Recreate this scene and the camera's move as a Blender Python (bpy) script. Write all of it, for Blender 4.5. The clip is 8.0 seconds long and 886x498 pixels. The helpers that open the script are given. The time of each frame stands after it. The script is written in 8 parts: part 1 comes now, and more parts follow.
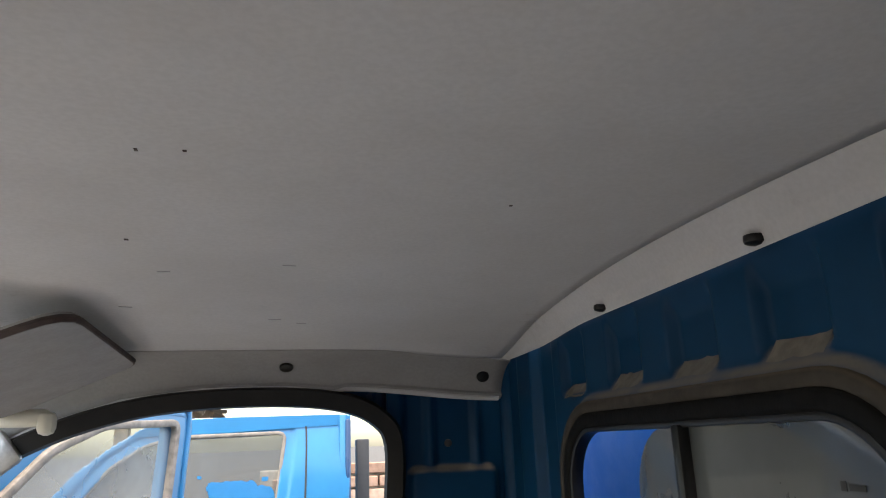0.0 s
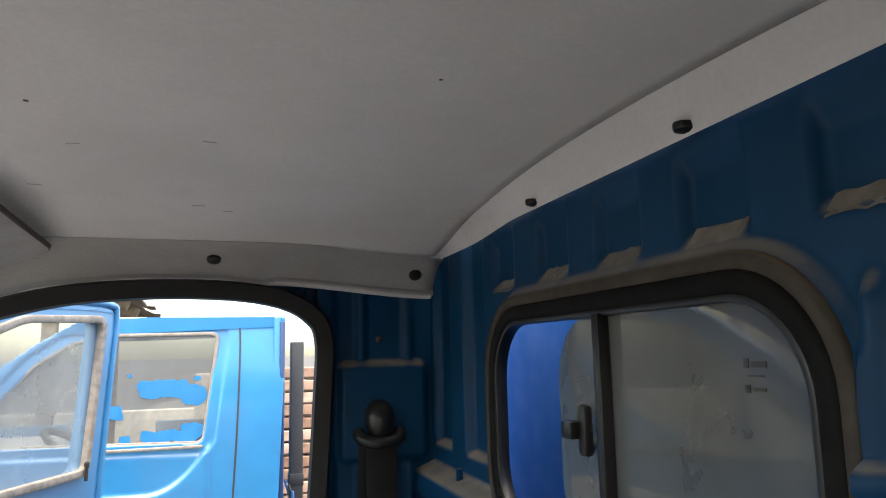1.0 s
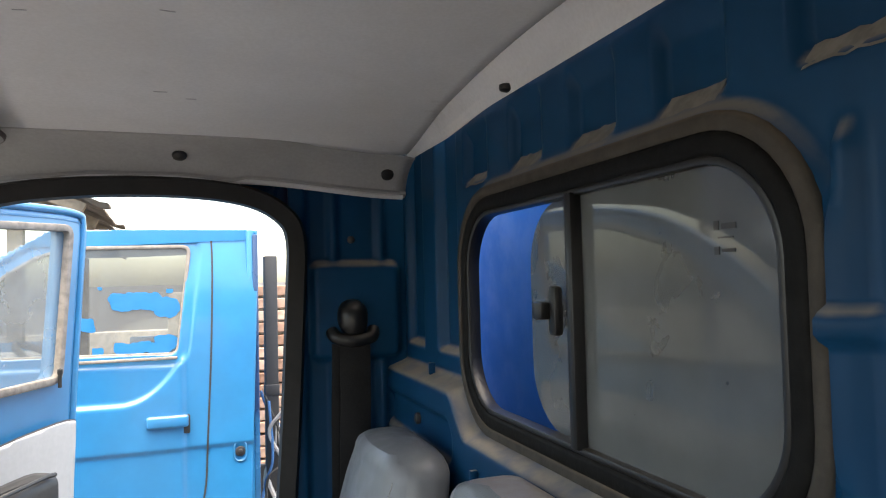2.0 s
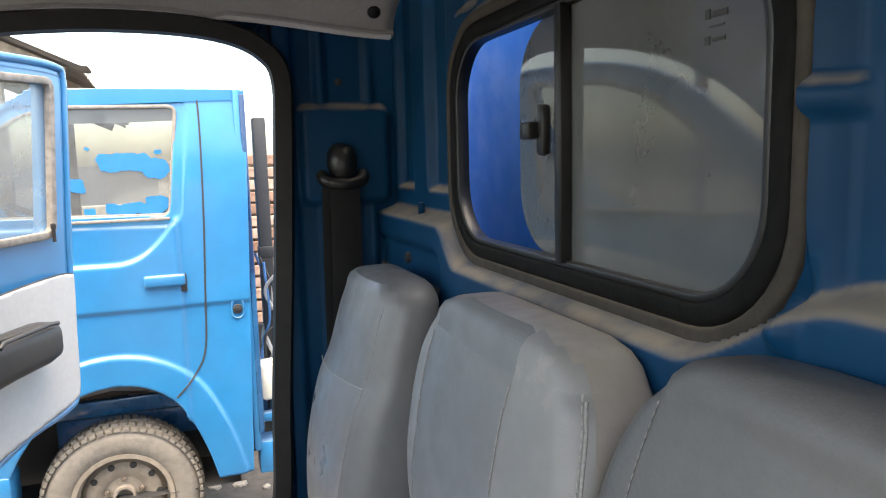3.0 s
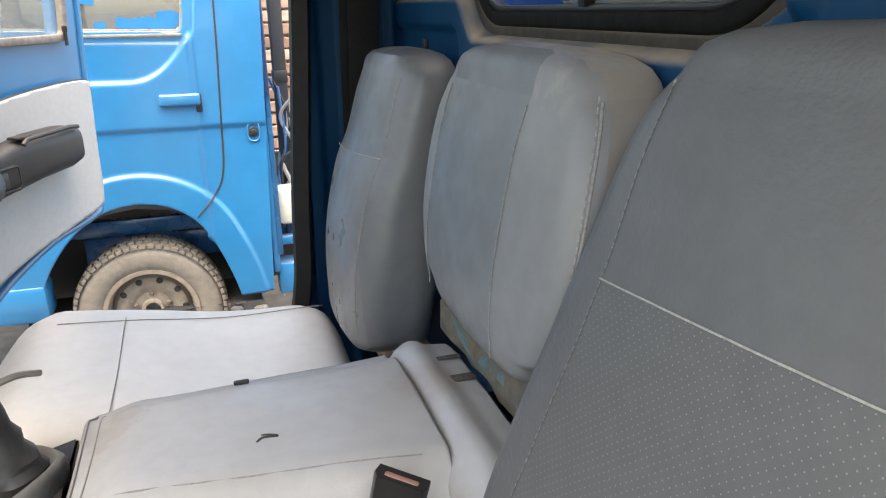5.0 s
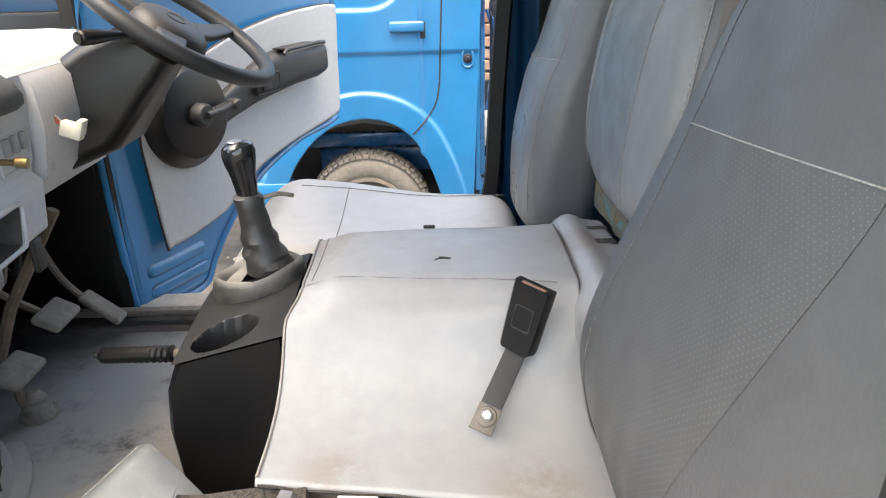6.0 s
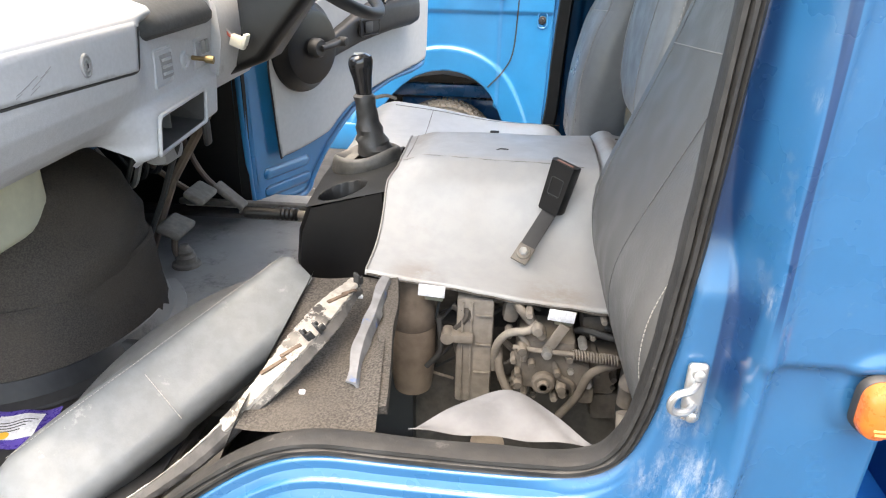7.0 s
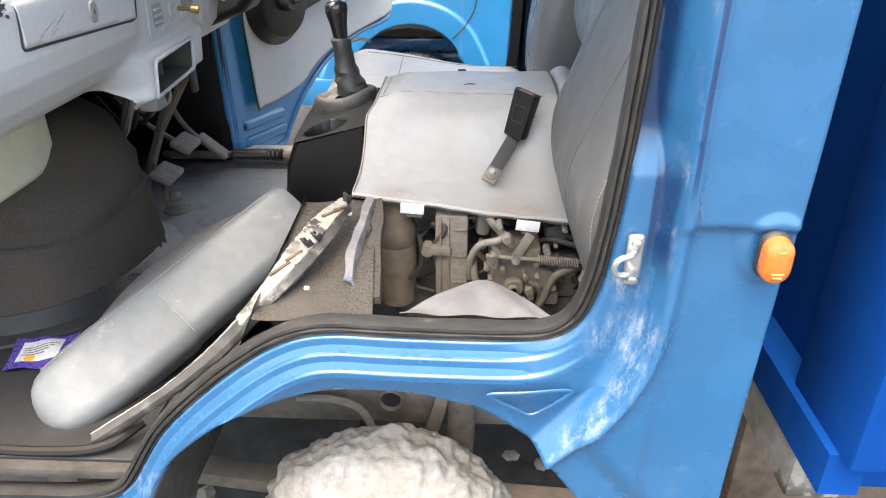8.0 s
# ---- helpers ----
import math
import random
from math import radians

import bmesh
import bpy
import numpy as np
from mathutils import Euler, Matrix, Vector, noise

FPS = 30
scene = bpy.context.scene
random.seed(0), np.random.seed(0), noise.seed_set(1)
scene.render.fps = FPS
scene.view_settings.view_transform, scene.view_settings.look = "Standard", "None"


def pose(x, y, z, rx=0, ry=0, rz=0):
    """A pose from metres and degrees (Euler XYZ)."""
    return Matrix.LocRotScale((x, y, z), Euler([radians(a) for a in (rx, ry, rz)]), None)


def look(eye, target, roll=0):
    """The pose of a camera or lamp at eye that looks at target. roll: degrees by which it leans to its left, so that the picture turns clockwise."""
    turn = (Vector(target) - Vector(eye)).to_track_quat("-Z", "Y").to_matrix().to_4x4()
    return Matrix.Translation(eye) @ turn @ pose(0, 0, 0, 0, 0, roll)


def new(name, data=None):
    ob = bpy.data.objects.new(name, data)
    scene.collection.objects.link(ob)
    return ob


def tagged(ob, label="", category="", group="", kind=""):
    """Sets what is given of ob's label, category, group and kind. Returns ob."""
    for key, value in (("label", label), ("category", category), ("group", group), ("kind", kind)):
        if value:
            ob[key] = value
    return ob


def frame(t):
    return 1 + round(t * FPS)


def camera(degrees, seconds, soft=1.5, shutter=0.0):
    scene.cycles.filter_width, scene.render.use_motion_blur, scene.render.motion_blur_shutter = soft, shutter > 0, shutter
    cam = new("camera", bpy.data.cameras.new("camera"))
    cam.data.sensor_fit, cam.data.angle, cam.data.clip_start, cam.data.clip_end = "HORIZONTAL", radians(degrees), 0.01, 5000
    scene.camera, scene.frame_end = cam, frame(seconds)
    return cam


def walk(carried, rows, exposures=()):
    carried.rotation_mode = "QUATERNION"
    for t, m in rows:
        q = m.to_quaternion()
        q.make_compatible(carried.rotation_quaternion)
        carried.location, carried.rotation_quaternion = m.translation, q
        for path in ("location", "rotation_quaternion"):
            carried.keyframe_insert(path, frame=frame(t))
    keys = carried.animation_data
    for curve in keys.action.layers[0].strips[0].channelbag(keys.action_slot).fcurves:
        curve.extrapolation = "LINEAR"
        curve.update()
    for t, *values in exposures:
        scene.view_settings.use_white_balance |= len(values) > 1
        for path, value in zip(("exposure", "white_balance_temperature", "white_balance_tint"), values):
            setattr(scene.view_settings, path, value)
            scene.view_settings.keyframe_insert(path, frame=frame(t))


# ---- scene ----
cam = camera(64.9, 8.0, 1.1)
PATH = [
    (0, (0.05, 0.042, 1.574), (0.484, 1.92, 2.108), -2.2),
    (0.5, (0.059, 0.044, 1.57), (0.578, 1.915, 2.049), -1.6),
    (1, (0.071, 0.061, 1.542), (0.669, 1.947, 1.835), -1.2),
    (1.2, (0.071, 0.068, 1.524), (0.7, 1.953, 1.744), -1.2),
    (2.3, (0.083, 0.077, 1.477), (0.763, 1.958, 1.497), -1.4),
    (2.5, (0.085, 0.077, 1.464), (0.768, 1.956, 1.418), -1.6),
    (3, (0.081, 0.071, 1.417), (0.757, 1.935, 1.152), -1.5),
    (3.5, (0.082, 0.08, 1.356), (0.766, 1.902, 0.893), -1.0),
    (4, (0.075, 0.073, 1.318), (0.765, 1.852, 0.718), -0.7),
    (4.2, (0.074, 0.073, 1.313), (0.762, 1.848, 0.702), -0.7),
    (5.3, (0.053, -0.01, 1.266), (0.522, 1.802, 0.561), -0.6),
    (5.5, (0.049, -0.052, 1.252), (0.372, 1.773, 0.499), -1.3),
    (6, (0.078, -0.218, 1.25), (0.096, 1.625, 0.472), -1.3),
    (6.5, (0.104, -0.429, 1.258), (-0.086, 1.4, 0.471), 0.4),
    (7, (0.091, -0.643, 1.245), (-0.069, 1.162, 0.399), 1.2),
    (7.5, (0.078, -0.788, 1.236), (0.009, 0.983, 0.31), 0.7),
    (8, (0.091, -0.82, 1.236), (0.017, 0.945, 0.299), 0.0),
]
EXPOSURES = [
    (0, 2.58, 7900, 9),
    (1, 2.76, 7950, 9),
    (2.5, 2.92, 7950, 9),
    (3.2, 2.98, 8300, 10),
    (4, 2.88, 8450, 10),
    (5.5, 2.80, 8050, 9),
    (7, 2.92, 7900, 9),
    (8, 2.82, 7800, 9),
]
walk(cam, [(t, look(eye, target, roll)) for t, eye, target, roll in PATH], EXPOSURES)


# ---- light ----
world = bpy.data.worlds.new("sky")
scene.world = world
world.use_nodes = True
wn, wl = world.node_tree.nodes, world.node_tree.links
sky = wn.new("ShaderNodeTexSky")
sky.sky_type, sky.sun_disc = "NISHITA", False
sky.sun_elevation, sky.sun_rotation = radians(77), radians(215)
sky.air_density, sky.dust_density, sky.ozone_density = 1.0, 2.6, 0.6
wl.new(sky.outputs[0], wn["Background"].inputs[0])
wn["Background"].inputs[1].default_value = 0.15
sun = new("sun", bpy.data.lights.new("sun", "SUN"))
sun.data.energy, sun.data.angle, sun.data.color = 1.4, radians(75), (1.0, 0.96, 0.9)
sun.matrix_world = look((-0.85, -1.05, 5.4), (0, 0, 0))


# ---- materials ----
def material(name, colour, rough=0.5, metal=0.0, grain=0.0, scale=60.0, patch=0.0, patch_scale=5.0, bump=0.0, bump_scale=200.0,
             dust=0.0, dust_colour=(0.30, 0.25, 0.19), wear=0.0, wear_colour=(0.55, 0.53, 0.5), wear_scale=14.0, spec=0.5, coat=0.0, scuffs=(), scuff_strength=0.5, scuff_scale=62.0, scuff_low=0.42, scuff_stretch=1.0, grime_shade=(), grime_shade_colour=(0.006, 0.030, 0.095)):
    """Paint, vinyl, rubber, earth and so on: a colour with fine grain, broad patches, dust that settles on upward faces and worn flecks."""
    m = bpy.data.materials.new(name)
    m.use_nodes = True
    n, l = m.node_tree.nodes, m.node_tree.links
    b = n["Principled BSDF"]
    b.inputs["Roughness"].default_value, b.inputs["Metallic"].default_value = rough, metal
    b.inputs["Specular IOR Level"].default_value = spec
    b.inputs["Coat Weight"].default_value = coat
    b.inputs["Coat Roughness"].default_value = 0.15
    tc = n.new("ShaderNodeTexCoord")

    def noise_at(s, detail=4.0, rough_=0.55, stretch=None):
        x = n.new("ShaderNodeTexNoise")
        x.inputs["Scale"].default_value, x.inputs["Detail"].default_value, x.inputs["Roughness"].default_value = s, detail, rough_
        src = tc.outputs["Object"]
        if stretch is not None and stretch != (1.0, 1.0, 1.0):
            mp = n.new("ShaderNodeMapping")
            mp.inputs["Scale"].default_value = stretch
            l.new(src, mp.inputs["Vector"])
            src = mp.outputs[0]
        l.new(src, x.inputs["Vector"])
        return x.outputs["Fac"]

    def ramp(sock, lo, hi, a=0.0, c=1.0):
        r = n.new("ShaderNodeMapRange")
        r.interpolation_type = "SMOOTHSTEP"
        for k, v in zip(("From Min", "From Max", "To Min", "To Max"), (lo, hi, a, c)):
            r.inputs[k].default_value = v
        l.new(sock, r.inputs["Value"])
        return r.outputs["Result"]

    def mix(fac, a, c, mode="MIX"):
        x = n.new("ShaderNodeMix")
        x.data_type, x.blend_type = "RGBA", mode
        for sock, v in ((x.inputs["Factor"], fac), (x.inputs["A"], a), (x.inputs["B"], c)):
            if isinstance(v, (int, float)):
                sock.default_value = v
            elif isinstance(v, tuple):
                sock.default_value = (*v, 1.0)
            else:
                l.new(v, sock)
        return x.outputs["Result"]

    def times(a, c):
        x = n.new("ShaderNodeMath")
        x.operation = "MULTIPLY"
        for k, v in enumerate((a, c)):
            if isinstance(v, (int, float)):
                x.inputs[k].default_value = v
            else:
                l.new(v, x.inputs[k])
        return x.outputs[0]

    col = tuple(colour)
    if grain:
        col = mix(ramp(noise_at(scale), 0.3, 0.7), tuple(c * (1 - grain) for c in colour), tuple(min(1, c * (1 + grain)) for c in colour))
    if patch:
        f = ramp(noise_at(patch_scale, 6, 0.6), 0.35, 0.68)
        col = mix(times(f, patch), col, tuple(0.5 * c + 0.5 * d * 0.6 for c, d in zip(colour, dust_colour)))
    rough_sock = None
    if dust:
        geo = n.new("ShaderNodeNewGeometry")
        sep = n.new("ShaderNodeSeparateXYZ")
        l.new(geo.outputs["Normal"], sep.inputs[0])
        up = ramp(sep.outputs["Z"], 0.25, 0.85)
        f = times(times(up, ramp(noise_at(22, 5), 0.2, 0.6, 0.45, 1.0)), dust)
        col = mix(f, col, dust_colour)
        rough_sock = ramp(f, 0, 1, rough, 0.9)
    if wear:
        a = ramp(noise_at(wear_scale, 8, 0.7), 0.60 - 0.3 * max(0.0, wear - 0.7), 0.66 - 0.3 * max(0.0, wear - 0.7))
        f = times(times(a, ramp(noise_at(wear_scale * 0.2, 3), 0.42, 0.6)), wear)
        col = mix(f, col, wear_colour)
    for centre, radius in scuffs:
        d = n.new("ShaderNodeVectorMath")
        d.operation = "DISTANCE"
        l.new(tc.outputs["Object"], d.inputs[0])
        d.inputs[1].default_value = centre
        near_ = ramp(d.outputs["Value"], radius, radius * 0.2)
        f = times(near_, ramp(noise_at(scuff_scale, 9, 0.78, (1.0, 1.0, scuff_stretch)), scuff_low, scuff_low + 0.24))
        col = mix(times(f, scuff_strength), col, wear_colour)
    # dark navy bands: recess shade put into the paint, a seam line, grease
    for x0, x1, z0, z1 in grime_shade:
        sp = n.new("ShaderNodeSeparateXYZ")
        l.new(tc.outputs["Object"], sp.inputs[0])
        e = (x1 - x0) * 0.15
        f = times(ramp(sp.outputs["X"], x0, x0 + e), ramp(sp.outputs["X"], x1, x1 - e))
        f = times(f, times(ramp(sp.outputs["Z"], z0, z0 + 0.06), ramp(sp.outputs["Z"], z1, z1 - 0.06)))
        col = mix(times(times(f, ramp(noise_at(9, 6, 0.65), 0.25, 0.55, 0.8, 1.0)), 0.95), col, grime_shade_colour)
    if isinstance(col, tuple):
        b.inputs["Base Color"].default_value = (*col, 1)
    else:
        l.new(col, b.inputs["Base Color"])
    if rough_sock is not None:
        l.new(rough_sock, b.inputs["Roughness"])
    elif patch or grain:
        l.new(ramp(noise_at(patch_scale * 3, 4), 0.3, 0.7, max(0.05, rough - 0.1), min(1, rough + 0.1)), b.inputs["Roughness"])
    if bump:
        bn = n.new("ShaderNodeBump")
        bn.inputs["Strength"].default_value, bn.inputs["Distance"].default_value = bump, 0.002
        l.new(noise_at(bump_scale, 3), bn.inputs["Height"])
        l.new(bn.outputs[0], b.inputs["Normal"])
    return m


DUST = (0.27, 0.22, 0.16)
M = {
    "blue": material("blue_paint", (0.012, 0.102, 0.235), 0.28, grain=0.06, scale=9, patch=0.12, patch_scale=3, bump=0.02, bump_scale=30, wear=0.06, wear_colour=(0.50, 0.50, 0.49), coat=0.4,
                     # first band paints the door recess as if in shade; the last is grease
                     grime_shade=((0.250, 0.333, 0.925, 1.75), (0.350, 0.357, 0.88, 1.78), (0.322, 0.346, 0.76, 0.96)),
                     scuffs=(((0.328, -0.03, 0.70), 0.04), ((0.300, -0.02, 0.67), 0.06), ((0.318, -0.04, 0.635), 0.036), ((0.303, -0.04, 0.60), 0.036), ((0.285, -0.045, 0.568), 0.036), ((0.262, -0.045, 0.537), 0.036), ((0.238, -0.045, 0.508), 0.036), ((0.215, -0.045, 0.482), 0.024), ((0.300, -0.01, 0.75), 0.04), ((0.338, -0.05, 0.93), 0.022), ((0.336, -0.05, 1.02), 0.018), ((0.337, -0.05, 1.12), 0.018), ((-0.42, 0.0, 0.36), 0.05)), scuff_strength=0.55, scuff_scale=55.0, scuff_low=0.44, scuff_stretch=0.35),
    # inside copy of the cab blue, darkened to stand for the dimmer interior
    "blue_in": material("dusty_dimmed_blue_paint", (0.0003, 0.035, 0.088), 0.42, grain=0.08, scale=12, patch=0.03, patch_scale=4, bump=0.03, bump_scale=40, dust=0.75, dust_colour=DUST, spec=0.14),
    "blue_b": material("pale_blue_paint", (0.008, 0.175, 0.385), 0.35, grain=0.06, scale=8, patch=0.15, patch_scale=2.5, bump=0.02, bump_scale=25, dust=0.3, coat=0.6),
    "cargo": material("cargo_blue_paint", (0.0, 0.052, 0.25), 0.6, grain=0.08, scale=5, spec=0.05),
    "dustblue": material("worn_blue_sheet", (0.135, 0.135, 0.14), 0.75, grain=0.15, scale=30, patch=0.6, patch_scale=9, dust_colour=(0.12, 0.11, 0.10), wear=0.7, wear_colour=(0.05, 0.09, 0.20), wear_scale=9),
    "liner": material("headliner_board", (0.54, 0.538, 0.535), 0.85, grain=0.04, scale=180, patch=0.3, patch_scale=3.5, bump=0.05, bump_scale=500, dust_colour=(0.33, 0.31, 0.28), wear=0.3, wear_colour=(0.27, 0.25, 0.23), wear_scale=7),
    # darker than the lining: carries the side moulding's shade, also the grey visor
    "liner_trim": material("shaded_grey_trim", (0.29, 0.284, 0.278), 0.7, grain=0.05, scale=150, patch=0.35, patch_scale=9, bump=0.15, bump_scale=400, dust_colour=(0.3, 0.28, 0.25)),
    "vinyl_light": material("pale_grey_vinyl", (0.180, 0.179, 0.177), 0.42, grain=0.05, scale=40, patch=0.3, patch_scale=6, bump=0.08, bump_scale=350, dust_colour=(0.40, 0.33, 0.26), wear=0.25, wear_colour=(0.42, 0.37, 0.31), wear_scale=9),
    "vinyl_white": material("white_grey_vinyl", (0.50, 0.495, 0.485), 0.38, grain=0.04, scale=40, patch=0.2, patch_scale=5, bump=0.1, bump_scale=350, dust_colour=(0.5, 0.45, 0.4)),
    # mid-grey seat vinyl made a little lighter for the lit front panel
    "vinyl_driver": material("lit_grey_vinyl", (0.155, 0.156, 0.157), 0.36, grain=0.05, scale=50, patch=0.25, patch_scale=6, bump=0.10, bump_scale=300, dust_colour=(0.3, 0.27, 0.23)),
    "vinyl_mid": material("mid_grey_vinyl", (0.134, 0.137, 0.139), 0.40, grain=0.05, scale=50, patch=0.22, patch_scale=6, bump=0.08, bump_scale=350, dust_colour=(0.3, 0.27, 0.23)),
    "vinyl_dark": material("dark_grey_vinyl", (0.088, 0.087, 0.086), 0.46, grain=0.06, scale=60, patch=0.2, patch_scale=5, bump=0.3, bump_scale=220, dust_colour=(0.2, 0.18, 0.15)),
    "vinyl_dusty": material("brown_dusted_vinyl", (0.27, 0.255, 0.24), 0.5, grain=0.08, scale=40, patch=0.7, patch_scale=8, bump=0.15, bump_scale=350, dust_colour=(0.36, 0.25, 0.18)),
    "vinyl_blue": material("blue_grey_vinyl", (0.150, 0.160, 0.165), 0.48, grain=0.10, scale=40, patch=0.45, patch_scale=7, bump=0.12, bump_scale=300, dust_colour=(0.22, 0.22, 0.21), wear=0.2),
    "rubber": material("black_rubber", (0.009, 0.0088, 0.0085), 0.6, grain=0.2, scale=40, patch=0.12, patch_scale=9, bump=0.2, bump_scale=120, dust=0.10, dust_colour=(0.11, 0.09, 0.07), spec=0.3),
    "seal": material("brown_dusty_rubber_seal", (0.016, 0.0155, 0.015), 0.6, grain=0.3, scale=60, patch=0.3, patch_scale=14, bump=0.35, bump_scale=130, dust=0.15, dust_colour=(0.10, 0.09, 0.08), wear=0.45, wear_colour=(0.17, 0.155, 0.14), wear_scale=16),
    "black": material("black_plastic", (0.006, 0.006, 0.0066), 0.36, grain=0.12, scale=60, patch=0.07, patch_scale=12, bump=0.12, bump_scale=300, dust=0.07, dust_colour=(0.16, 0.14, 0.12), spec=0.4),
    "charcoal": material("charcoal_plastic", (0.022, 0.0225, 0.024), 0.5, grain=0.1, scale=70, patch=0.12, patch_scale=9, bump=0.12, bump_scale=320, dust=0.12, dust_colour=(0.15, 0.14, 0.13)),
    "dash": material("grey_dashboard_plastic", (0.50, 0.51, 0.53), 0.5, grain=0.04, scale=120, patch=0.2, patch_scale=7, bump=0.2, bump_scale=420, dust=0.2, dust_colour=(0.5, 0.48, 0.45), wear=0.3, wear_colour=(0.2, 0.19, 0.17), wear_scale=11),
    "board": material("pale_door_board", (0.44, 0.438, 0.434), 0.6, grain=0.03, scale=60, patch=0.18, patch_scale=4, bump=0.06, bump_scale=200, dust_colour=(0.5, 0.46, 0.4)),
    # pale patches: dust far in, which also makes up for missing footwell light
    "mat": material("dusty_lightened_mat", (0.022, 0.0225, 0.024), 0.5, grain=0.2, scale=30, patch=0.2, patch_scale=4, bump=0.2, bump_scale=90, dust_colour=(0.20, 0.19, 0.17), wear=0.2, wear_colour=(0.36, 0.34, 0.31), wear_scale=7, scuffs=(((-0.58, 1.02, 0.37), 0.50), ((-0.62, 0.75, 0.37), 0.30), ((-0.45, 1.15, 0.37), 0.35)), scuff_strength=0.9, scuff_scale=5.0, scuff_low=0.26),
    "carpet": material("grimy_black_carpet", (0.060, 0.052, 0.045), 0.95, grain=0.3, scale=320, patch=0.55, patch_scale=5, bump=0.8, bump_scale=420, dust_colour=(0.16, 0.12, 0.085), wear=0.5, wear_colour=(0.12, 0.092, 0.065), wear_scale=6, spec=0.2),
    "felt": material("dusty_felt", (0.070, 0.063, 0.056), 0.95, grain=0.5, scale=300, patch=0.6, patch_scale=9, bump=0.5, bump_scale=900, dust_colour=(0.17, 0.145, 0.12), spec=0.2),
    "dirt_metal": material("dusty_engine_metal", (0.115, 0.099, 0.083), 0.8, grain=0.3, scale=40, patch=0.6, patch_scale=18, bump=0.4, bump_scale=150, dust=0.5, dust_colour=(0.23, 0.195, 0.155)),
    "dirt_pale": material("dusty_pale_casting", (0.19, 0.166, 0.14), 0.85, grain=0.2, scale=50, patch=0.5, patch_scale=14, bump=0.25, bump_scale=180, dust_colour=(0.2, 0.17, 0.13)),
    "dirt_brown": material("brown_dusty_can", (0.15, 0.112, 0.083), 0.8, grain=0.2, scale=40, patch=0.5, patch_scale=10, bump=0.25, bump_scale=120, dust_colour=(0.3, 0.25, 0.2)),
    "steel": material("dull_zinc_steel", (0.50, 0.50, 0.49), 0.35, 0.75, grain=0.15, scale=60, patch=0.4, patch_scale=20, dust=0.1),
    "rust": material("rusty_frame_steel", (0.14, 0.10, 0.075), 0.85, grain=0.3, scale=25, patch=0.7, patch_scale=6, bump=0.4, bump_scale=80, dust=0.6, dust_colour=(0.3, 0.25, 0.2)),
    "tyre": material("dusty_tyre_rubber", (0.19, 0.17, 0.145), 0.85, grain=0.2, scale=40, patch=0.7, patch_scale=6, bump=0.3, bump_scale=110, dust_colour=(0.42, 0.36, 0.29)),
    "rim": material("brown_dusty_wheel_steel", (0.30, 0.25, 0.2), 0.7, 0.2, grain=0.2, scale=25, patch=0.6, patch_scale=8, bump=0.2, bump_scale=60, dust=0.5, dust_colour=(0.42, 0.37, 0.31)),
    "mud": material("dried_white_mud", (0.33, 0.31, 0.285), 0.95, grain=0.2, scale=60, patch=0.6, patch_scale=9, bump=0.6, bump_scale=110, dust_colour=(0.36, 0.27, 0.18)),
    "earth": material("dark_earth", (0.050, 0.046, 0.042), 0.95, grain=0.45, scale=14, patch=0.8, patch_scale=1.3, bump=0.8, bump_scale=30, dust_colour=(0.16, 0.148, 0.134)),
    "stone": material("grey_rubble", (0.30, 0.27, 0.23), 0.9, grain=0.3, scale=20, patch=0.5, patch_scale=7, bump=0.4, bump_scale=60),
    "brick": material("weathered_brick", (0.36, 0.22, 0.155), 0.9, grain=0.3, scale=18, patch=0.6, patch_scale=5, bump=0.5, bump_scale=60, dust_colour=(0.42, 0.36, 0.3)),
    "mortar": material("mortar", (0.42, 0.38, 0.33), 0.95, grain=0.2, scale=30, bump=0.4, bump_scale=90),
    "tin": material("rusty_corrugated_tin", (0.13, 0.105, 0.085), 0.75, 0.2, grain=0.3, scale=8, patch=0.7, patch_scale=3, bump=0.2, bump_scale=40),
    "wood": material("grey_timber", (0.22, 0.17, 0.12), 0.85, grain=0.35, scale=14, patch=0.4, patch_scale=5, bump=0.3, bump_scale=60),
    "webbing": material("black_webbing", (0.011, 0.0105, 0.0105), 0.85, grain=0.2, scale=200, bump=0.4, bump_scale=600, spec=0.2),
    "amber": material("amber_lens", (0.60, 0.135, 0.02), 0.3, grain=0.08, scale=90, patch=0.25, patch_scale=30, bump=0.2, bump_scale=300, dust_colour=(0.6, 0.4, 0.25), coat=0.3),
    "milky": material("milky_plastic", (0.62, 0.61, 0.47), 0.4, grain=0.05, scale=30, patch=0.4, patch_scale=10, dust_colour=(0.4, 0.37, 0.3)),
    "white_plastic": material("white_plastic", (0.70, 0.68, 0.58), 0.45, grain=0.05, scale=80, patch=0.3, patch_scale=40),
    "thread": material("pale_thread", (0.34, 0.32, 0.29), 0.9, grain=0.2, scale=300),
    "thread_dark": material("dark_seam", (0.235, 0.225, 0.21), 0.9, grain=0.2, scale=300),
    # black for print and rubber, and for shade painted into holes and recesses
    "ink_shade": material("ink_shade_black", (0.03, 0.03, 0.03), 0.8),
    "grey_tube": material("grey_hose", (0.23, 0.205, 0.175), 0.75, grain=0.2, scale=60, patch=0.4, patch_scale=20, bump=0.2, bump_scale=120),
    "cable": material("grey_cable", (0.3, 0.29, 0.28), 0.6, grain=0.1, scale=60),
    "cable_blue": material("blue_cable", (0.05, 0.16, 0.36), 0.55, grain=0.1, scale=60),
    "red_wire": material("red_wire", (0.45, 0.07, 0.04), 0.5, grain=0.1, scale=60),
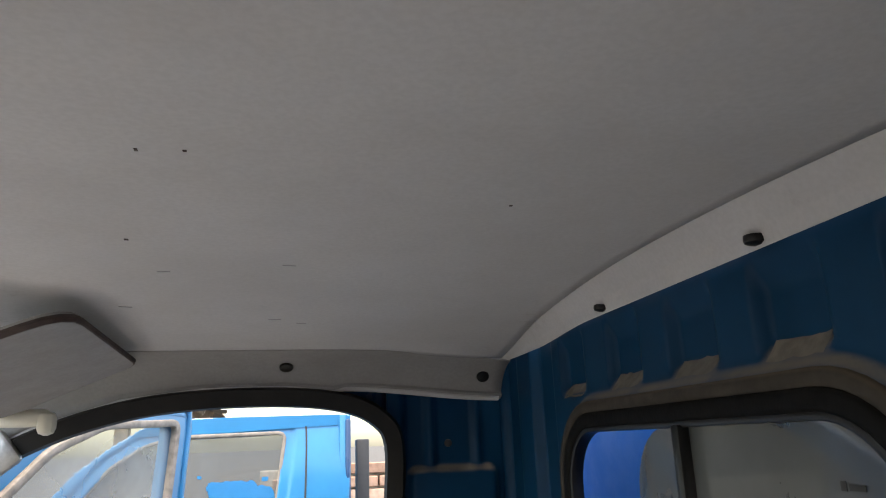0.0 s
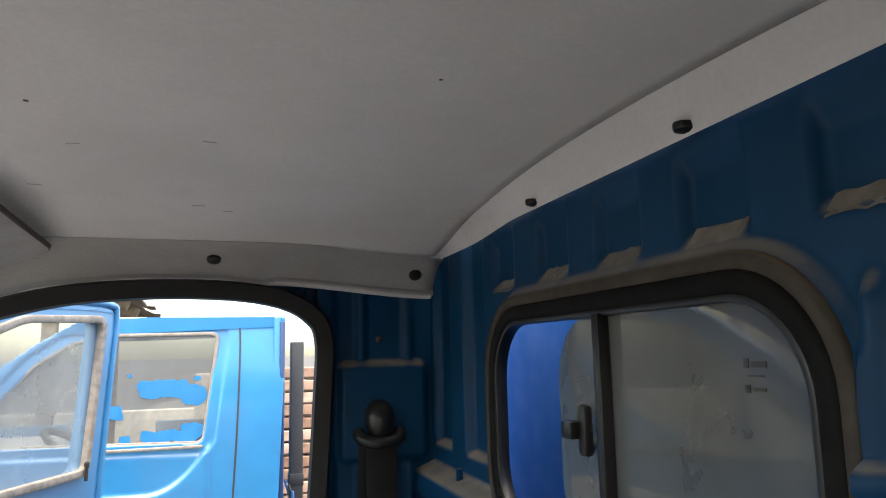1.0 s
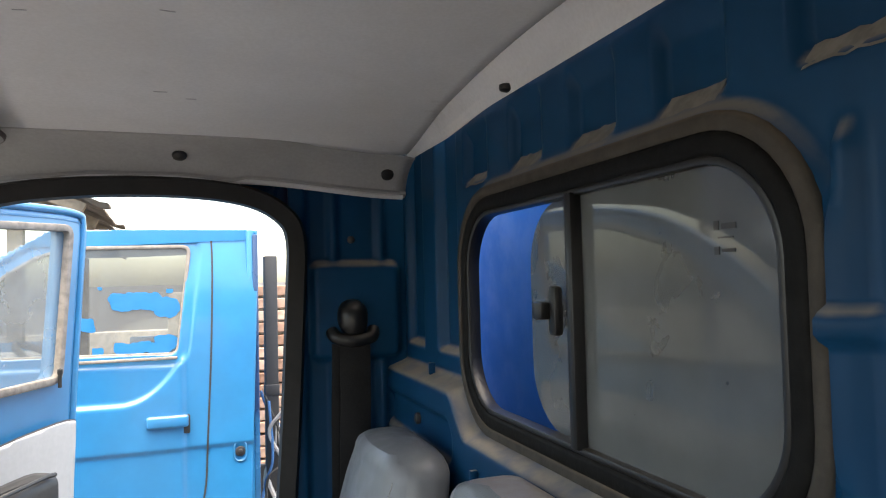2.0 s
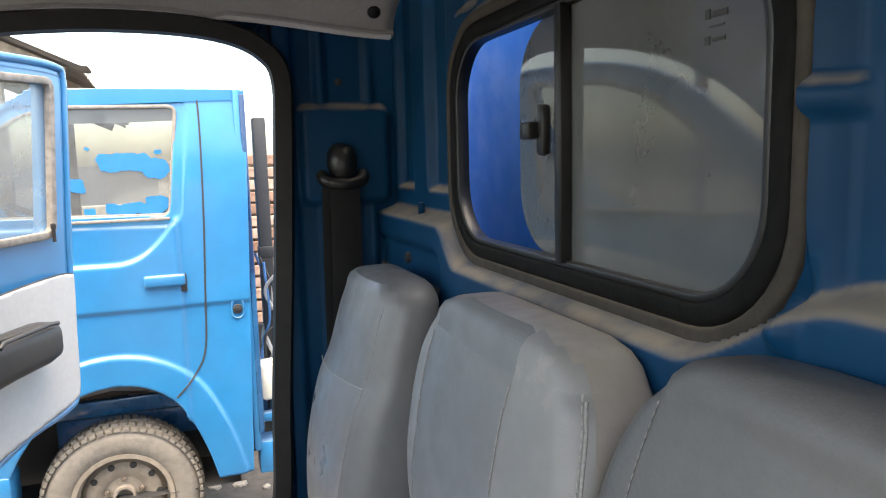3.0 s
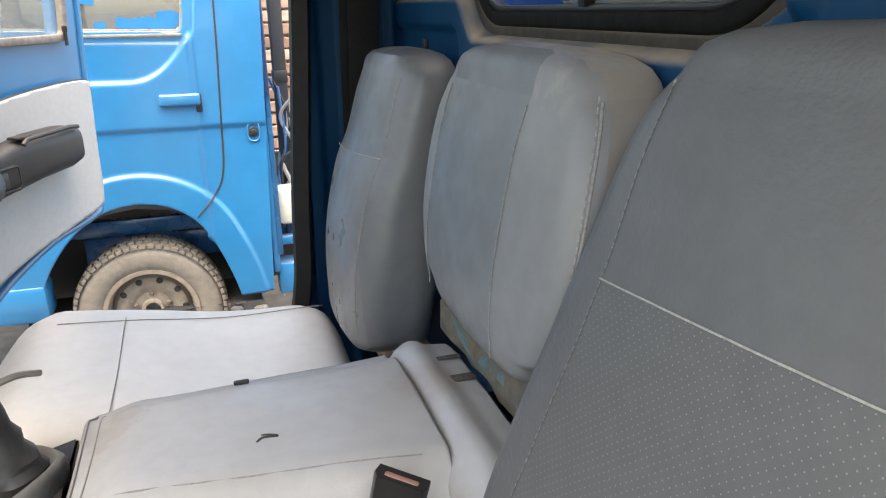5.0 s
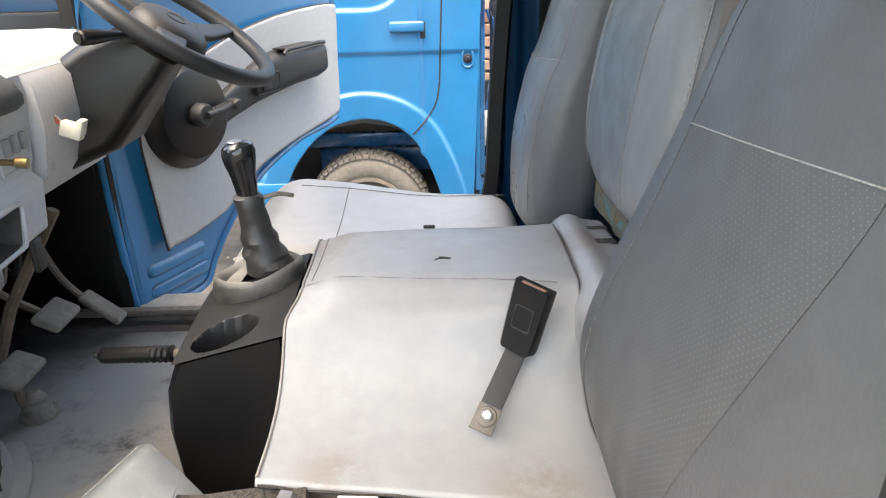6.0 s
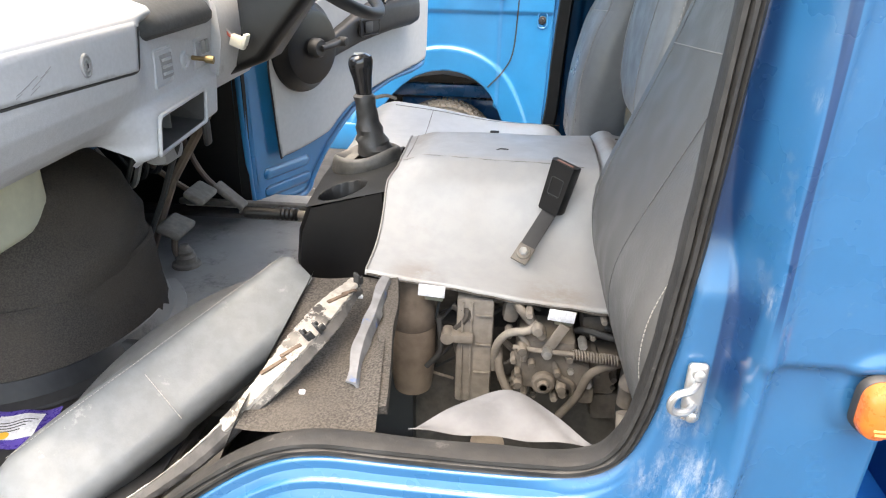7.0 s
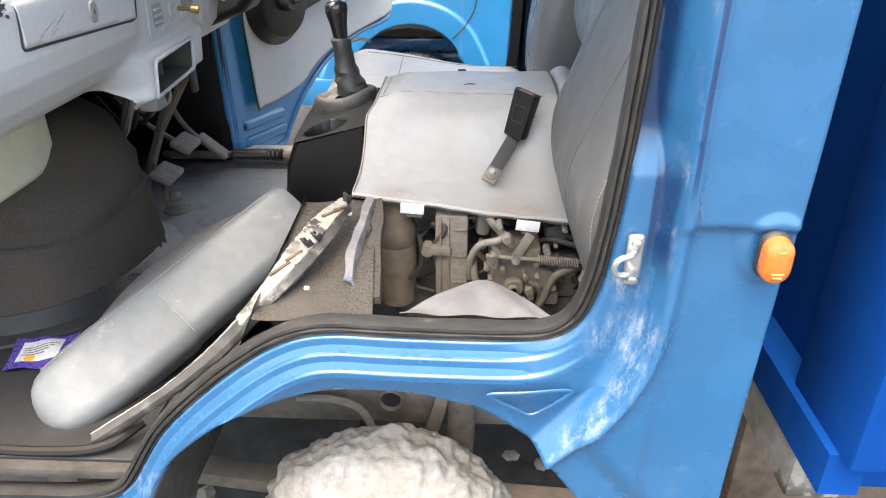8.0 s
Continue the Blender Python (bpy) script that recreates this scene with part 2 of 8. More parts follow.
    "foam": material("grubby_foam", (0.10, 0.078, 0.050), 0.95, grain=0.3, scale=50, patch=0.8, patch_scale=14, bump=0.6, bump_scale=120, dust_colour=(0.1, 0.2, 0.2)),
    "chalk": material("chipped_white_paint", (0.36, 0.335, 0.30), 0.85, grain=0.2, scale=30, patch=0.5, patch_scale=9, bump=0.4, bump_scale=70, wear=1.0, wear_colour=(0.03, 0.028, 0.026), wear_scale=9),
    "rag": material("torn_teal_cloth", (0.06, 0.13, 0.14), 0.9, grain=0.3, scale=60, patch=0.7, patch_scale=20, bump=0.4, bump_scale=200, dust_colour=(0.35, 0.18, 0.10)),
    "red_brown": material("dusty_red_plastic", (0.30, 0.16, 0.12), 0.6, grain=0.15, scale=90),
    "edge_brown": material("dark_brown_binding", (0.06, 0.04, 0.035), 0.7, grain=0.2, scale=90),
    "brown_chip": material("brown_chipped_patch", (0.11, 0.075, 0.052), 0.85, grain=0.3, scale=80, bump=0.3, bump_scale=200),
    "charcoal_dash": material("shadow_grey_plastic", (0.30, 0.30, 0.305), 0.5, grain=0.08, scale=90, patch=0.3, patch_scale=20, bump=0.1, bump_scale=300, dust=0.3, dust_colour=(0.4, 0.36, 0.3)),
    "brass": material("dull_brass", (0.38, 0.27, 0.13), 0.4, 0.8, grain=0.1, scale=90),
    "steel_bright": material("bare_silver_plastic", (0.55, 0.55, 0.55), 0.35, 0.8, grain=0.08, scale=40, patch=0.3, patch_scale=14),
    "pedal_rubber": material("dust_caked_rubber", (0.19, 0.168, 0.14), 0.9, grain=0.2, scale=60, patch=0.5, patch_scale=20, bump=0.4, bump_scale=160, dust_colour=(0.12, 0.11, 0.1)),
    "dusty_leather": material("dusty_dark_leatherette", (0.055, 0.052, 0.048), 0.5, grain=0.3, scale=40, patch=0.6, patch_scale=18, bump=0.4, bump_scale=120, dust=0.85, dust_colour=(0.30, 0.28, 0.25)),
    "black_gloss": material("polished_black_knob", (0.013, 0.013, 0.014), 0.2, grain=0.1, scale=60, coat=0.5),
    "worn_trim": material("chipped_black_and_white_trim", (0.30, 0.275, 0.245), 0.85, grain=0.3, scale=40, patch=0.5, patch_scale=18, bump=0.5, bump_scale=90, dust_colour=(0.10, 0.05, 0.02), wear=1.0, wear_colour=(0.018, 0.016, 0.015), wear_scale=20),
    "dirt_dark": material("dark_grimy_steel", (0.048, 0.043, 0.038), 0.9, grain=0.3, scale=40, patch=0.6, patch_scale=10, bump=0.4, bump_scale=120, dust_colour=(0.16, 0.13, 0.1)),
    "amber_mark": material("pale_amber_moulding", (0.85, 0.36, 0.12), 0.35),
    "seam_grey": material("grey_seam", (0.33, 0.32, 0.30), 0.8, grain=0.2, scale=200),
    "console_top": material("worn_black_plastic", (0.013, 0.0135, 0.0145), 0.42, grain=0.12, scale=60, patch=0.2, patch_scale=12, bump=0.12, bump_scale=300, dust=0.10, dust_colour=(0.15, 0.145, 0.135), spec=0.3),
    "boot": material("creased_grey_leatherette", (0.032, 0.0315, 0.031), 0.45, grain=0.25, scale=40, patch=0.25, patch_scale=25, bump=0.5, bump_scale=90, dust=0.2, dust_colour=(0.2, 0.18, 0.16)),
    "shroud": material("scuffed_black_plastic", (0.0055, 0.0055, 0.006), 0.32, spec=0.4, grain=0.15, scale=60, patch=0.04, patch_scale=10, bump=0.12, bump_scale=300, dust=0.05, dust_colour=(0.15, 0.13, 0.11), wear=0.12, wear_colour=(0.10, 0.095, 0.09), wear_scale=20),
    "seal_dark": material("brown_black_rubber", (0.007, 0.0068, 0.0066), 0.55, grain=0.25, scale=50, patch=0.05, patch_scale=12, bump=0.25, bump_scale=130, dust=0.05, dust_colour=(0.11, 0.09, 0.07), spec=0.06),
    "flange_paint": material("chipped_pale_primer", (0.20, 0.20, 0.205), 0.7, grain=0.15, scale=50, patch=0.5, patch_scale=20, bump=0.2, bump_scale=160, dust_colour=(0.14, 0.12, 0.10), wear=0.7, wear_colour=(0.05, 0.12, 0.30), wear_scale=16),
    "trim_white": material("flaking_cream_paint", (0.34, 0.315, 0.28), 0.8, grain=0.2, scale=50, patch=0.6, patch_scale=16, bump=0.4, bump_scale=90, dust_colour=(0.22, 0.17, 0.13), wear=0.98, wear_colour=(0.03, 0.027, 0.025), wear_scale=24),
    "trim_dark": material("scuffed_dark_strip", (0.055, 0.052, 0.050), 0.75, grain=0.35, scale=60, patch=0.5, patch_scale=20, bump=0.4, bump_scale=110, dust_colour=(0.2, 0.18, 0.16), wear=0.85, wear_colour=(0.26, 0.245, 0.22), wear_scale=26),
    "bowl": material("scuffed_silver_white_plastic", (0.66, 0.67, 0.69), 0.28, grain=0.06, scale=40, patch=0.3, patch_scale=14, bump=0.1, bump_scale=120, dust_colour=(0.4, 0.37, 0.33), coat=0.3),
    "soft_lip": material("soft_grey_padding", (0.055, 0.057, 0.058), 0.6, grain=0.15, scale=90, patch=0.2, patch_scale=12, bump=0.3, bump_scale=420, dust=0.2, dust_colour=(0.15, 0.148, 0.145)),
    "ring_dust": material("dust_lined_rubber", (0.036, 0.030, 0.024), 0.75, grain=0.25, scale=50, patch=0.25, patch_scale=9, bump=0.25, bump_scale=130, dust=0.95, dust_colour=(0.115, 0.088, 0.062), spec=0.3),
    "ledge_dust": material("settled_brown_dust", (0.17, 0.15, 0.125), 0.95, grain=0.2, scale=60, patch=0.4, patch_scale=12, bump=0.2, bump_scale=150, dust_colour=(0.09, 0.10, 0.11)),
    "channel": material("worn_brown_channel", (0.22, 0.195, 0.17), 0.8, grain=0.3, scale=40, patch=0.6, patch_scale=14, bump=0.3, bump_scale=90, dust_colour=(0.4, 0.36, 0.3)),
    "pad_vinyl": material("stained_pale_vinyl", (0.335, 0.335, 0.331), 0.45, grain=0.05, scale=40, patch=0.35, patch_scale=5, bump=0.12, bump_scale=350, dust_colour=(0.36, 0.27, 0.19), wear=0.25, wear_colour=(0.22, 0.165, 0.118), wear_scale=9, scuffs=tuple(((x, 0.597, 0.80), 0.045) for x in (-0.12, -0.06, 0.0, 0.06, 0.12, 0.18, 0.24)) + (((0.16, 0.52, 0.74), 0.06), ((0.20, 0.44, 0.66), 0.09), ((-0.05, 0.44, 0.68), 0.07), ((0.30, 0.80, 0.84), 0.07)), scuff_strength=0.5, scuff_scale=14.0, scuff_low=0.32),
    "purple": material("purple_wrapper", (0.07, 0.045, 0.27), 0.3, grain=0.1, scale=60, patch=0.2, patch_scale=40),
    "paper": material("pale_print", (0.62, 0.62, 0.64), 0.5, grain=0.15, scale=160),
    "yellow": material("yellow_print", (0.75, 0.42, 0.05), 0.5),
    "splash": material("fresh_blue_overspray", (0.002, 0.150, 0.36), 0.5, grain=0.05, scale=30),
    "concrete": material("pale_concrete_dust", (0.50, 0.45, 0.39), 0.95, grain=0.15, scale=20, patch=0.5, patch_scale=4, bump=0.3, bump_scale=60),
}


def glass_material(name, tint, haze, haze_colour, rough):
    """A thin pane: it lets light straight through, reflects at its surface and carries a dusty film."""
    m = bpy.data.materials.new(name)
    m.use_nodes = True
    n, l = m.node_tree.nodes, m.node_tree.links
    n.clear()
    out = n.new("ShaderNodeOutputMaterial")
    clear = n.new("ShaderNodeBsdfTransparent")
    clear.inputs[0].default_value = (*tint, 1)
    film = n.new("ShaderNodeBsdfDiffuse")
    film.inputs[0].default_value = (*haze_colour, 1)
    gloss = n.new("ShaderNodeBsdfGlossy")
    gloss.inputs["Roughness"].default_value = rough
    tc = n.new("ShaderNodeTexCoord")
    nz = n.new("ShaderNodeTexNoise")
    nz.inputs["Scale"].default_value, nz.inputs["Detail"].default_value = 6.0, 6.0
    l.new(tc.outputs["Object"], nz.inputs["Vector"])
    mr = n.new("ShaderNodeMapRange")
    for k, v in zip(("From Min", "From Max", "To Min", "To Max"), (0.3, 0.75, haze * 0.75, min(1.0, haze * 1.3))):
        mr.inputs[k].default_value = v
    l.new(nz.outputs["Fac"], mr.inputs["Value"])
    a = n.new("ShaderNodeMixShader")
    l.new(mr.outputs[0], a.inputs[0])
    l.new(clear.outputs[0], a.inputs[1])
    l.new(film.outputs[0], a.inputs[2])
    lw_ = n.new("ShaderNodeLayerWeight")
    lw_.inputs[0].default_value = 0.5
    pw = n.new("ShaderNodeMath")
    pw.operation = "POWER"
    pw.inputs[1].default_value = 5.0
    l.new(lw_.outputs["Facing"], pw.inputs[0])
    fr = n.new("ShaderNodeMapRange")
    fr.inputs["To Min"].default_value, fr.inputs["To Max"].default_value = 0.035, 0.9
    l.new(pw.outputs[0], fr.inputs["Value"])
    c = n.new("ShaderNodeMixShader")
    l.new(fr.outputs[0], c.inputs[0])
    l.new(a.outputs[0], c.inputs[1])
    l.new(gloss.outputs[0], c.inputs[2])
    l.new(c.outputs[0], out.inputs[0])
    return m


def perforated(name, colour, dot, pitch):
    """Vinyl pricked with a grid of small pale-rimmed holes."""
    m = material(name, colour, 0.5, grain=0.06, scale=60, patch=0.2, patch_scale=5, bump=0.1, bump_scale=300, dust_colour=(0.2, 0.18, 0.15))
    n, l = m.node_tree.nodes, m.node_tree.links
    b = n["Principled BSDF"]
    tc = n.new("ShaderNodeTexCoord")
    mp = n.new("ShaderNodeMapping")
    mp.inputs["Rotation"].default_value = (radians(45), 0, 0)
    l.new(tc.outputs["Object"], mp.inputs["Vector"])
    sp = n.new("ShaderNodeSeparateXYZ")
    l.new(mp.outputs[0], sp.inputs[0])
    cb = n.new("ShaderNodeCombineXYZ")
    l.new(sp.outputs["Y"], cb.inputs["X"])
    l.new(sp.outputs["Z"], cb.inputs["Y"])
    vo = n.new("ShaderNodeTexVoronoi")
    vo.voronoi_dimensions = "2D"
    vo.inputs["Scale"].default_value, vo.inputs["Randomness"].default_value = 1.0 / pitch, 0.0
    l.new(cb.outputs[0], vo.inputs["Vector"])
    mr = n.new("ShaderNodeMapRange")
    for k, v in zip(("From Min", "From Max", "To Min", "To Max"), (0.07, 0.12, 1.0, 0.0)):
        mr.inputs[k].default_value = v
    l.new(vo.outputs["Distance"], mr.inputs["Value"])
    x = n.new("ShaderNodeMix")
    x.data_type = "RGBA"
    l.new(mr.outputs[0], x.inputs["Factor"])
    l.new(b.inputs["Base Color"].links[0].from_socket, x.inputs["A"])
    x.inputs["B"].default_value = (*dot, 1)
    l.new(x.outputs["Result"], b.inputs["Base Color"])
    return m


def vary(m, a, b):
    """Shifts a material's colour piece by piece."""
    n, l = m.node_tree.nodes, m.node_tree.links
    bs = n["Principled BSDF"]
    src = bs.inputs["Base Color"].links[0].from_socket
    oi = n.new("ShaderNodeObjectInfo")
    r = n.new("ShaderNodeValToRGB")
    r.color_ramp.elements[0].color, r.color_ramp.elements[1].color = (*a, 1), (*b, 1)
    l.new(oi.outputs["Random"], r.inputs[0])
    x = n.new("ShaderNodeMix")
    x.data_type, x.blend_type = "RGBA", "MULTIPLY"
    x.inputs["Factor"].default_value = 1.0
    l.new(src, x.inputs["A"])
    l.new(r.outputs[0], x.inputs["B"])
    l.new(x.outputs["Result"], bs.inputs["Base Color"])


vary(M["brick"], (0.65, 0.55, 0.5), (1.5, 1.6, 1.7))
M["perf"] = perforated("perforated_dark_vinyl", (0.086, 0.084, 0.081), (0.19, 0.183, 0.172), 0.0054)
M["perf_mid"] = perforated("finely_perforated_vinyl", (0.135, 0.141, 0.144), (0.07, 0.07, 0.07), 0.0048)
M["pane"] = glass_material("dusty_tinted_glass", (0.30, 0.32, 0.32), 0.42, (0.19, 0.20, 0.196), 0.03)
M["pane_far"] = glass_material("weathered_truck_glass", (0.44, 0.47, 0.475), 0.42, (0.17, 0.178, 0.178), 0.04)
M["pane_b"] = glass_material("grimy_side_glass", (0.62, 0.66, 0.66), 0.34, (0.42, 0.44, 0.44), 0.04)


# ---- building helpers ----
class Shape:
    """Points and faces gathered for one mesh."""

    def __init__(self):
        self.v, self.f, self.skin = [], [], False

    def add(self, verts, faces, m=None):
        k = len(self.v)
        self.v += [tuple(m @ Vector(p)) if m is not None else tuple(p) for p in verts]
        self.f += [tuple(i + k for i in q) for q in faces]
        return self

    def join(self, other, m=None):
        return self.add(other.v, other.f, m)

    def moved(self, m):
        return Shape().add(self.v, self.f, m)


def part(name, shape, mat, parent=None, label="", smooth=True, angle=40):
    """Links one mesh under a thing or a part."""
    me = bpy.data.meshes.new(name)
    me.from_pydata(shape.v, [], shape.f)
    if not shape.skin:
        bm = bmesh.new()
        bm.from_mesh(me)
        bmesh.ops.recalc_face_normals(bm, faces=bm.faces)
        bm.to_mesh(me)
        bm.free()
    if smooth:
        me.shade_smooth()
        me.set_sharp_from_angle(angle=radians(angle))
    me.materials.append(M[mat] if isinstance(mat, str) else mat)
    ob = new(name, me)
    if parent is not None:
        ob.parent = parent
        ob.matrix_parent_inverse = Matrix.Translation(parent.location).inverted() if parent.type == "EMPTY" else Matrix.Identity(4)
    if label:
        ob["label"] = label
    return ob


def thing(name, at, label, category, group="", kind=""):
    ob = new(name)
    ob.location = at
    ob.empty_display_size = 0.05
    return tagged(ob, label, category, group, kind)


def solid(ob, thickness, offset=-1.0):
    mod = ob.modifiers.new("thickness", "SOLIDIFY")
    mod.thickness, mod.offset = thickness, offset
    return ob


def box(c, s, bevel=0.005, seg=2, turn=None):
    """A box of size s about c with rounded edges, turned by a rotation matrix."""
    bm = bmesh.new()
    bmesh.ops.create_cube(bm, size=1.0, matrix=Matrix.Diagonal((*s, 1)))
    if bevel > 0:
        bmesh.ops.bevel(bm, geom=list(bm.edges), offset=min(bevel, min(s) * 0.48), segments=seg, profile=0.5, affect="EDGES")
    bm.verts.index_update()
    m = Matrix.Translation(c) @ (turn.to_4x4() if turn is not None else Matrix.Identity(4))
    out = Shape().add([v.co.copy() for v in bm.verts], [[v.index for v in f.verts] for f in bm.faces], m)
    bm.free()
    return out


def curve(points, n=8, closed=False):
    """A smooth line through points."""
    p = [Vector(q) for q in points]
    out = []
    count = len(p) if closed else len(p) - 1
    for i in range(count):
        a = p[(i - 1) % len(p)] if closed or i > 0 else p[0] * 2 - p[1]
        b, c = p[i], p[(i + 1) % len(p)]
        d = p[(i + 2) % len(p)] if closed or i + 2 < len(p) else c * 2 - b
        for k in range(n):
            t = k / n
            out.append(0.5 * ((2 * b) + (c - a) * t + (2 * a - 5 * b + 4 * c - d) * t * t + (3 * b - a - 3 * c + d) * t ** 3))
    if not closed:
        out.append(p[-1])
    return out


def sweep(path, section, closed=False, up=None, caps=True):
    """A section, given as (side, up) points, carried along a path. section may be a function of 0..1 along it."""
    p = [Vector(q) for q in path]
    n = len(p)
    rings, normal = [], None
    for i in range(n):
        a = p[(i - 1) % n] if closed or i > 0 else p[i]
        b = p[(i + 1) % n] if closed or i < n - 1 else p[i]
        t = (b - a).normalized()
        if up is not None:
            side = t.cross(Vector(up)).normalized()
            u = side.cross(t).normalized()
        else:
            if normal is None:
                ref = Vector((0, 0, 1)) if abs(t.z) < 0.9 else Vector((1, 0, 0))
                normal = (ref - t * ref.dot(t)).normalized()
            else:
                normal = (normal - t * normal.dot(t)).normalized()
            u = normal
            side = t.cross(u)
        sec = section(i / max(1, n - 1)) if callable(section) else section
        rings.append([p[i] + side * s + u * h for s, h in sec])
    return loft(rings, closed, caps)


def loft(rings, closed=False, caps=True):
    out = Shape()
    k = len(rings[0])
    verts = [q for r in rings for q in r]
    faces = []
    m = len(rings)
    for i in range(m if closed else m - 1):
        j = (i + 1) % m
        for a in range(k):
            b = (a + 1) % k
            faces.append((i * k + a, i * k + b, j * k + b, j * k + a))
    if caps and not closed:
        faces += [tuple(range(k))[::-1], tuple((m - 1) * k + a for a in range(k))]
    return out.add(verts, faces)


def disc(r, n=12):
    return [(r * math.cos(2 * math.pi * k / n), r * math.sin(2 * math.pi * k / n)) for k in range(n)]


def tube(path, r, n=10, closed=False):
    return sweep(path, (lambda t: disc(r(t), n)) if callable(r) else disc(r, n), closed)


def dense(w, h, r, count=80):
    """The same outline as rrect, with evenly spaced points."""
    base = [Vector((a, b, 0)) for a, b in rrect(w, h, r, 8)]
    base.append(base[0])
    run = [0.0]
    for a, b in zip(base, base[1:]):
        run.append(run[-1] + (b - a).length)
    at = np.linspace(0, run[-1], count + 1)[:-1]
    return list(zip(np.interp(at, run, [p.x for p in base]), np.interp(at, run, [p.y for p in base])))


def cut(shape, co, no):
    """Adds an edge loop where a plane meets the shape."""
    bm = bmesh.new()
    vs = [bm.verts.new(p) for p in shape.v]
    for f in shape.f:
        bm.faces.new([vs[i] for i in f])
    bmesh.ops.bisect_plane(bm, geom=list(bm.verts) + list(bm.edges) + list(bm.faces), plane_co=co, plane_no=no, dist=1e-5)
    bm.verts.index_update()
    out = Shape().add([v.co.copy() for v in bm.verts], [[v.index for v in f.verts] for f in bm.faces])
    bm.free()
    return out


def rrect(w, h, r, n=5):
    """A rounded rectangle, w by h, as (a, b) points."""
    out = []
    for cx, cy, a0 in ((w / 2 - r, h / 2 - r, 0), (-w / 2 + r, h / 2 - r, 90), (-w / 2 + r, -h / 2 + r, 180), (w / 2 - r, -h / 2 + r, 270)):
        for k in range(n + 1):
            a = radians(a0 + 90 * k / n)
            out.append((cx + r * math.cos(a), cy + r * math.sin(a)))
    return out


def lathe(profile, m, n=32, ring=False, caps=True):
    """Turns (radius, height) points round z, placed by m."""
    rings = [[Vector((r * math.cos(2 * math.pi * k / n), r * math.sin(2 * math.pi * k / n), h)) for k in range(n)] for r, h in profile]
    return loft(rings, ring, caps).moved(m)


def fillet(points, r, n=5):
    """A closed outline through (a, b) corners, each rounded to about radius r."""
    p = [Vector((a, b, 0)) for a, b in points]
    out = []
    for k, q in enumerate(p):
        u, w = (p[k - 1] - q), (p[(k + 1) % len(p)] - q)
        a, c = q + u.normalized() * min(r, u.length * 0.45), q + w.normalized() * min(r, w.length * 0.45)
        out += [(a * (1 - t) + q * t) * (1 - t) + (q * (1 - t) + c * t) * t for t in [i / n for i in range(n + 1)]]
    return [(v.x, v.y) for v in out]


def axes(origin, x, y):
    """A frame at origin with the given x direction and y roughly along y."""
    x = Vector(x).normalized()
    z = x.cross(Vector(y)).normalized()
    y = z.cross(x)
    m = Matrix((x, y, z)).transposed().to_4x4()
    m.translation = Vector(origin)
    return m


def step(a, b, x):
    t = np.clip((x - a) / (b - a), 0, 1)
    return t * t * (3 - 2 * t)


def sd_rrect(u, v, cu, cv, hw, hh, r):
    qx, qy = np.abs(u - cu) - (hw - r), np.abs(v - cv) - (hh - r)
    return np.hypot(np.maximum(qx, 0), np.maximum(qy, 0)) + np.minimum(np.maximum(qx, qy), 0) - r


def sd_poly(u, v, pts):
    """Signed distance to a polygon, negative inside."""
    p = np.array([(q[0], q[1]) for q in pts], float)
    best = np.full(np.shape(u), 1e9)
    inside = np.zeros(np.shape(u), bool)
    for a, b in zip(p, np.roll(p, -1, 0)):
        e = b - a
        wu, wv = u - a[0], v - a[1]
        t = np.clip((wu * e[0] + wv * e[1]) / (e @ e + 1e-12), 0, 1)
        best = np.minimum(best, np.hypot(wu - e[0] * t, wv - e[1] * t))
        cross = ((a[1] > v) != (b[1] > v)) & (u < (b[0] - a[0]) * (v - a[1]) / (b[1] - a[1] + 1e-12) + a[0])
        inside ^= cross
    return np.where(inside, -best, best)


def sheet(place, keep, u0, u1, v0, v1, d):
    """Pressed sheet metal: a fine net over (u, v), kept where keep > 0 with its rim drawn onto keep = 0, and put in space by place(u, v)."""
    nu, nv = max(2, int(round((u1 - u0) / d))), max(2, int(round((v1 - v0) / d)))
    u, v = np.meshgrid(np.linspace(u0, u1, nu + 1), np.linspace(v0, v1, nv + 1), indexing="ij")
    k = keep(u, v) if keep else np.ones_like(u)
    if keep:
        kc = keep((u[:-1, :-1] + u[1:, 1:]) / 2, (v[:-1, :-1] + v[1:, 1:]) / 2) > 0
        rim = np.abs(k) < 0.8 * d
        rim[0, :] = rim[-1, :] = rim[:, 0] = rim[:, -1] = False
        touch = np.zeros_like(k, bool)
        off = np.zeros_like(k, bool)
        for a, b in ((0, 0), (0, 1), (1, 0), (1, 1)):
            touch[a:a + nu, b:b + nv] |= kc
            off[a:a + nu, b:b + nv] |= ~kc
        rim &= touch & off
        for _ in range(2):
            e = d * 0.1
            kk = keep(u, v)
            gu, gv = (keep(u + e, v) - kk) / e, (keep(u, v + e) - kk) / e
            g = np.maximum(gu * gu + gv * gv, 0.2)
            u, v = np.where(rim, u - kk * gu / g, u), np.where(rim, v - kk * gv / g, v)
    else:
        kc = np.ones((nu, nv), bool)
    x, y, z = place(u, v)
    idx = np.arange((nu + 1) * (nv + 1)).reshape(nu + 1, nv + 1)
    faces = np.stack([idx[:-1, :-1], idx[1:, :-1], idx[1:, 1:], idx[:-1, 1:]], -1)[kc]
    used = np.unique(faces)
    remap = np.zeros(idx.size, int)
    remap[used] = np.arange(len(used))
    out = Shape()
    pts = np.stack([x + 0 * u, y + 0 * u, z + 0 * u], -1).reshape(-1, 3)[used]
    out.v = [tuple(p) for p in pts.tolist()]
    out.f = [tuple(q) for q in remap[faces].tolist()]
    out.skin = True
    return out


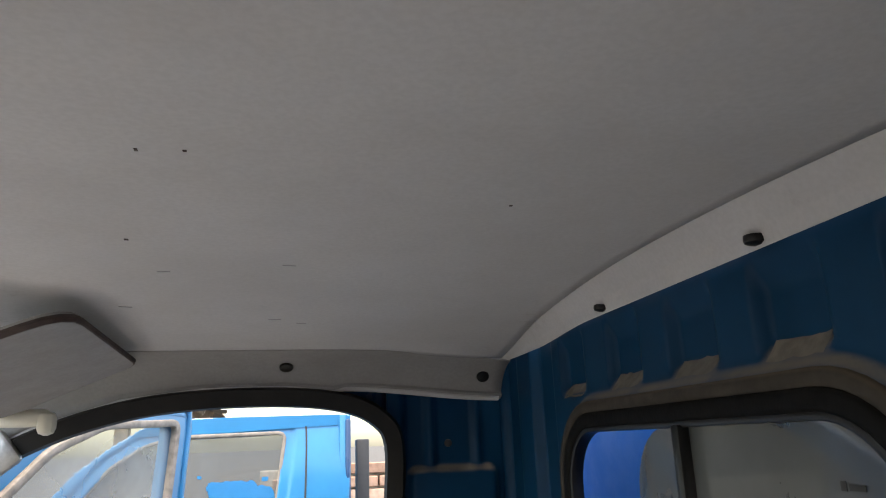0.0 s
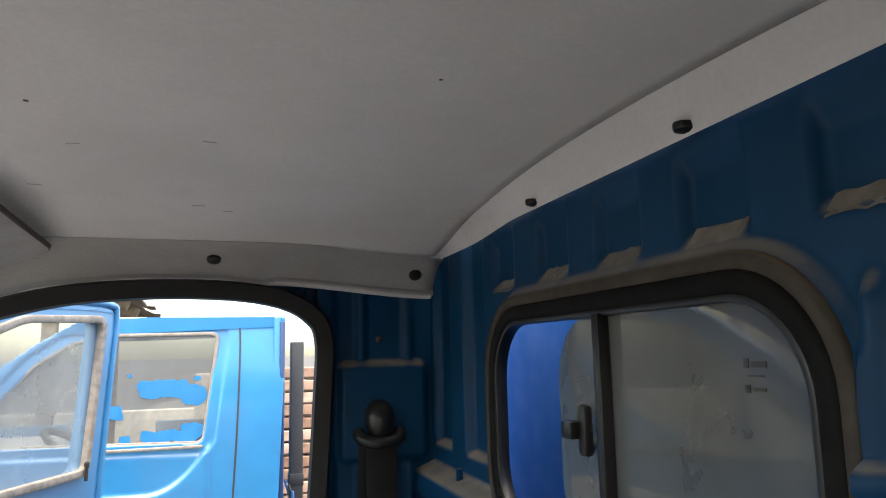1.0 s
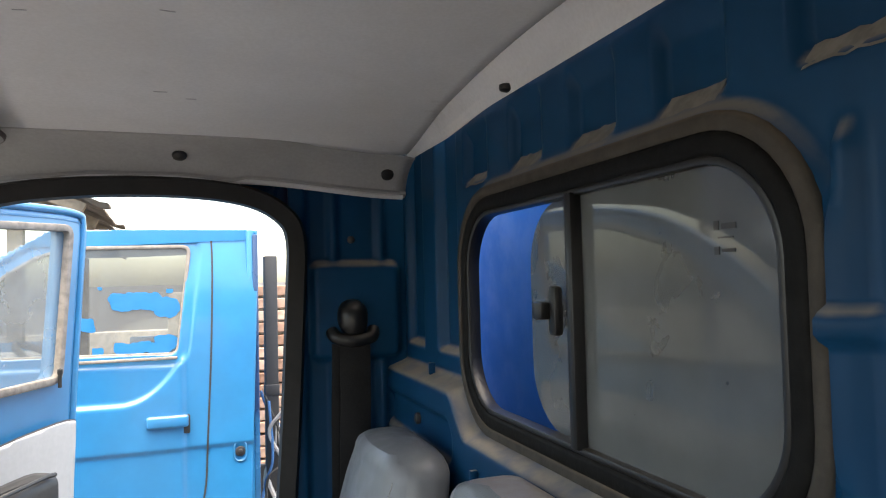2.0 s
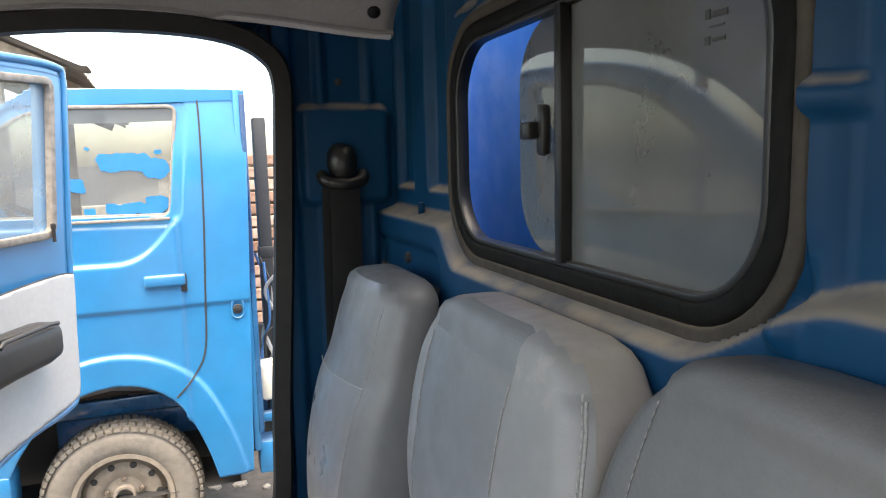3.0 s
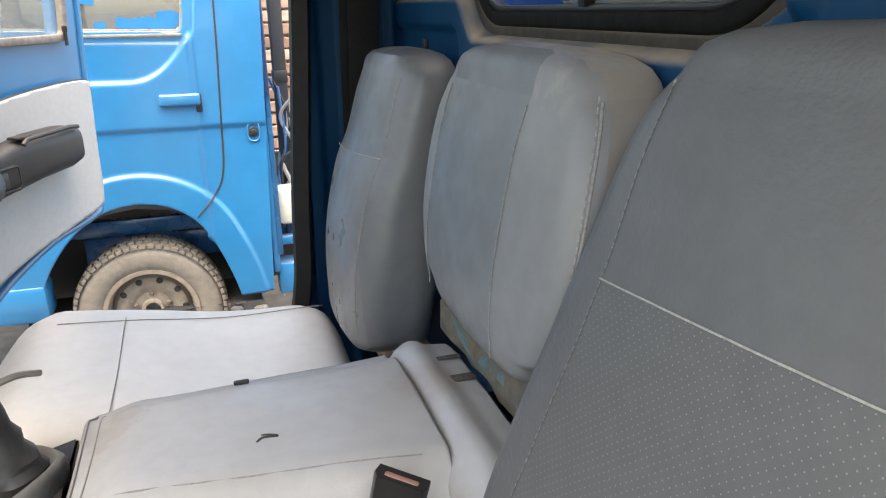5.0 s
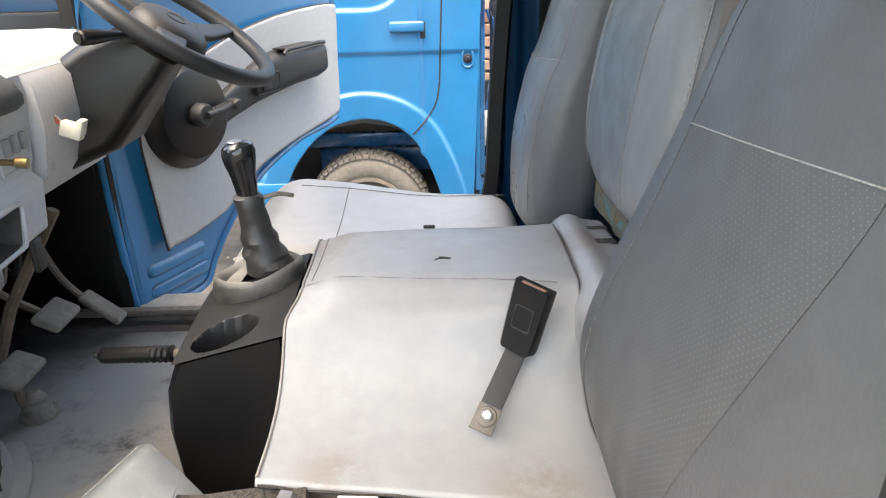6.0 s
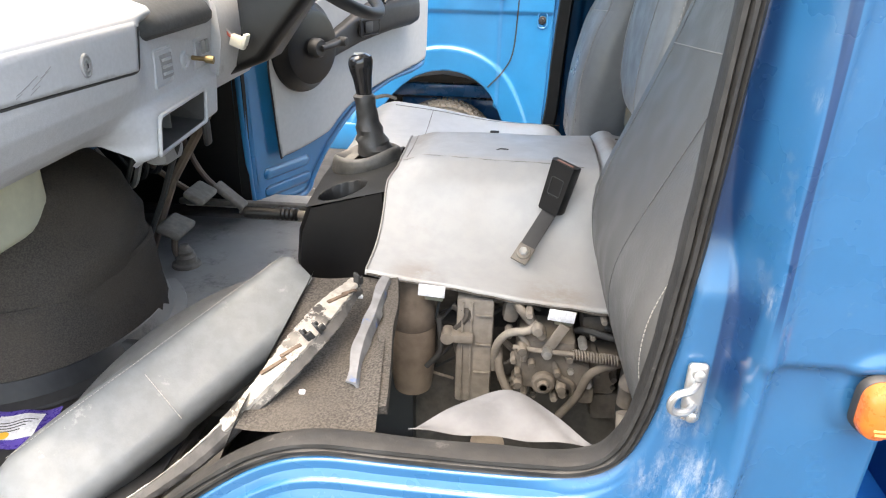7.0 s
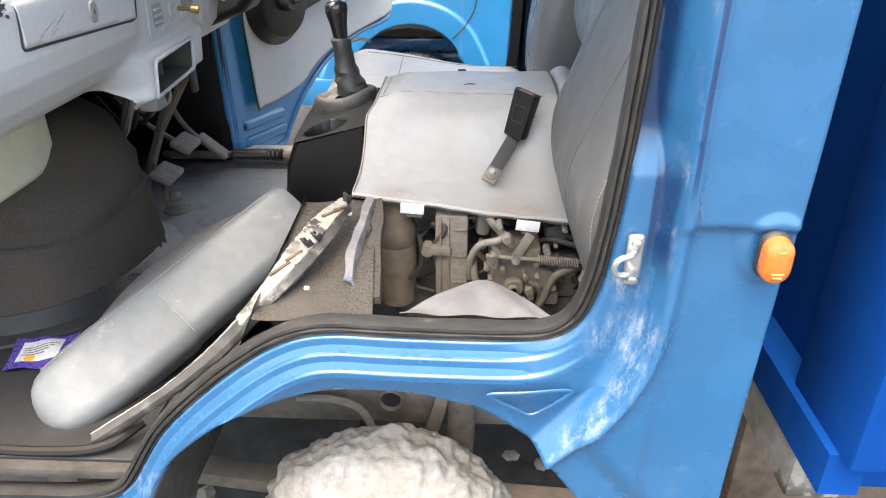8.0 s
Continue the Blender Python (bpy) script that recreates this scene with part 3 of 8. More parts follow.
def stitch(path, length=0.006, gap=0.004, w=0.0011, normal=(0, 0, 1)):
    """Dashes of thread along a path."""
    p = [Vector(q) for q in path]
    out = Shape()
    run, want = 0.0, 0.0
    for a, b in zip(p, p[1:]):
        seg = (b - a).length
        t = (b - a).normalized() if seg > 1e-9 else Vector((1, 0, 0))
        while want <= run + seg:
            c = a + t * (want - run + length / 2)
            s = t.cross(Vector(normal)).normalized()
            out.join(box((0, 0, 0), (length, w, w), 0), axes(c, t, s))
            want += length + gap
        run += seg
    return out


GROUND = -0.22


# ---- ground and yard ----
def ground_height(x, y):
    return GROUND + 0.05 * np.sin(1.7 * x + 0.6) * np.sin(1.3 * y + 0.4) * step(1.2, 4.0, np.hypot(x, y - 1.0)) + 0.012 * np.sin(9 * x) * np.sin(8 * y + 1)


near = sheet(lambda u, v: (u, v, ground_height(u, v)), None, -6, 6, -5.2, 7, 0.1)
ground = part("ground", near, "earth")
tagged(ground, "dark trodden earth of a scrap yard, dusty and littered", "ground", kind="structure")
plain = Shape()
for a, b in (((-900, -900), (900, -4.95)), ((-900, 6.95), (900, 900)), ((-900, -4.95), (-5.95, 6.95)), ((5.95, -4.95), (900, 6.95))):
    plain.add([(a[0], a[1], GROUND - 0.01), (b[0], a[1], GROUND - 0.01), (b[0], b[1], GROUND - 0.01), (a[0], b[1], GROUND - 0.01)], [(0, 1, 2, 3)])
part("ground_beyond", plain, "earth", ground)


yard_wall = part("yard_wall", box((0.0, 9.0, 0.35), (26.0, 0.2, 1.2), 0.01), "concrete")
tagged(yard_wall, "plain pale rendered wall closing the far side of the yard", "wall", kind="structure")

# ---- the truck cab: shell ----
cab = thing("truck_cab", (0.0, 0.76, GROUND), "stripped blue light-truck cab with a dusty interior, doors open", "truck cab")

# back panel with its window opening and pressings
WIN = (0.797, 1.436, 0.327, 0.157, 0.095)
POCKETS = (1.110, 0.930, 0.762, 0.596, 0.43, 0.26, 0.10)


def pocket(y, z, y0, w, z0, z1):
    """A shallow recess with sloping ends."""
    return (step(w / 2 + 0.004, w / 2 - 0.004, np.abs(y - y0))) * step(z0 - 0.003, z0 + 0.004, z) * step(z1 + 0.006, z1 - 0.006, z)


def ledge_line(y):
    return 1.246 + 0.062 * step(1.07, 1.15, y) + 0.07 * step(0.56, 0.38, y)


def back_relief(y, z):
    r = 0.045 * step(0.014, -0.008, z - ledge_line(y))
    ring = np.abs(sd_rrect(y, z, *WIN[:4], WIN[4]) - 0.014)
    r = np.maximum(r, 0.014 * step(0.032, 0.014, ring))
    for y0, w in ((1.255, 0.105), (1.45, 0.11)):
        r -= 0.020 * step(w / 2 + 0.006, w / 2 - 0.006, np.abs(y - y0)) * step(1.350, 1.366, z)
    # a row of shallow pressed pockets under the roof lining
    for y0 in POCKETS:
        r -= 0.015 * step(0.051, 0.040, np.abs(y - y0 + 0.25 * (z - 1.648) * step(0.0, 0.02, 1.665 - z))) * step(1.637, 1.657, z) * step(1.744, 1.704, z)
    r += 0.014 * step(0.012, 0.006, np.abs(y - 0.430)) * step(1.27, 1.29, z) * step(1.60, 1.57, z)
    r += 0.014 * step(0.018, 0.010, np.abs(y - 0.424)) * step(0.016, 0.006, np.abs(z - 1.450))
    low = sd_rrect(y, z, 1.33, 1.222, 0.20, 0.036, 0.034)
    r -= 0.014 * step(0.006, -0.010, low)
    for y0 in (0.95, 0.62, 0.28):
        r -= 0.012 * pocket(y, z, y0, 0.16, 0.85, 1.12)
    return r


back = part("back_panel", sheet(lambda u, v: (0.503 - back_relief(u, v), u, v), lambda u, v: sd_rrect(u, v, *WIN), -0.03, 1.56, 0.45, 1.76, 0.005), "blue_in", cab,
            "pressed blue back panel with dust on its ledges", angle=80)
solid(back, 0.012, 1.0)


def pocket_dust(y0):
    """The dust lying on the sloping foot of a pocket, thinning out towards one side."""
    rows, n = [], 9
    rq_ = random.Random(int(y0 * 1000))
    for k in range(n):
        y = y0 - 0.038 + 0.076 * k / (n - 1)
        lo, hi = 1.6360 + rq_.uniform(-0.001, 0.002), 1.6570 + rq_.uniform(-0.002, 0.001)
        rows.append([(0.503 - float(back_relief(np.array(y), np.array(z))) - 0.0012, y, z) for z in (lo, (lo + hi) / 2, hi)])
    return Shape().add([q for r in rows for q in r], [(i * 3 + a, i * 3 + a + 1, i * 3 + a + 4, i * 3 + a + 3) for i in range(n - 1) for a in range(2)])


for y0 in POCKETS:
    part("dust_layer", pocket_dust(y0), "ledge_dust", back, smooth=False)

# roof skin, headliner and its side mouldings
part("roof_skin", box((0.0, 0.76, 1.815), (1.02, 1.62, 0.03), 0.012), "blue", cab)


def liner_z(x, y):
    return 1.790 - 0.037 * ((y - 0.76) / 0.6) ** 2 - 0.02 * step(-0.35, -0.85, x) - 0.014 * step(0.22, 0.46, x) * step(1.15, 1.40, y)


def fold_x(y):
    return 0.465 + 0.012 * step(0.80, 1.35, y)


liner = sheet(lambda u, v: (-0.49 + u * (fold_x(v) + 0.49), v, liner_z(-0.49 + u * (fold_x(v) + 0.49), v)), None, 0, 1, 0.10, 1.40, 0.02)
headliner = part("headliner", liner, "liner", cab, "off-white roof lining with faint stains", angle=30)
solid(headliner, 0.002, 1.0)


def rail(u, v):
    """The folded rear edge of the lining: u across the cab, v from the fold back to the wall."""
    x = fold_x(u) + v * (0.493 - fold_x(u))
    top = liner_z(fold_x(u), u)
    foot = 1.742 - 0.012 * step(1.0, 1.25, u)
    z = top + (foot - top) * (0.80 * np.clip(v, 0, 1) + 0.20 * step(0.70, 1.0, v))
    return (x, u, z)


rm = part("rear_moulding", sheet(rail, None, 0.06, 1.46, 0, 1, 0.022), "liner", cab, "folded grey edge moulding of the roof lining", angle=25)
solid(rm, 0.004, -1.0)

rs = random.Random(4)
for k in range(4):
    x, y = rs.uniform(-0.15, 0.38), rs.uniform(0.45, 1.30)
    part("stain_speck", box((x, y, float(liner_z(np.array(x), np.array(y))) - 0.0006), (rs.uniform(0.002, 0.0045), rs.uniform(0.002, 0.0045), 0.0010), 0.0004), "edge_brown", headliner)
for k in range(5):
    x, y = rs.uniform(-0.30, 0.10), rs.uniform(0.85, 1.25)
    part("scrape_mark", box((x, y, float(liner_z(np.array(x), np.array(y))) - 0.0005), (rs.uniform(0.008, 0.022), 0.002, 0.0008), 0.0003, turn=Matrix.Rotation(rs.uniform(-0.2, 0.3), 3, "Z")), "charcoal_dash", headliner)

# the far door opening and its mirror image on the near side
OPEN_TOP = [(-0.98, 1.06), (-0.86, 1.21), (-0.70, 1.385), (-0.55, 1.512), (-0.40, 1.600), (-0.25, 1.650), (-0.10, 1.669), (0.06, 1.670), (0.17, 1.656), (0.236, 1.625), (0.266, 1.575)]
FAR_OPEN = curve([(x, z, 0) for x, z in [(-0.748, 1.26)] + OPEN_TOP[2:] + [(0.264, 1.45), (0.251, 1.2), (0.232, 0.92), (0.222, 0.72), (0.19, 0.60), (0.12, 0.555), (-0.1, 0.545), (-0.26, 0.50), (-0.42, 0.38), (-0.55, 0.31), (-0.68, 0.292), (-0.745, 0.33), (-0.758, 0.45), (-0.752, 0.75)]], 5, True)


def open_top_z(x):
    return np.interp(x, [q[0] for q in OPEN_TOP], [q[1] for q in OPEN_TOP])


def header(side):
    """The moulding between the headliner and the top of a door opening. side: +1 far, -1 near."""
    def place(u, v):
        zt = liner_z(u, 1.375) - 0.002 - 0.008 * step(0.43, 0.49, u)
        zl = np.where(u > 0.15, 1.684 - 0.026 * step(0.15, 0.50, u), open_top_z(np.minimum(u, 0.15)) + 0.018 + 0.008 * step(0.2, -0.2, u) * 0)
        top_y = 1.375 + 0.03 * step(0.1, 0.45, u)
        y = top_y + (1.484 - top_y) * np.sin(v * 1.30) / math.sin(1.30)
        z = zt + (zl - zt) * (0.35 * v + 0.65 * v * v)
        y = y - 0.006 * step(0.86, 0.93, v) + 0.010 * step(0.95, 1.0, v)
        return (u, y if side > 0 else 1.52 - y, z)
    return place


def header_point(u, v):
    p = Vector([float(c) for c in header(1)(np.array(u), np.array(v))])
    a = Vector([float(c) for c in header(1)(np.array(u + 0.01), np.array(v))]) - p
    b = Vector([float(c) for c in header(1)(np.array(u), np.array(v + 0.01))]) - p
    n = a.cross(b).normalized()
    return p, (n if n.y < 0 else -n)


# moulding face takes a shaded colour, its lip a lit one
for side in (1, -1):
    h = part("side_moulding", sheet(header(side), None, -0.90, 0.496, 0, 1, 0.025), "liner_trim", cab, "moulding coloured darker than the lining for shade, with round push fasteners")
    solid(h, 0.005, 1.0 if side > 0 else -1.0)
    lip_line = [Vector([float(c) for c in header(side)(np.array(u), np.array(0.985))]) for u in np.linspace(-0.88, 0.49, 60)]
    part("moulding_lip", tube([p + Vector((0, -0.003 * side, 0.001)) for p in lip_line], 0.0065, 8), "liner", h, "rolled lower lip, coloured paler as if lit")


def fastener(c, n, r=0.0155):
    """A round plastic push fastener."""
    n = Vector(n).normalized()
    x = n.orthogonal().normalized()
    m = Matrix((x, n.cross(x), n)).transposed().to_4x4()
    m.translation = Vector(c)
    return lathe([(0.0005, 0.006), (r * 0.45, 0.0058), (r * 0.9, 0.004), (r, 0.001), (r * 0.98, -0.003), (0.0005, -0.004)], m, 20)


for u, v in ((0.052, 0.52), (0.452, 0.56), (-0.52, 0.62)):
    c, n = header_point(u, v)
    part("fastener", fastener(c + n * 0.001, n, 0.0135), "black", cab)
for y in (0.605, 0.951, 0.25):
    px, _, pz = rail(np.array(y), np.array(0.86))
    part("liner_hole_plug", fastener((float(px), y, float(pz)), (-0.08, 0, -1), 0.0115), "black", cab)

# the far side panel behind the driver's door
PILLAR_BLOCK = (0.392, 1.425, 0.090, 0.095, 0.015)


def pillar_y(x, z):
    y = 1.515 - 0.022 * step(0.012, -0.006, sd_rrect(x, z, *PILLAR_BLOCK))
    for x0 in (0.347, 0.447):
        up = step(1.515, 1.535, z) + step(1.33, 1.31, z)
        y -= 0.013 * step(0.013, 0.006, np.abs(x - x0)) * up
    return y - 0.018 * step(0.298, 0.282, x)


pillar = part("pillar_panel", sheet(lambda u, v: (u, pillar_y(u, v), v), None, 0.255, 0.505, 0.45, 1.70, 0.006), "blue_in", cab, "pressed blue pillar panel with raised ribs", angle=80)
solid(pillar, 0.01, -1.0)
part("pillar_screw", fastener((0.385, 1.514, 1.572), (0, -1, 0), 0.008), "charcoal", cab)

# far side: outer skin round the opening, A-pillar and front corner
fs = sheet(lambda u, v: (u, 1.585 + 0 * u, v), lambda u, v: np.minimum(sd_poly(u, v, [(p.x, p.y) for p in FAR_OPEN]), np.minimum(1.78 - v, v - 0.18)), -1.2, 0.51, 0.16, 1.80, 0.012)
part("far_side_skin", fs, "blue", cab)
jr = [[Vector((p.x, y, p.y)) for y in (1.585, 1.475)] for p in FAR_OPEN]
j = Shape()
for a, b in zip(jr, jr[1:] + jr[:1]):
    j.add([a[0], a[1], b[1], b[0]], [(0, 1, 2, 3)])
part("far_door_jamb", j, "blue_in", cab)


def seal_ring(path, y_in, y_out, w):
    """A soft door seal: a rounded lip pressed on a flange."""
    sec = [(-w * 0.5, -w * 0.4), (w * 0.4, -w * 0.5), (w * 0.62, 0.0), (w * 0.5, w * 0.45), (0, w * 0.55), (-w * 0.55, w * 0.4)]
    return sweep(path, sec, True, up=(0, 1, 0))


part("door_seal", seal_ring([(p.x, 1.480, p.y) for p in FAR_OPEN], 0, 0, 0.034), "rubber", cab, "black rubber door seal")

# windscreen frame, front panel and floor
SCREEN = [(-1.27, 0.12, 1.10), (-1.27, 1.40, 1.10), (-0.49, 1.36, 1.76), (-0.49, 0.16, 1.76)]
for y in (1.55, -0.03):
    part("roof_side", box((0.0, y, 1.755), (1.02, 0.09, 0.10), 0.02), "blue", cab)
part("windscreen_frame", tube(curve([Vector(p) for p in SCREEN], 10, True), 0.03, 8, True), "blue", cab)
front = Shape()
front.join(box((-1.30, 0.76, 0.60), (0.05, 1.62, 1.00), 0.02))
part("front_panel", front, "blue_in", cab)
for y in (0.06, 1.46):
    part("front_pillar", sweep([(-1.28, y, 1.06), (-0.96, y, 1.37), (-0.50, y + (0.02 if y < 1 else -0.02), 1.75)], rrect(0.07, 0.07, 0.02, 3)), "blue_in", cab)
part("footwell_side", box((-1.015, 1.495, 0.72), (0.50, 0.03, 0.86), 0.01), "black", cab, "dark lined footwell side")
part("front_corner", box((-1.14, 0.0, 0.62), (0.30, 0.05, 0.92), 0.02), "blue", cab)

# near side: sill, wheel arch and rear quarter in one pressing
NEAR_OPEN = curve([(x, z, 0) for x, z in [(0.308, 1.60), (0.303, 1.35), (0.297, 1.18), (0.291, 1.05), (0.287, 0.97), (0.281, 0.888), (0.273, 0.807), (0.260, 0.735), (0.236, 0.685), (0.192, 0.663), (0.11, 0.660), (-0.02, 0.662), (-0.10, 0.665), (-0.155, 0.656), (-0.205, 0.632), (-0.26, 0.592), (-0.33, 0.530), (-0.39, 0.466), (-0.43, 0.405), (-0.468, 0.345), (-0.52, 0.312), (-0.62, 0.302), (-0.85, 0.302), (-0.98, 0.33), (-1.0, 0.7), (-1.0, 1.06), (-0.86, 1.22), (-0.70, 1.39), (-0.55, 1.51), (-0.40, 1.595), (-0.2, 1.65), (0.1, 1.668), (0.25, 1.655)]], 4, True)
NEAR_POLY = [(p.x, p.y) for p in NEAR_OPEN]
ARCH = curve([(x, z, 0) for x, z in [(-0.47, 0.10), (-0.45, 0.27), (-0.397, 0.391), (-0.344, 0.452), (-0.273, 0.509), (-0.199, 0.548), (-0.130, 0.567), (-0.063, 0.573), (0.003, 0.570), (0.068, 0.552), (0.126, 0.526), (0.169, 0.496), (0.209, 0.461), (0.241, 0.421), (0.271, 0.374), (0.31, 0.28), (0.33, 0.10)]], 4)
ARCH_POLY = [(p.x, p.y) for p in ARCH] + [(0.33, -0.2), (-0.47, -0.2)]
FOLD = [(p.x, p.y) for p in curve([(x, z, 0) for x, z in [(0.352, 1.80), (0.345, 1.30), (0.337, 1.10), (0.338, 0.998), (0.343, 0.872), (0.339, 0.726), (0.323, 0.643), (0.278, 0.553), (0.206, 0.470)]], 5)] + [(0.10, 0.36), (-0.2, 0.30), (-1.4, 0.30), (-1.4, 1.80)]


def near_y(x, z):
    s = sd_poly(x, z, FOLD)
    d = np.maximum(sd_poly(x, z, NEAR_POLY), 0)
    sill = step(0.30, 0.16, x) * step(0.85, 0.66, z)
    inner = 0.012 - 0.010 * step(0.0, 0.02, d) + 0.022 * step(0.90, 0.97, z) * step(0.004, 0.014, d) - sill * 0.030 * (np.clip(d / 0.06, 0, 1) - 11.5 * np.clip(d - 0.06, 0, 0.06))
    outer = -0.052 + 0.004 * step(0.0, 0.03, s) - 0.010 * np.exp(-((s - 0.014) / 0.010) ** 2)
    # a pressed line through the lamp, with the panel set back below it
    outer = outer + 0.010 * step(0.866, 0.852, z) * step(0.34, 0.37, x)
    outer = outer - 0.006 * step(0.045, 0.030, np.hypot((x - 0.465) / 1.0, (z - 0.832) / 1.25))
    # a flare running back and down from the arch
    dist = ((x - 0.281) * 0.839 + (z - 0.532) * 0.544 + 0.0)
    perp = (x - 0.281) * 0.80 + (z - 0.532) * 0.60
    outer = outer + 0.012 * step(-0.005, -0.05, perp) * step(0.56, 0.50, z)
    soft = 0.010 + 0.012 * step(0.80, 0.60, z) + 0.016 * step(0.92, 1.02, z)
    y = inner + (outer - inner) * step(-1.0, 0.8, s / soft)
    y = y + 0.03 * step(1.25, 1.75, z)
    return y


def near_keep(x, z):
    k = np.minimum(sd_poly(x, z, NEAR_POLY), sd_poly(x, z, ARCH_POLY))
    return np.minimum(np.minimum(k, 0.492 - 0.010 * step(1.0, 0.4, z) - x), np.minimum(z - 0.13, 1.79 - z))


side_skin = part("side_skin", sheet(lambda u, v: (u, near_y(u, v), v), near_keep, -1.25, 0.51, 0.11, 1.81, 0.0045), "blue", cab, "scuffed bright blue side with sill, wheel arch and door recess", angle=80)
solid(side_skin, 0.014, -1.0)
ridged = [(-0.016, -0.012), (-0.015, -0.019), (-0.010, -0.020), (-0.008, -0.015), (-0.005, -0.021), (-0.001, -0.021), (0.001, -0.015), (0.005, -0.019), (0.009, -0.015), (0.010, -0.004), (0.008, 0.010), (0.002, 0.016), (-0.010, 0.016), (-0.017, 0.002)]
part("near_door_seal", sweep([(p.x, 0.016, p.y) for p in curve([(q.x, q.y, 0) for q in NEAR_OPEN[::2]], 10, True)], lambda t: [(0.9 * a + 0.0004 * math.sin(180 * t + 2.1 * i), b * (1 + 0.02 * math.sin(140 * t + 1.3 * i))) for i, (a, b) in enumerate(ridged)], True, up=(0, 1, 0)), "seal", cab, "worn dusty brown rubber door seal")
sill_in = Shape()
for a, b in zip(NEAR_OPEN, NEAR_OPEN[1:] + NEAR_OPEN[:1]):
    sill_in.add([(a.x, 0.012, a.y), (a.x, 0.034, a.y + 0.002), (b.x, 0.034, b.y + 0.002), (b.x, 0.012, b.y)], [(0, 1, 2, 3)])
part("sill_flange", sill_in, "seal", cab)
# the sill's three stepped pressings, following the opening down to the arch lip
SILL = [p for p in curve([(x, z, 0) for x, z in [(0.281, 0.888), (0.273, 0.807), (0.260, 0.735), (0.236, 0.685), (0.192, 0.663), (0.11, 0.660), (-0.02, 0.662), (-0.10, 0.665), (-0.155, 0.656), (-0.205, 0.632), (-0.26, 0.592), (-0.33, 0.530), (-0.39, 0.466), (-0.43, 0.405), (-0.468, 0.345), (-0.52, 0.312)]], 12)][14:-8]


def sill_profile(d):
    """Depth of the sill at a distance d below the seal: three up-facing treads."""
    return 0.008 - 0.013 * step(0.002, 0.008, d) - 0.010 * step(0.025, 0.031, d) - 0.009 * step(0.048, 0.054, d) - 0.05 * np.minimum(d, 0.056) + 0.30 * np.maximum(d - 0.056, 0)


drops = np.concatenate([np.linspace(0, 0.012, 9), np.linspace(0.015, 0.022, 3), np.linspace(0.023, 0.033, 9), np.linspace(0.037, 0.045, 3), np.linspace(0.046, 0.056, 9), np.linspace(0.062, 0.11, 7)])
strips = []
for _ in range(12):
    SILL = [SILL[0]] + [(a + b + c) / 3 for a, b, c in zip(SILL, SILL[1:], SILL[2:])] + [SILL[-1]]
for k, p in enumerate(SILL):
    t = (SILL[min(k + 1, len(SILL) - 1)] - SILL[max(k - 1, 0)]).normalized()
    nx, nz = -t.y, t.x
    x, z = p.x + nx * drops, p.y + nz * drops
    free = np.minimum(sd_poly(x, z, ARCH_POLY) - 0.001, -sd_poly(x, z, FOLD) - 0.004)
    stop = drops[np.argmax(free < 0)] if (free < 0).any() else drops[-1]
    if (free < 0).any():
        i = max(1, int(np.argmax(free < 0)))
        stop = drops[i - 1] + (drops[i] - drops[i - 1]) * max(0.0, free[i - 1]) / (max(0.0, free[i - 1]) - free[i] + 1e-9)
    dd = np.minimum(drops, stop)
    x, z = p.x + nx * dd, p.y + nz * dd
    fade = step(0.25, 0.12, p.x)
    y = fade * sill_profile(dd) + (1 - fade) * near_y(x, z) - 0.0015
    strips.append([Vector((float(a), float(b), float(c))) for a, b, c in zip(x, y, z)])
sk = Shape()
nd = len(drops)
sk.add([q for r in strips for q in r], [(i * nd + a, i * nd + a + 1, (i + 1) * nd + a + 1, (i + 1) * nd + a) for i in range(len(strips) - 1) for a in range(nd - 1)])
part("sill_pressing", sk, "blue", cab, "stepped blue sill with bright pressed edges", angle=75)
tri = curve([(0.128, 0.584, 0), (0.185, 0.588, 0), (0.240, 0.581, 0), (0.238, 0.570, 0), (0.205, 0.542, 0), (0.185, 0.534, 0), (0.166, 0.545, 0), (0.130, 0.573, 0)], 6, True)
part("dimple_rim", sweep([(p.x, float(near_y(np.array(p.x), np.array(p.y))) - 0.011, p.y) for p in tri], [(0.0030 * math.cos(radians(a)), 0.0022 * math.sin(radians(a))) for a in range(0, 360, 45)], True, up=(0, 1, 0)), "blue", cab)
# arch lip and the dark wheelhouse behind it
lin = Shape()
for a, b in zip(ARCH, ARCH[1:]):
    lin.add([(a.x, -0.008, a.y + 0.002), (a.x, 0.03, a.y + 0.012), (b.x, 0.03, b.y + 0.012), (b.x, -0.008, b.y + 0.002)], [(0, 1, 2, 3)])
part("arch_return", lin, "dirt_dark", cab)
house = Shape()
for a, b in zip(ARCH, ARCH[1:]):
    da, db = (0.09 + 0.31 * float(step(-0.16, -0.40, q.x)) for q in (a, b))
    house.add([(a.x, 0.03, a.y + 0.012), (a.x, da, a.y + 0.016), (b.x, db, b.y + 0.016), (b.x, 0.03, b.y + 0.012)], [(0, 1, 2, 3)])
part("wheelhouse", house, "dirt_dark", cab, "dark grimy wheelhouse")

floor = Shape()
floor.join(box((-0.86, 0.22, 0.352), (0.80, 0.42, 0.02), 0.004)).join(box((-0.74, 0.97, 0.352), (1.06, 1.08, 0.02), 0.004))
part("floor_pan", floor, "dirt_dark", cab)
part("seat_platform", box((0.42, 0.76, 0.60), (0.14, 1.46, 0.03), 0.01), "rust", cab)
part("rear_quarter", box((0.40, 0.05, 1.2), (0.19, 0.012, 1.1), 0.004), "blue_in", cab)


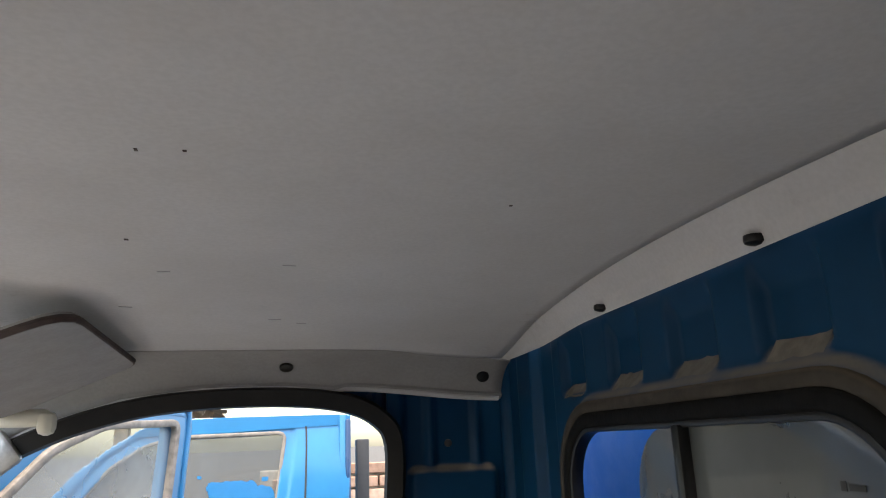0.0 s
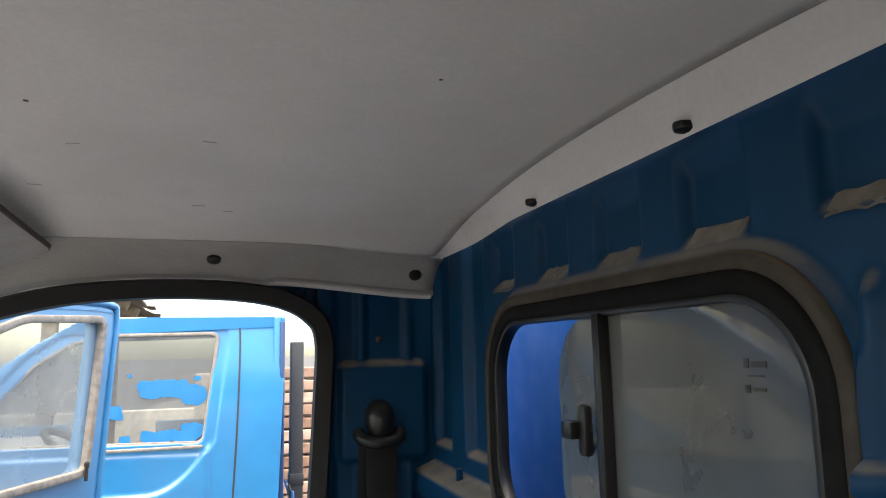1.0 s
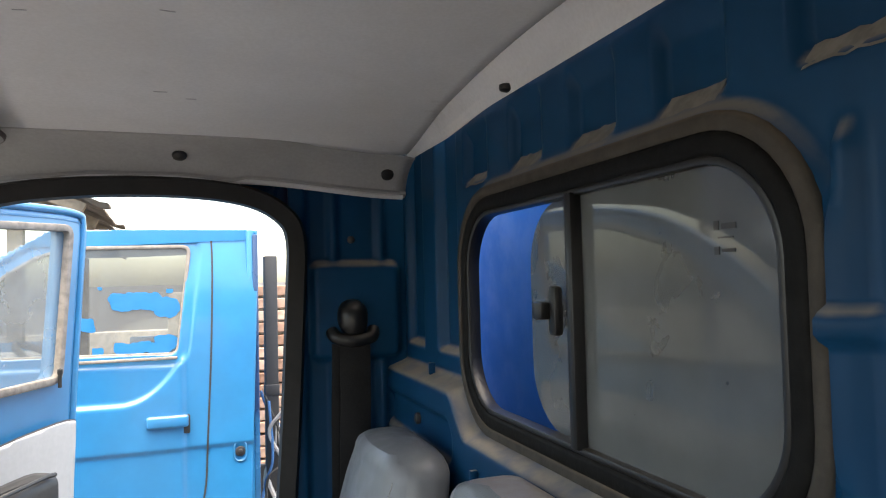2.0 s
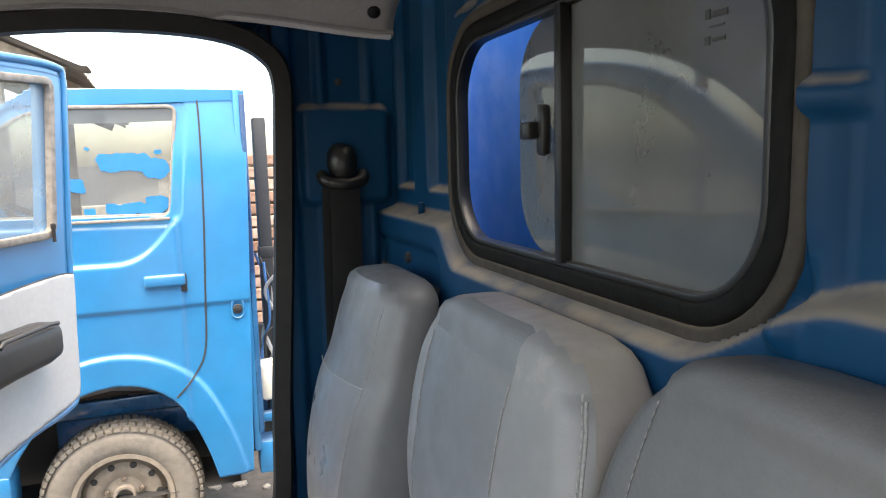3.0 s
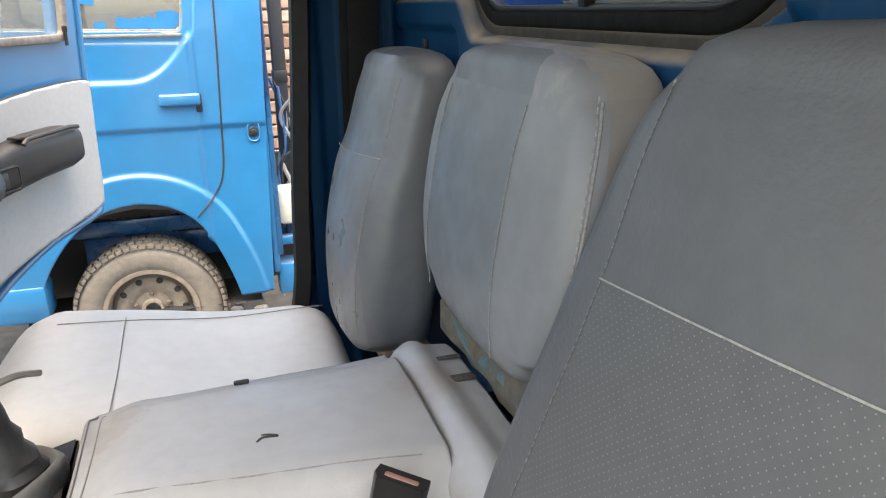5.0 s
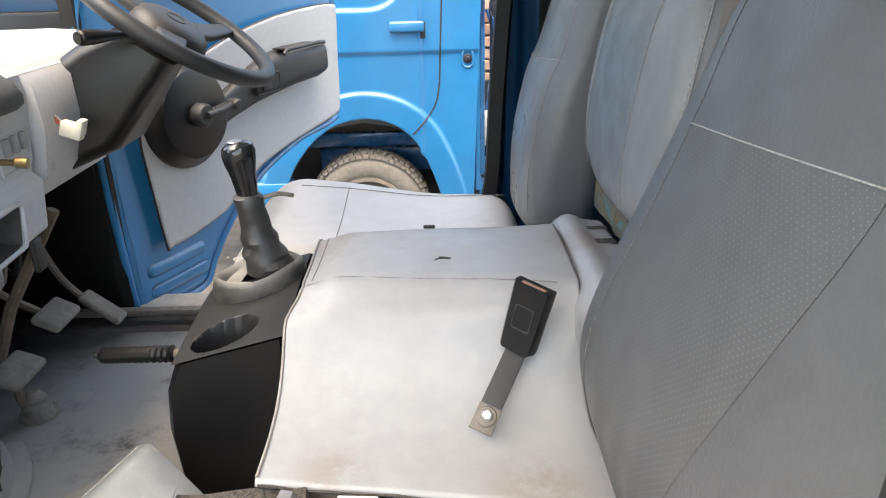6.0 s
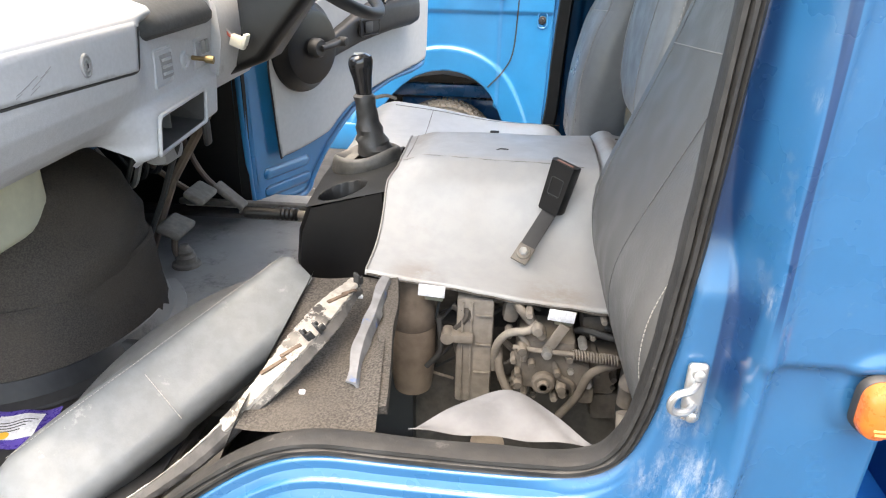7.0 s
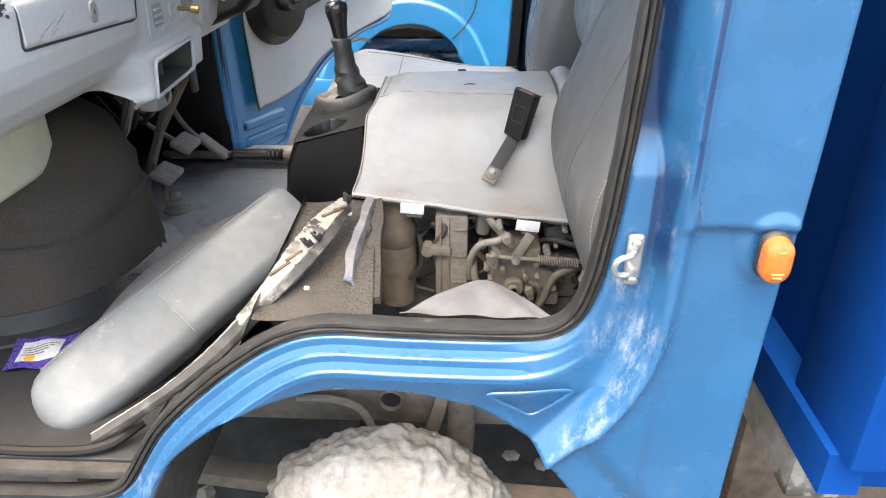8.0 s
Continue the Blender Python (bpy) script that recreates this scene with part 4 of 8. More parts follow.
# striker and lamp on the near side
def striker():
    out = box((0.318, -0.006, 0.822), (0.022, 0.010, 0.074), 0.010, 3)
    out.join(tube(curve([(0.322, -0.006, 0.838), (0.310, -0.024, 0.837), (0.294, -0.030, 0.834), (0.289, -0.030, 0.822), (0.294, -0.028, 0.811), (0.310, -0.022, 0.808), (0.322, -0.006, 0.807)], 5), 0.0042, 8))
    out.join(fastener((0.318, -0.012, 0.849), (0, -1, 0), 0.007)).join(fastener((0.318, -0.012, 0.795), (0, -1, 0), 0.007))
    return out


part("door_striker", striker().moved(Matrix.Translation((0.318, 0, 0.800)) @ Matrix.Scale(1.0, 4) @ Matrix.Translation((-0.328, 0, -0.828))), "steel_bright", cab, "zinc-plated door striker")
lamp = thing("side_marker_lamp", (0.475, -0.06, 0.822), "oval amber plastic side marker lamp on the blue body side", "lamp")
ring = [[Vector((0.462 + a * k, -0.058 - d, 0.830 + b * k)) for a, b in rrect(0.036, 0.060, 0.0175, 6)] for k, d in ((1.0, 0.0), (1.0, 0.010), (0.93, 0.017), (0.70, 0.021), (0.3, 0.0225))]
part("lens", loft(ring), "amber", lamp)
part("base", loft([[Vector((0.462 + a * k, -0.052 - d, 0.830 + b * k)) for a, b in rrect(0.036, 0.060, 0.0175, 6)] for k, d in ((1.10, 0), (1.08, 0.007), (1.02, 0.009))]), "charcoal", lamp)
for z, w in ((0.846, 0.007), (0.817, 0.015), (0.812, 0.011)):
    part("moulded_mark", box((0.462, -0.0800, z), (w, 0.0012, 0.0022), 0), "amber_mark", lamp)

# ---- rear window ----
wy, wz = WIN[0], WIN[1]


def ring_path(hw, hh, r, x):
    return [(x, wy + a, wz + b) for a, b in rrect(2 * hw, 2 * hh, r, 10)]


window = part("rear_window", sweep(ring_path(0.331, 0.162, 0.100, 0.493), rrect(0.024, 0.018, 0.007, 3), True, up=(1, 0, 0)), "seal_dark", cab, "sliding rear window in a thick black rubber surround")
part("window_frame", sweep(ring_path(0.317, 0.148, 0.088, 0.497), rrect(0.008, 0.020, 0.002, 2), True, up=(1, 0, 0)), "black", window)
part("dusty_groove", sweep(ring_path(0.349, 0.180, 0.114, 0.492), rrect(0.018, 0.016, 0.006, 3), True, up=(1, 0, 0)), "ring_dust", window)


def pane(x, y0, y1, round_low, round_high):
    pts = []
    for a, b in rrect(0.634, 0.294, 0.085, 8):
        pts.append((min(max(wy + a, y0), y1), wz + b))
    out = Shape()
    n = len(pts)
    out.add([(x, p, q) for p, q in pts] + [(x + 0.004, p, q) for p, q in pts], [tuple(range(n)), tuple(range(n, 2 * n))[::-1]] + [(k, (k + 1) % n, (k + 1) % n + n, k + n) for k in range(n)])
    return out


fixed = part("fixed_pane", pane(0.497, wy - 0.32, 0.790, 0, 0), "pane", window, smooth=False)
slid = part("sliding_pane", pane(0.506, wy - 0.02, wy + 0.32, 0, 0).moved(Matrix.Translation((0, -0.187, 0))), "pane", window, smooth=False)
fixed.visible_shadow = slid.visible_shadow = False
part("centre_bar", box((0.489, 0.783, wz), (0.016, 0.016, 0.294), 0.003), "black", window)
latch = box((0.492, 0.835, 1.445), (0.014, 0.020, 0.062), 0.006).join(box((0.482, 0.850, 1.445), (0.020, 0.026, 0.022), 0.004))
part("window_latch", latch, "black", window)
marks = Shape()
for z, y0, w, hgt in ((1.5235, 0.5445, 0.006, 0.008), (1.5225, 0.530, 0.017, 0.005), (1.513, 0.534, 0.018, 0.0014), (1.502, 0.5445, 0.006, 0.007), (1.502, 0.531, 0.015, 0.003)):
    marks.join(box((0.4962, y0 + 0.012, z + 0.004), (0.0008, w, hgt), 0))
part("glass_mark", marks, "ink_shade", window)
# ---- cargo body behind the cab ----
cargo = thing("cargo_body", (1.3, 0.76, GROUND), "deep blue sheet-steel cargo body close behind the cab", "cargo body")
part("headboard", box((0.70, 0.90, 1.20), (0.03, 1.90, 1.44), 0.006), "cargo", cargo)
part("side_board", box((1.42, -0.035, 1.20), (1.44, 0.035, 1.44), 0.008), "cargo", cargo)
part("corner_post", box((0.672, 0.04, 1.20), (0.055, 0.20, 1.44), 0.006), "cargo", cargo)
part("floor_edge", sweep([(0.66, -0.03, 0.455), (0.66, 1.55, 0.455)], [(-0.03, -0.05), (0.03, -0.05), (0.03, 0.03), (-0.03, 0.03)]), "cargo", cargo)
part("cross_beam", box((0.72, 0.76, 0.31), (0.10, 1.30, 0.13), 0.008), "chalk", cargo, "flaking pale-blue timber beam")
part("floor_deck", box((1.40, 0.76, 0.40), (1.40, 1.50, 0.04), 0.004), "cargo", cargo)
for y in (0.40, 1.12):
    part("chassis_leg", box((1.3, y, 0.08), (1.2, 0.07, 0.60), 0.008), "rust", cargo)


# ---- the second truck, beyond the open door ----
BY = 2.96
truck = thing("parked_truck", (-0.3, 3.7, GROUND), "pale blue light truck with blue overspray on its glass", "truck")
B_WIN = fillet([(0.056, 1.634), (0.010, 1.217), (-0.80, 1.235), (-0.685, 1.40), (-0.59, 1.52), (-0.475, 1.597), (-0.36, 1.630)], 0.03)
B_ARCH = [(p.x, p.y) for p in curve([(x, z, 0) for x, z in [(-0.66, 0.02), (-0.62, 0.25), (-0.52, 0.42), (-0.39, 0.53), (-0.25, 0.567), (-0.12, 0.545), (-0.016, 0.470), (0.05, 0.35), (0.095, 0.23), (0.122, 0.13)]], 5)] + [(0.13, -0.1), (-0.66, -0.1)]
B_DOOR = [(0.139, 1.672), (0.135, 1.3), (0.118, 0.90), (0.105, 0.68), (0.06, 0.57), (-0.016, 0.490), (-0.10, 0.55), (-0.25, 0.585), (-0.45, 0.55), (-0.62, 0.50), (-1.10, 0.50), (-1.05, 1.1), (-0.66, 1.55), (-0.45, 1.668)]


def truck_y(x, z):
    y = BY + 0.012 * np.clip((z - 1.2) / 0.45, 0, 1) ** 2 * 4 + 0 * x
    y = y + 0.010 * step(0.862, 0.846, z) * step(-1.2, -0.8, x)
    win = sd_poly(x, z, B_WIN)
    y = y + 0.008 * step(0.05, 0.035, win)
    # wheel-arch flare and the scooped line below the window
    arch = sd_poly(x, z, B_ARCH)
    y = y - 0.014 * step(0.125, 0.105, arch)
    scoop = z - (1.03 + 0.19 * np.clip((x + 0.20) / 0.24, 0, 1.0) ** 2.2)
    y = y - 0.014 * step(0.020, -0.004, scoop) * step(0.045, 0.02, x)
    return y


def truck_keep(x, z):
    k = np.minimum(sd_poly(x, z, B_WIN), sd_poly(x, z, B_ARCH))
    rear = 0.262 + 0.055 * np.clip((z - 0.12) / 1.5, 0, 1)
    nose = x - np.interp(z, [0.1, 1.10, 1.25, 1.514, 1.601, 1.672, 1.72], [-1.22, -1.18, -0.93, -0.70, -0.59, -0.475, -0.40])
    return np.minimum(np.minimum(k, rear - x), np.minimum(np.minimum(z - 0.125, 1.70 - z), nose))


bskin = part("side_skin", sheet(lambda u, v: (u, truck_y(u, v), v), truck_keep, -1.3, 0.34, 0.10, 1.72, 0.007), "blue_b", truck, "pale blue cab side with door and flared wheel arch")
solid(bskin, 0.02, -1.0)
gap_line = curve([(x, z, 0) for x, z in [(-0.40, 1.672), (0.10, 1.674), (0.137, 1.66), (0.135, 1.3), (0.118, 0.90), (0.105, 0.68), (0.065, 0.58), (-0.016, 0.492)]], 8)
part("door_gap", sweep([(p.x, float(truck_y(np.array(p.x), np.array(p.y))) + 0.0005, p.y) for p in gap_line], [(-0.0035, -0.003), (0.0035, -0.003), (0.0035, 0.002), (-0.0035, 0.002)], up=(0, 1, 0)), "ink_shade", truck)
part("roof", loft([[Vector((x, y, z)) for x, z in ((-0.53, 1.635), (-0.44, 1.685), (-0.2, 1.70), (0.30, 1.70), (0.317, 1.66), (-0.2, 1.64))] for y in (BY + 0.045, BY + 0.10, BY + 1.3)]), "blue_b", truck)
part("rear_wall", box((0.285, BY + 0.70, 0.95), (0.03, 1.36, 1.5), 0.01), "blue_b", truck)
part("front_wall", box((-1.16, BY + 0.70, 0.70), (0.05, 1.30, 0.9), 0.02), "blue_b", truck)
part("rear_edge", box((0.305, BY + 0.03, 0.98), (0.022, 0.03, 1.40), 0.006), "blue", truck)
wframe = part("window_frame", sweep([(x, BY + 0.015 + 0.03 * np.clip((z - 1.2) / 0.45, 0, 1), z) for x, z in B_WIN], rrect(0.014, 0.012, 0.004, 2), True, up=(0, 1, 0)), "channel", truck, "worn pale window moulding")
bg = Shape()
bg.add([(x, BY + 0.03 + 0.03 * np.clip((z - 1.2) / 0.45, 0, 1), z) for x, z in B_WIN], [tuple(range(len(B_WIN)))])
bpane = part("door_glass", bg, "pane_far", truck, "grimy glass with blue overspray", smooth=False)
bpane.visible_shadow = False
for (x, z), (w, h) in (((-0.10, 0.80), (0.34, 0.80)), ((-0.95, 0.80), (0.50, 0.80)), ((0.22, 1.45), (0.14, 0.52))):
    part("far_side_panel", box((x, BY + 1.36, z), (w, 0.03, h), 0.01), "blue_b", truck)
part("bench_back", box((0.16, BY + 0.68, 0.98), (0.12, 1.10, 0.46), 0.05, 3), "vinyl_mid", truck, "grey bench seat back")
part("dash_top", box((-0.86, BY + 0.68, 1.06), (0.42, 1.20, 0.20), 0.06, 3), "dash", truck)
bw_c = Vector((-0.45, BY + 0.36, 1.15))
bw_m = axes(bw_c, (0.82, 0, -0.57), (0, 1, 0))
part("steering_rim", tube([bw_m @ Vector((0.19 * math.cos(a), 0.19 * math.sin(a), 0)) for a in [2 * math.pi * k / 40 for k in range(40)]], 0.014, 8, True), "charcoal", truck)
def glass_y(z):
    return BY + 0.0255 + 0.03 * np.clip((z - 1.2) / 0.45, 0, 1)


def overspray_keep(x, z):
    """Where the stray blue paint lies: soft-cornered masked patches with a mottled rim."""
    d = np.full(np.shape(x), 9.0)
    for cx, cz, hw, hh, r in ((-0.140, 1.424, 0.092, 0.034, 0.022), (-0.030, 1.398, 0.046, 0.036, 0.026), (-0.307, 1.339, 0.026, 0.026, 0.012), (-0.110, 1.246, 0.105, 0.022, 0.014), (-0.035, 1.262, 0.042, 0.030, 0.018), (-0.272, 1.240, 0.020, 0.016, 0.012), (-0.262, 1.478, 0.010, 0.008, 0.007), (-0.018, 1.462, 0.014, 0.007, 0.006)):
        d = np.minimum(d, sd_rrect(x, z, cx, cz, hw, hh, r))
    return -d + 0.004 * np.sin(61 * x + 9 * z) * np.sin(73 * z) + 0.0025 * np.sin(170 * x + 31 * z) * np.sin(150 * z + 40 * x)


part("overspray", sheet(lambda u, v: (u, glass_y(v), v), overspray_keep, -0.35, 0.03, 1.215, 1.50, 0.005), "splash", bpane, "flat blue paint overspray", smooth=False)
part("door_handle", box((-0.027, BY - 0.022, 0.966), (0.150, 0.026, 0.046), 0.010, 3), "blue_b", truck)
# flat black plate gives the hand recess its shade
part("handle_recess", box((-0.027, BY - 0.003, 0.950), (0.160, 0.012, 0.072), 0.005), "ink_shade", truck, "black plate painted as the shade of the hand recess")
part("key_lock", fastener((0.007, BY - 0.004, 0.892), (0, -1, 0), 0.020), "blue_b", truck)
lockp = lathe([(0.0005, 0.010), (0.008, 0.009), (0.010, 0.004), (0.018, 0.003), (0.020, 0.0), (0.0005, -0.002)], axes((0.238, BY + 0.004, 0.824), (1, 0, 0), (0, 0, 1)), 18)
part("side_bolt", lockp, "charcoal", truck)
part("bolt_surround", sweep([(0.238 + a, BY + 0.006, 0.824 + b) for a, b in rrect(0.045, 0.075, 0.02, 5)], disc(0.004, 6), True), "blue_b", truck)
part("window_sill_strip", box((-0.19, BY - 0.006, 1.205), (0.40, 0.014, 0.012), 0.004), "channel", truck)


def wheel(parent, c, r, w, rim_r, out=-1):
    """A steel wheel with treaded tyre, axle along y. out: -1 when its face looks to -y."""
    m = axes(c, (1, 0, 0), (0, 0, 1))
    m = Matrix.Translation(c) @ Matrix.Rotation(radians(90), 4, "X")
    prof = [(rim_r, -w * 0.36), (rim_r + 0.012, -w * 0.44), (rim_r + 0.04, -w * 0.50), (r - 0.045, -w * 0.50), (r - 0.018, -w * 0.44), (r - 0.004, -w * 0.30), (r, 0), (r - 0.004, w * 0.30), (r - 0.018, w * 0.44), (r - 0.045, w * 0.50), (rim_r + 0.04, w * 0.50), (rim_r + 0.012, w * 0.44), (rim_r, w * 0.36)]
    tyre = part("tyre", lathe(prof, m, 72, True), "tyre", parent, "dust-caked tyre with block tread")
    tr = Shape()
    n = 60
    for k in range(n):
        a = 2 * math.pi * k / n
        for off, sk in ((-0.40, 0.03), (0.40, 0.0), (-0.13, 0.015), (0.13, 0.045)):
            rr = r + (0.002 if abs(off) < 0.3 else -0.006)
            t = Matrix.Rotation(a + sk, 4, "Z") @ Matrix.Translation((rr, 0, off * w))
            tr.join(box((0, 0, 0), (0.012, 0.022, w * 0.20), 0), m @ t)
    part("tread", tr, "tyre", tyre, smooth=False)
    s = 1.0
    disc_prof = [(0.0005, w * 0.10), (0.030, w * 0.10), (0.032, w * 0.26), (0.042, w * 0.26), (0.046, w * 0.14), (0.075, w * 0.10), (rim_r * 0.62, w * 0.22), (rim_r * 0.80, w * 0.20), (rim_r * 0.90, w * 0.06), (rim_r * 0.93, w * 0.30), (rim_r * 0.98, w * 0.46), (rim_r + 0.014, w * 0.47), (rim_r + 0.014, w * 0.43), (rim_r, w * 0.30), (rim_r, -w * 0.40), (rim_r * 0.85, -w * 0.40), (rim_r * 0.85, -w * 0.02), (0.0005, 0.0)]
    rim = part("rim", lathe(disc_prof, m, 48), "rim", parent, "brown dusty pressed-steel rim")
    for k in range(10):
        a = 2 * math.pi * k / 10
        # no opening is cut: a black disc paints the dark of each vent
        part("vent_hole", lathe([(0.0005, 0.003), (0.012, 0.003), (0.014, -0.003), (0.0005, -0.003)], m @ Matrix.Rotation(a, 4, "Z") @ Matrix.Translation((rim_r * 0.74, 0, w * 0.218)), 12), "ink_shade", rim)
    for k in range(5):
        a = 2 * math.pi * k / 5 + 0.3
        part("wheel_nut", lathe([(0.0005, 0.018), (0.007, 0.018), (0.010, 0.013), (0.011, 0.0), (0.0005, -0.004)], m @ Matrix.Rotation(a, 4, "Z") @ Matrix.Translation((0.068, 0, w * 0.12)), 6), "rust", rim)


wheel(truck, (-0.245, BY + 0.11, 0.082), 0.30, 0.165, 0.178)
# lining coloured black so the arch reads as deep shade
part("inner_arch", loft([[Vector((-0.25 + r * math.cos(radians(a)), y, 0.08 + r * math.sin(radians(a)))) for a in range(0, 181, 15)] for r, y in ((0.46, BY + 0.03), (0.46, BY + 0.35))], caps=False), "ink_shade", truck)
part("inner_wall", box((-0.30, BY + 0.42, 0.35), (1.6, 0.03, 0.62), 0.01), "ink_shade", truck)
part("chassis_rail", box((0.6, BY + 0.30, 0.30), (2.2, 0.06, 0.12), 0.01), "blue", truck)
part("suspension_strut", box((0.0, BY + 0.30, 0.42), (0.05, 0.05, 0.35), 0.01), "rust", truck)
part("cross_member", box((-0.3, BY + 0.22, 0.42), (0.6, 0.05, 0.07), 0.01), "blue", truck)
part("front_bumper", box((-0.86, BY + 0.05, 0.20), (0.50, 0.16, 0.15), 0.02), "blue_b", truck)
part("rear_bracket", box((0.34, BY + 0.10, 0.16), (0.10, 0.12, 0.14), 0.01).join(box((0.36, BY + 0.08, 0.33), (0.20, 0.05, 0.04), 0.01)), "blue_b", truck)
part("air_intake_post", box((0.385, BY + 0.25, 1.00), (0.055, 0.07, 1.20), 0.006).join(box((0.385, BY + 0.25, 1.02), (0.061, 0.076, 0.05), 0.004)), "charcoal", truck, "dark grey upright intake duct")
cables = thing("cable_bundle", (0.40, BY + 0.2, 0.4), "tangle of blue and grey cables and hoses behind the cab", "cables", kind="stuff")
rc = random.Random(11)
for k, (mat, r) in enumerate((("cable", 0.010), ("cable_blue", 0.007), ("cable", 0.007), ("cable_blue", 0.006), ("ink_shade", 0.006), ("cable", 0.008), ("cable_blue", 0.006), ("white_plastic", 0.008))):
    pts = [(0.34 + rc.uniform(0, 0.12), BY + 0.12 + rc.uniform(0, 0.2), 0.95 - 0.16 * i + rc.uniform(-0.06, 0.06)) for i in range(5)]
    part("cable", tube(curve(pts, 6), r, 6), mat, cables)
part("reservoir", box((0.36, BY + 0.12, 0.48), (0.09, 0.12, 0.16), 0.02), "white_plastic", cables)

# ---- driver's door, swung open ----
door = thing("open_cab_door", (-0.72, 1.58, 0.30), "open blue driver's door with a pale trim board and black fittings", "door")
DA = (Vector((-0.70, 1.56, 0)), Vector((0.438, 0.899, 0)), Vector((0.899, -0.438, 0)))


def on_door(s, z, off=0.0):
    """A place on the open door's inner face: s along it from the hinge, z up, off towards the cab."""
    return DA[0] + DA[1] * s + DA[2] * off + Vector((0, 0, z))


def door_sheet(off):
    def place(u, v):
        o = off(u, v)
        return (DA[0].x + DA[1].x * u + DA[2].x * o, DA[0].y + DA[1].y * u + DA[2].y * o, v)
    return place


DOOR_OUT = [(p.x, p.y) for p in curve([(s, z, 0) for s, z in [(-0.09, 0.40), (-0.07, 0.345), (0.05, 0.335), (0.17, 0.340), (0.22, 0.40), (0.32, 0.50), (0.48, 0.60), (0.70, 0.665), (0.90, 0.685), (0.955, 0.73), (0.965, 0.95), (0.985, 1.20), (1.015, 1.50), (1.03, 1.675), (0.995, 1.71), (0.80, 1.712), (0.60, 1.70), (0.40, 1.64), (0.20, 1.50), (0.05, 1.33), (-0.09, 1.14), (-0.10, 0.8)]], 5, True)]
DOOR_WIN = fillet([(0.945, 1.662), (0.892, 1.220), (0.03, 1.213), (0.26, 1.45), (0.44, 1.588), (0.62, 1.650)], 0.03)
PANEL = [(p.x, p.y) for p in curve([(s, z, 0) for s, z in [(0.02, 0.530), (0.035, 0.522), (0.12, 0.528), (0.24, 0.548), (0.285, 0.565), (0.34, 0.60), (0.43, 0.640), (0.58, 0.675), (0.75, 0.70), (0.88, 0.72), (0.915, 0.75), (0.925, 0.92), (0.935, 1.07), (0.92, 1.098), (0.80, 1.100), (0.60, 1.085), (0.40, 1.05), (0.20, 0.99), (0.05, 0.92), (0.0, 0.85), (0.005, 0.70)]], 5, True)]


def door_face(s, z):
    o = 0 * s
    for z0, sl in ((0.464, 0.02), (0.402, 0.02)):
        c = np.hypot(np.maximum(np.abs(s - 0.075) - 0.095, 0), z - z0)
        o = o + 0.008 * step(0.011, 0.004, c)
    o = o - 0.02 * step(0.02, 0.0, sd_poly(s, z, DOOR_OUT) + 0.02)
    return o


dk = lambda u, v: np.minimum(-sd_poly(u, v, DOOR_OUT) - 0.008, sd_poly(u, v, DOOR_WIN))
dsk = part("door_shell", sheet(door_sheet(door_face), dk, -0.12, 1.05, 0.31, 1.73, 0.005), "blue_b", door, "blue pressed door shell")
solid(dsk, 0.05, 0.0)
part("hemmed_edge", tube([on_door(s, z, -0.004) for s, z in DOOR_OUT], 0.0115, 10, True), "blue_b", door, "folded blue door edge")
board = part("trim_board", sheet(door_sheet(lambda u, v: 0.034 + 0 * u), lambda u, v: -sd_poly(u, v, PANEL), -0.02, 0.95, 0.51, 1.12, 0.008), "board", door, "pale grey trim board")
solid(board, 0.008, 0.0)
part("board_edge", tube([on_door(s, z, 0.033) for s, z in PANEL], 0.004, 6, True), "charcoal", door)
part("glass_channel", sweep([on_door(s, z, 0.012) for s, z in DOOR_WIN], rrect(0.022, 0.022, 0.005, 2), True, up=tuple(DA[2])), "channel", door, "worn pale window channel")
dg = Shape().add([on_door(s, z, 0.0) for s, z in DOOR_WIN], [tuple(range(len(DOOR_WIN)))])
dgl = part("door_glass", dg, "pane_b", door, smooth=False)
dgl.visible_shadow = False
part("lock_knob", lathe([(0.005, 0), (0.005, 0.035), (0.0075, 0.04), (0.007, 0.052), (0.0005, 0.055)], Matrix.Translation(on_door(0.875, 1.20, 0.03)), 12), "ink_shade", door)
# armrest pull and winder
pull = loft([[on_door(s, z0 + b, 0.04 + a) for a, b in rrect(d, h, min(d, h) * 0.3, 4)] for s, z0, d, h in ((0.20, 0.82, 0.05, 0.06), (0.32, 0.865, 0.06, 0.085), (0.43, 0.900, 0.07, 0.105), (0.51, 0.920, 0.10, 0.118), (0.60, 0.934, 0.13, 0.118), (0.725, 0.939, 0.14, 0.112), (0.762, 0.941, 0.13, 0.100), (0.770, 0.942, 0.10, 0.080))])
part("pull_handle", pull, "charcoal", door, "dark grey moulded pull handle")
# thin black plates paint the shade of the grip and latch wells
part("grip_well", box(on_door(0.63, 0.993, 0.075), (0.035, 0.19, 0.006), 0.002, turn=axes((0, 0, 0), DA[2], DA[1]).to_3x3()), "ink_shade", door)
part("grip_lip", tube([on_door(s, z, 0.108) for s, z in ((0.525, 0.980), (0.54, 0.991), (0.71, 0.996), (0.745, 0.992))], 0.006, 8), "charcoal", door)
part("handle_bezel", sweep([on_door(0.46 + a, 0.902 + b, 0.088) for a, b in rrect(0.11, 0.058, 0.008, 3)], disc(0.004, 6), True), "black", door)
part("handle_well", box(on_door(0.46, 0.902, 0.080), (0.006, 0.105, 0.054), 0.002, turn=axes((0, 0, 0), DA[2], DA[1]).to_3x3()), "ink_shade", door)
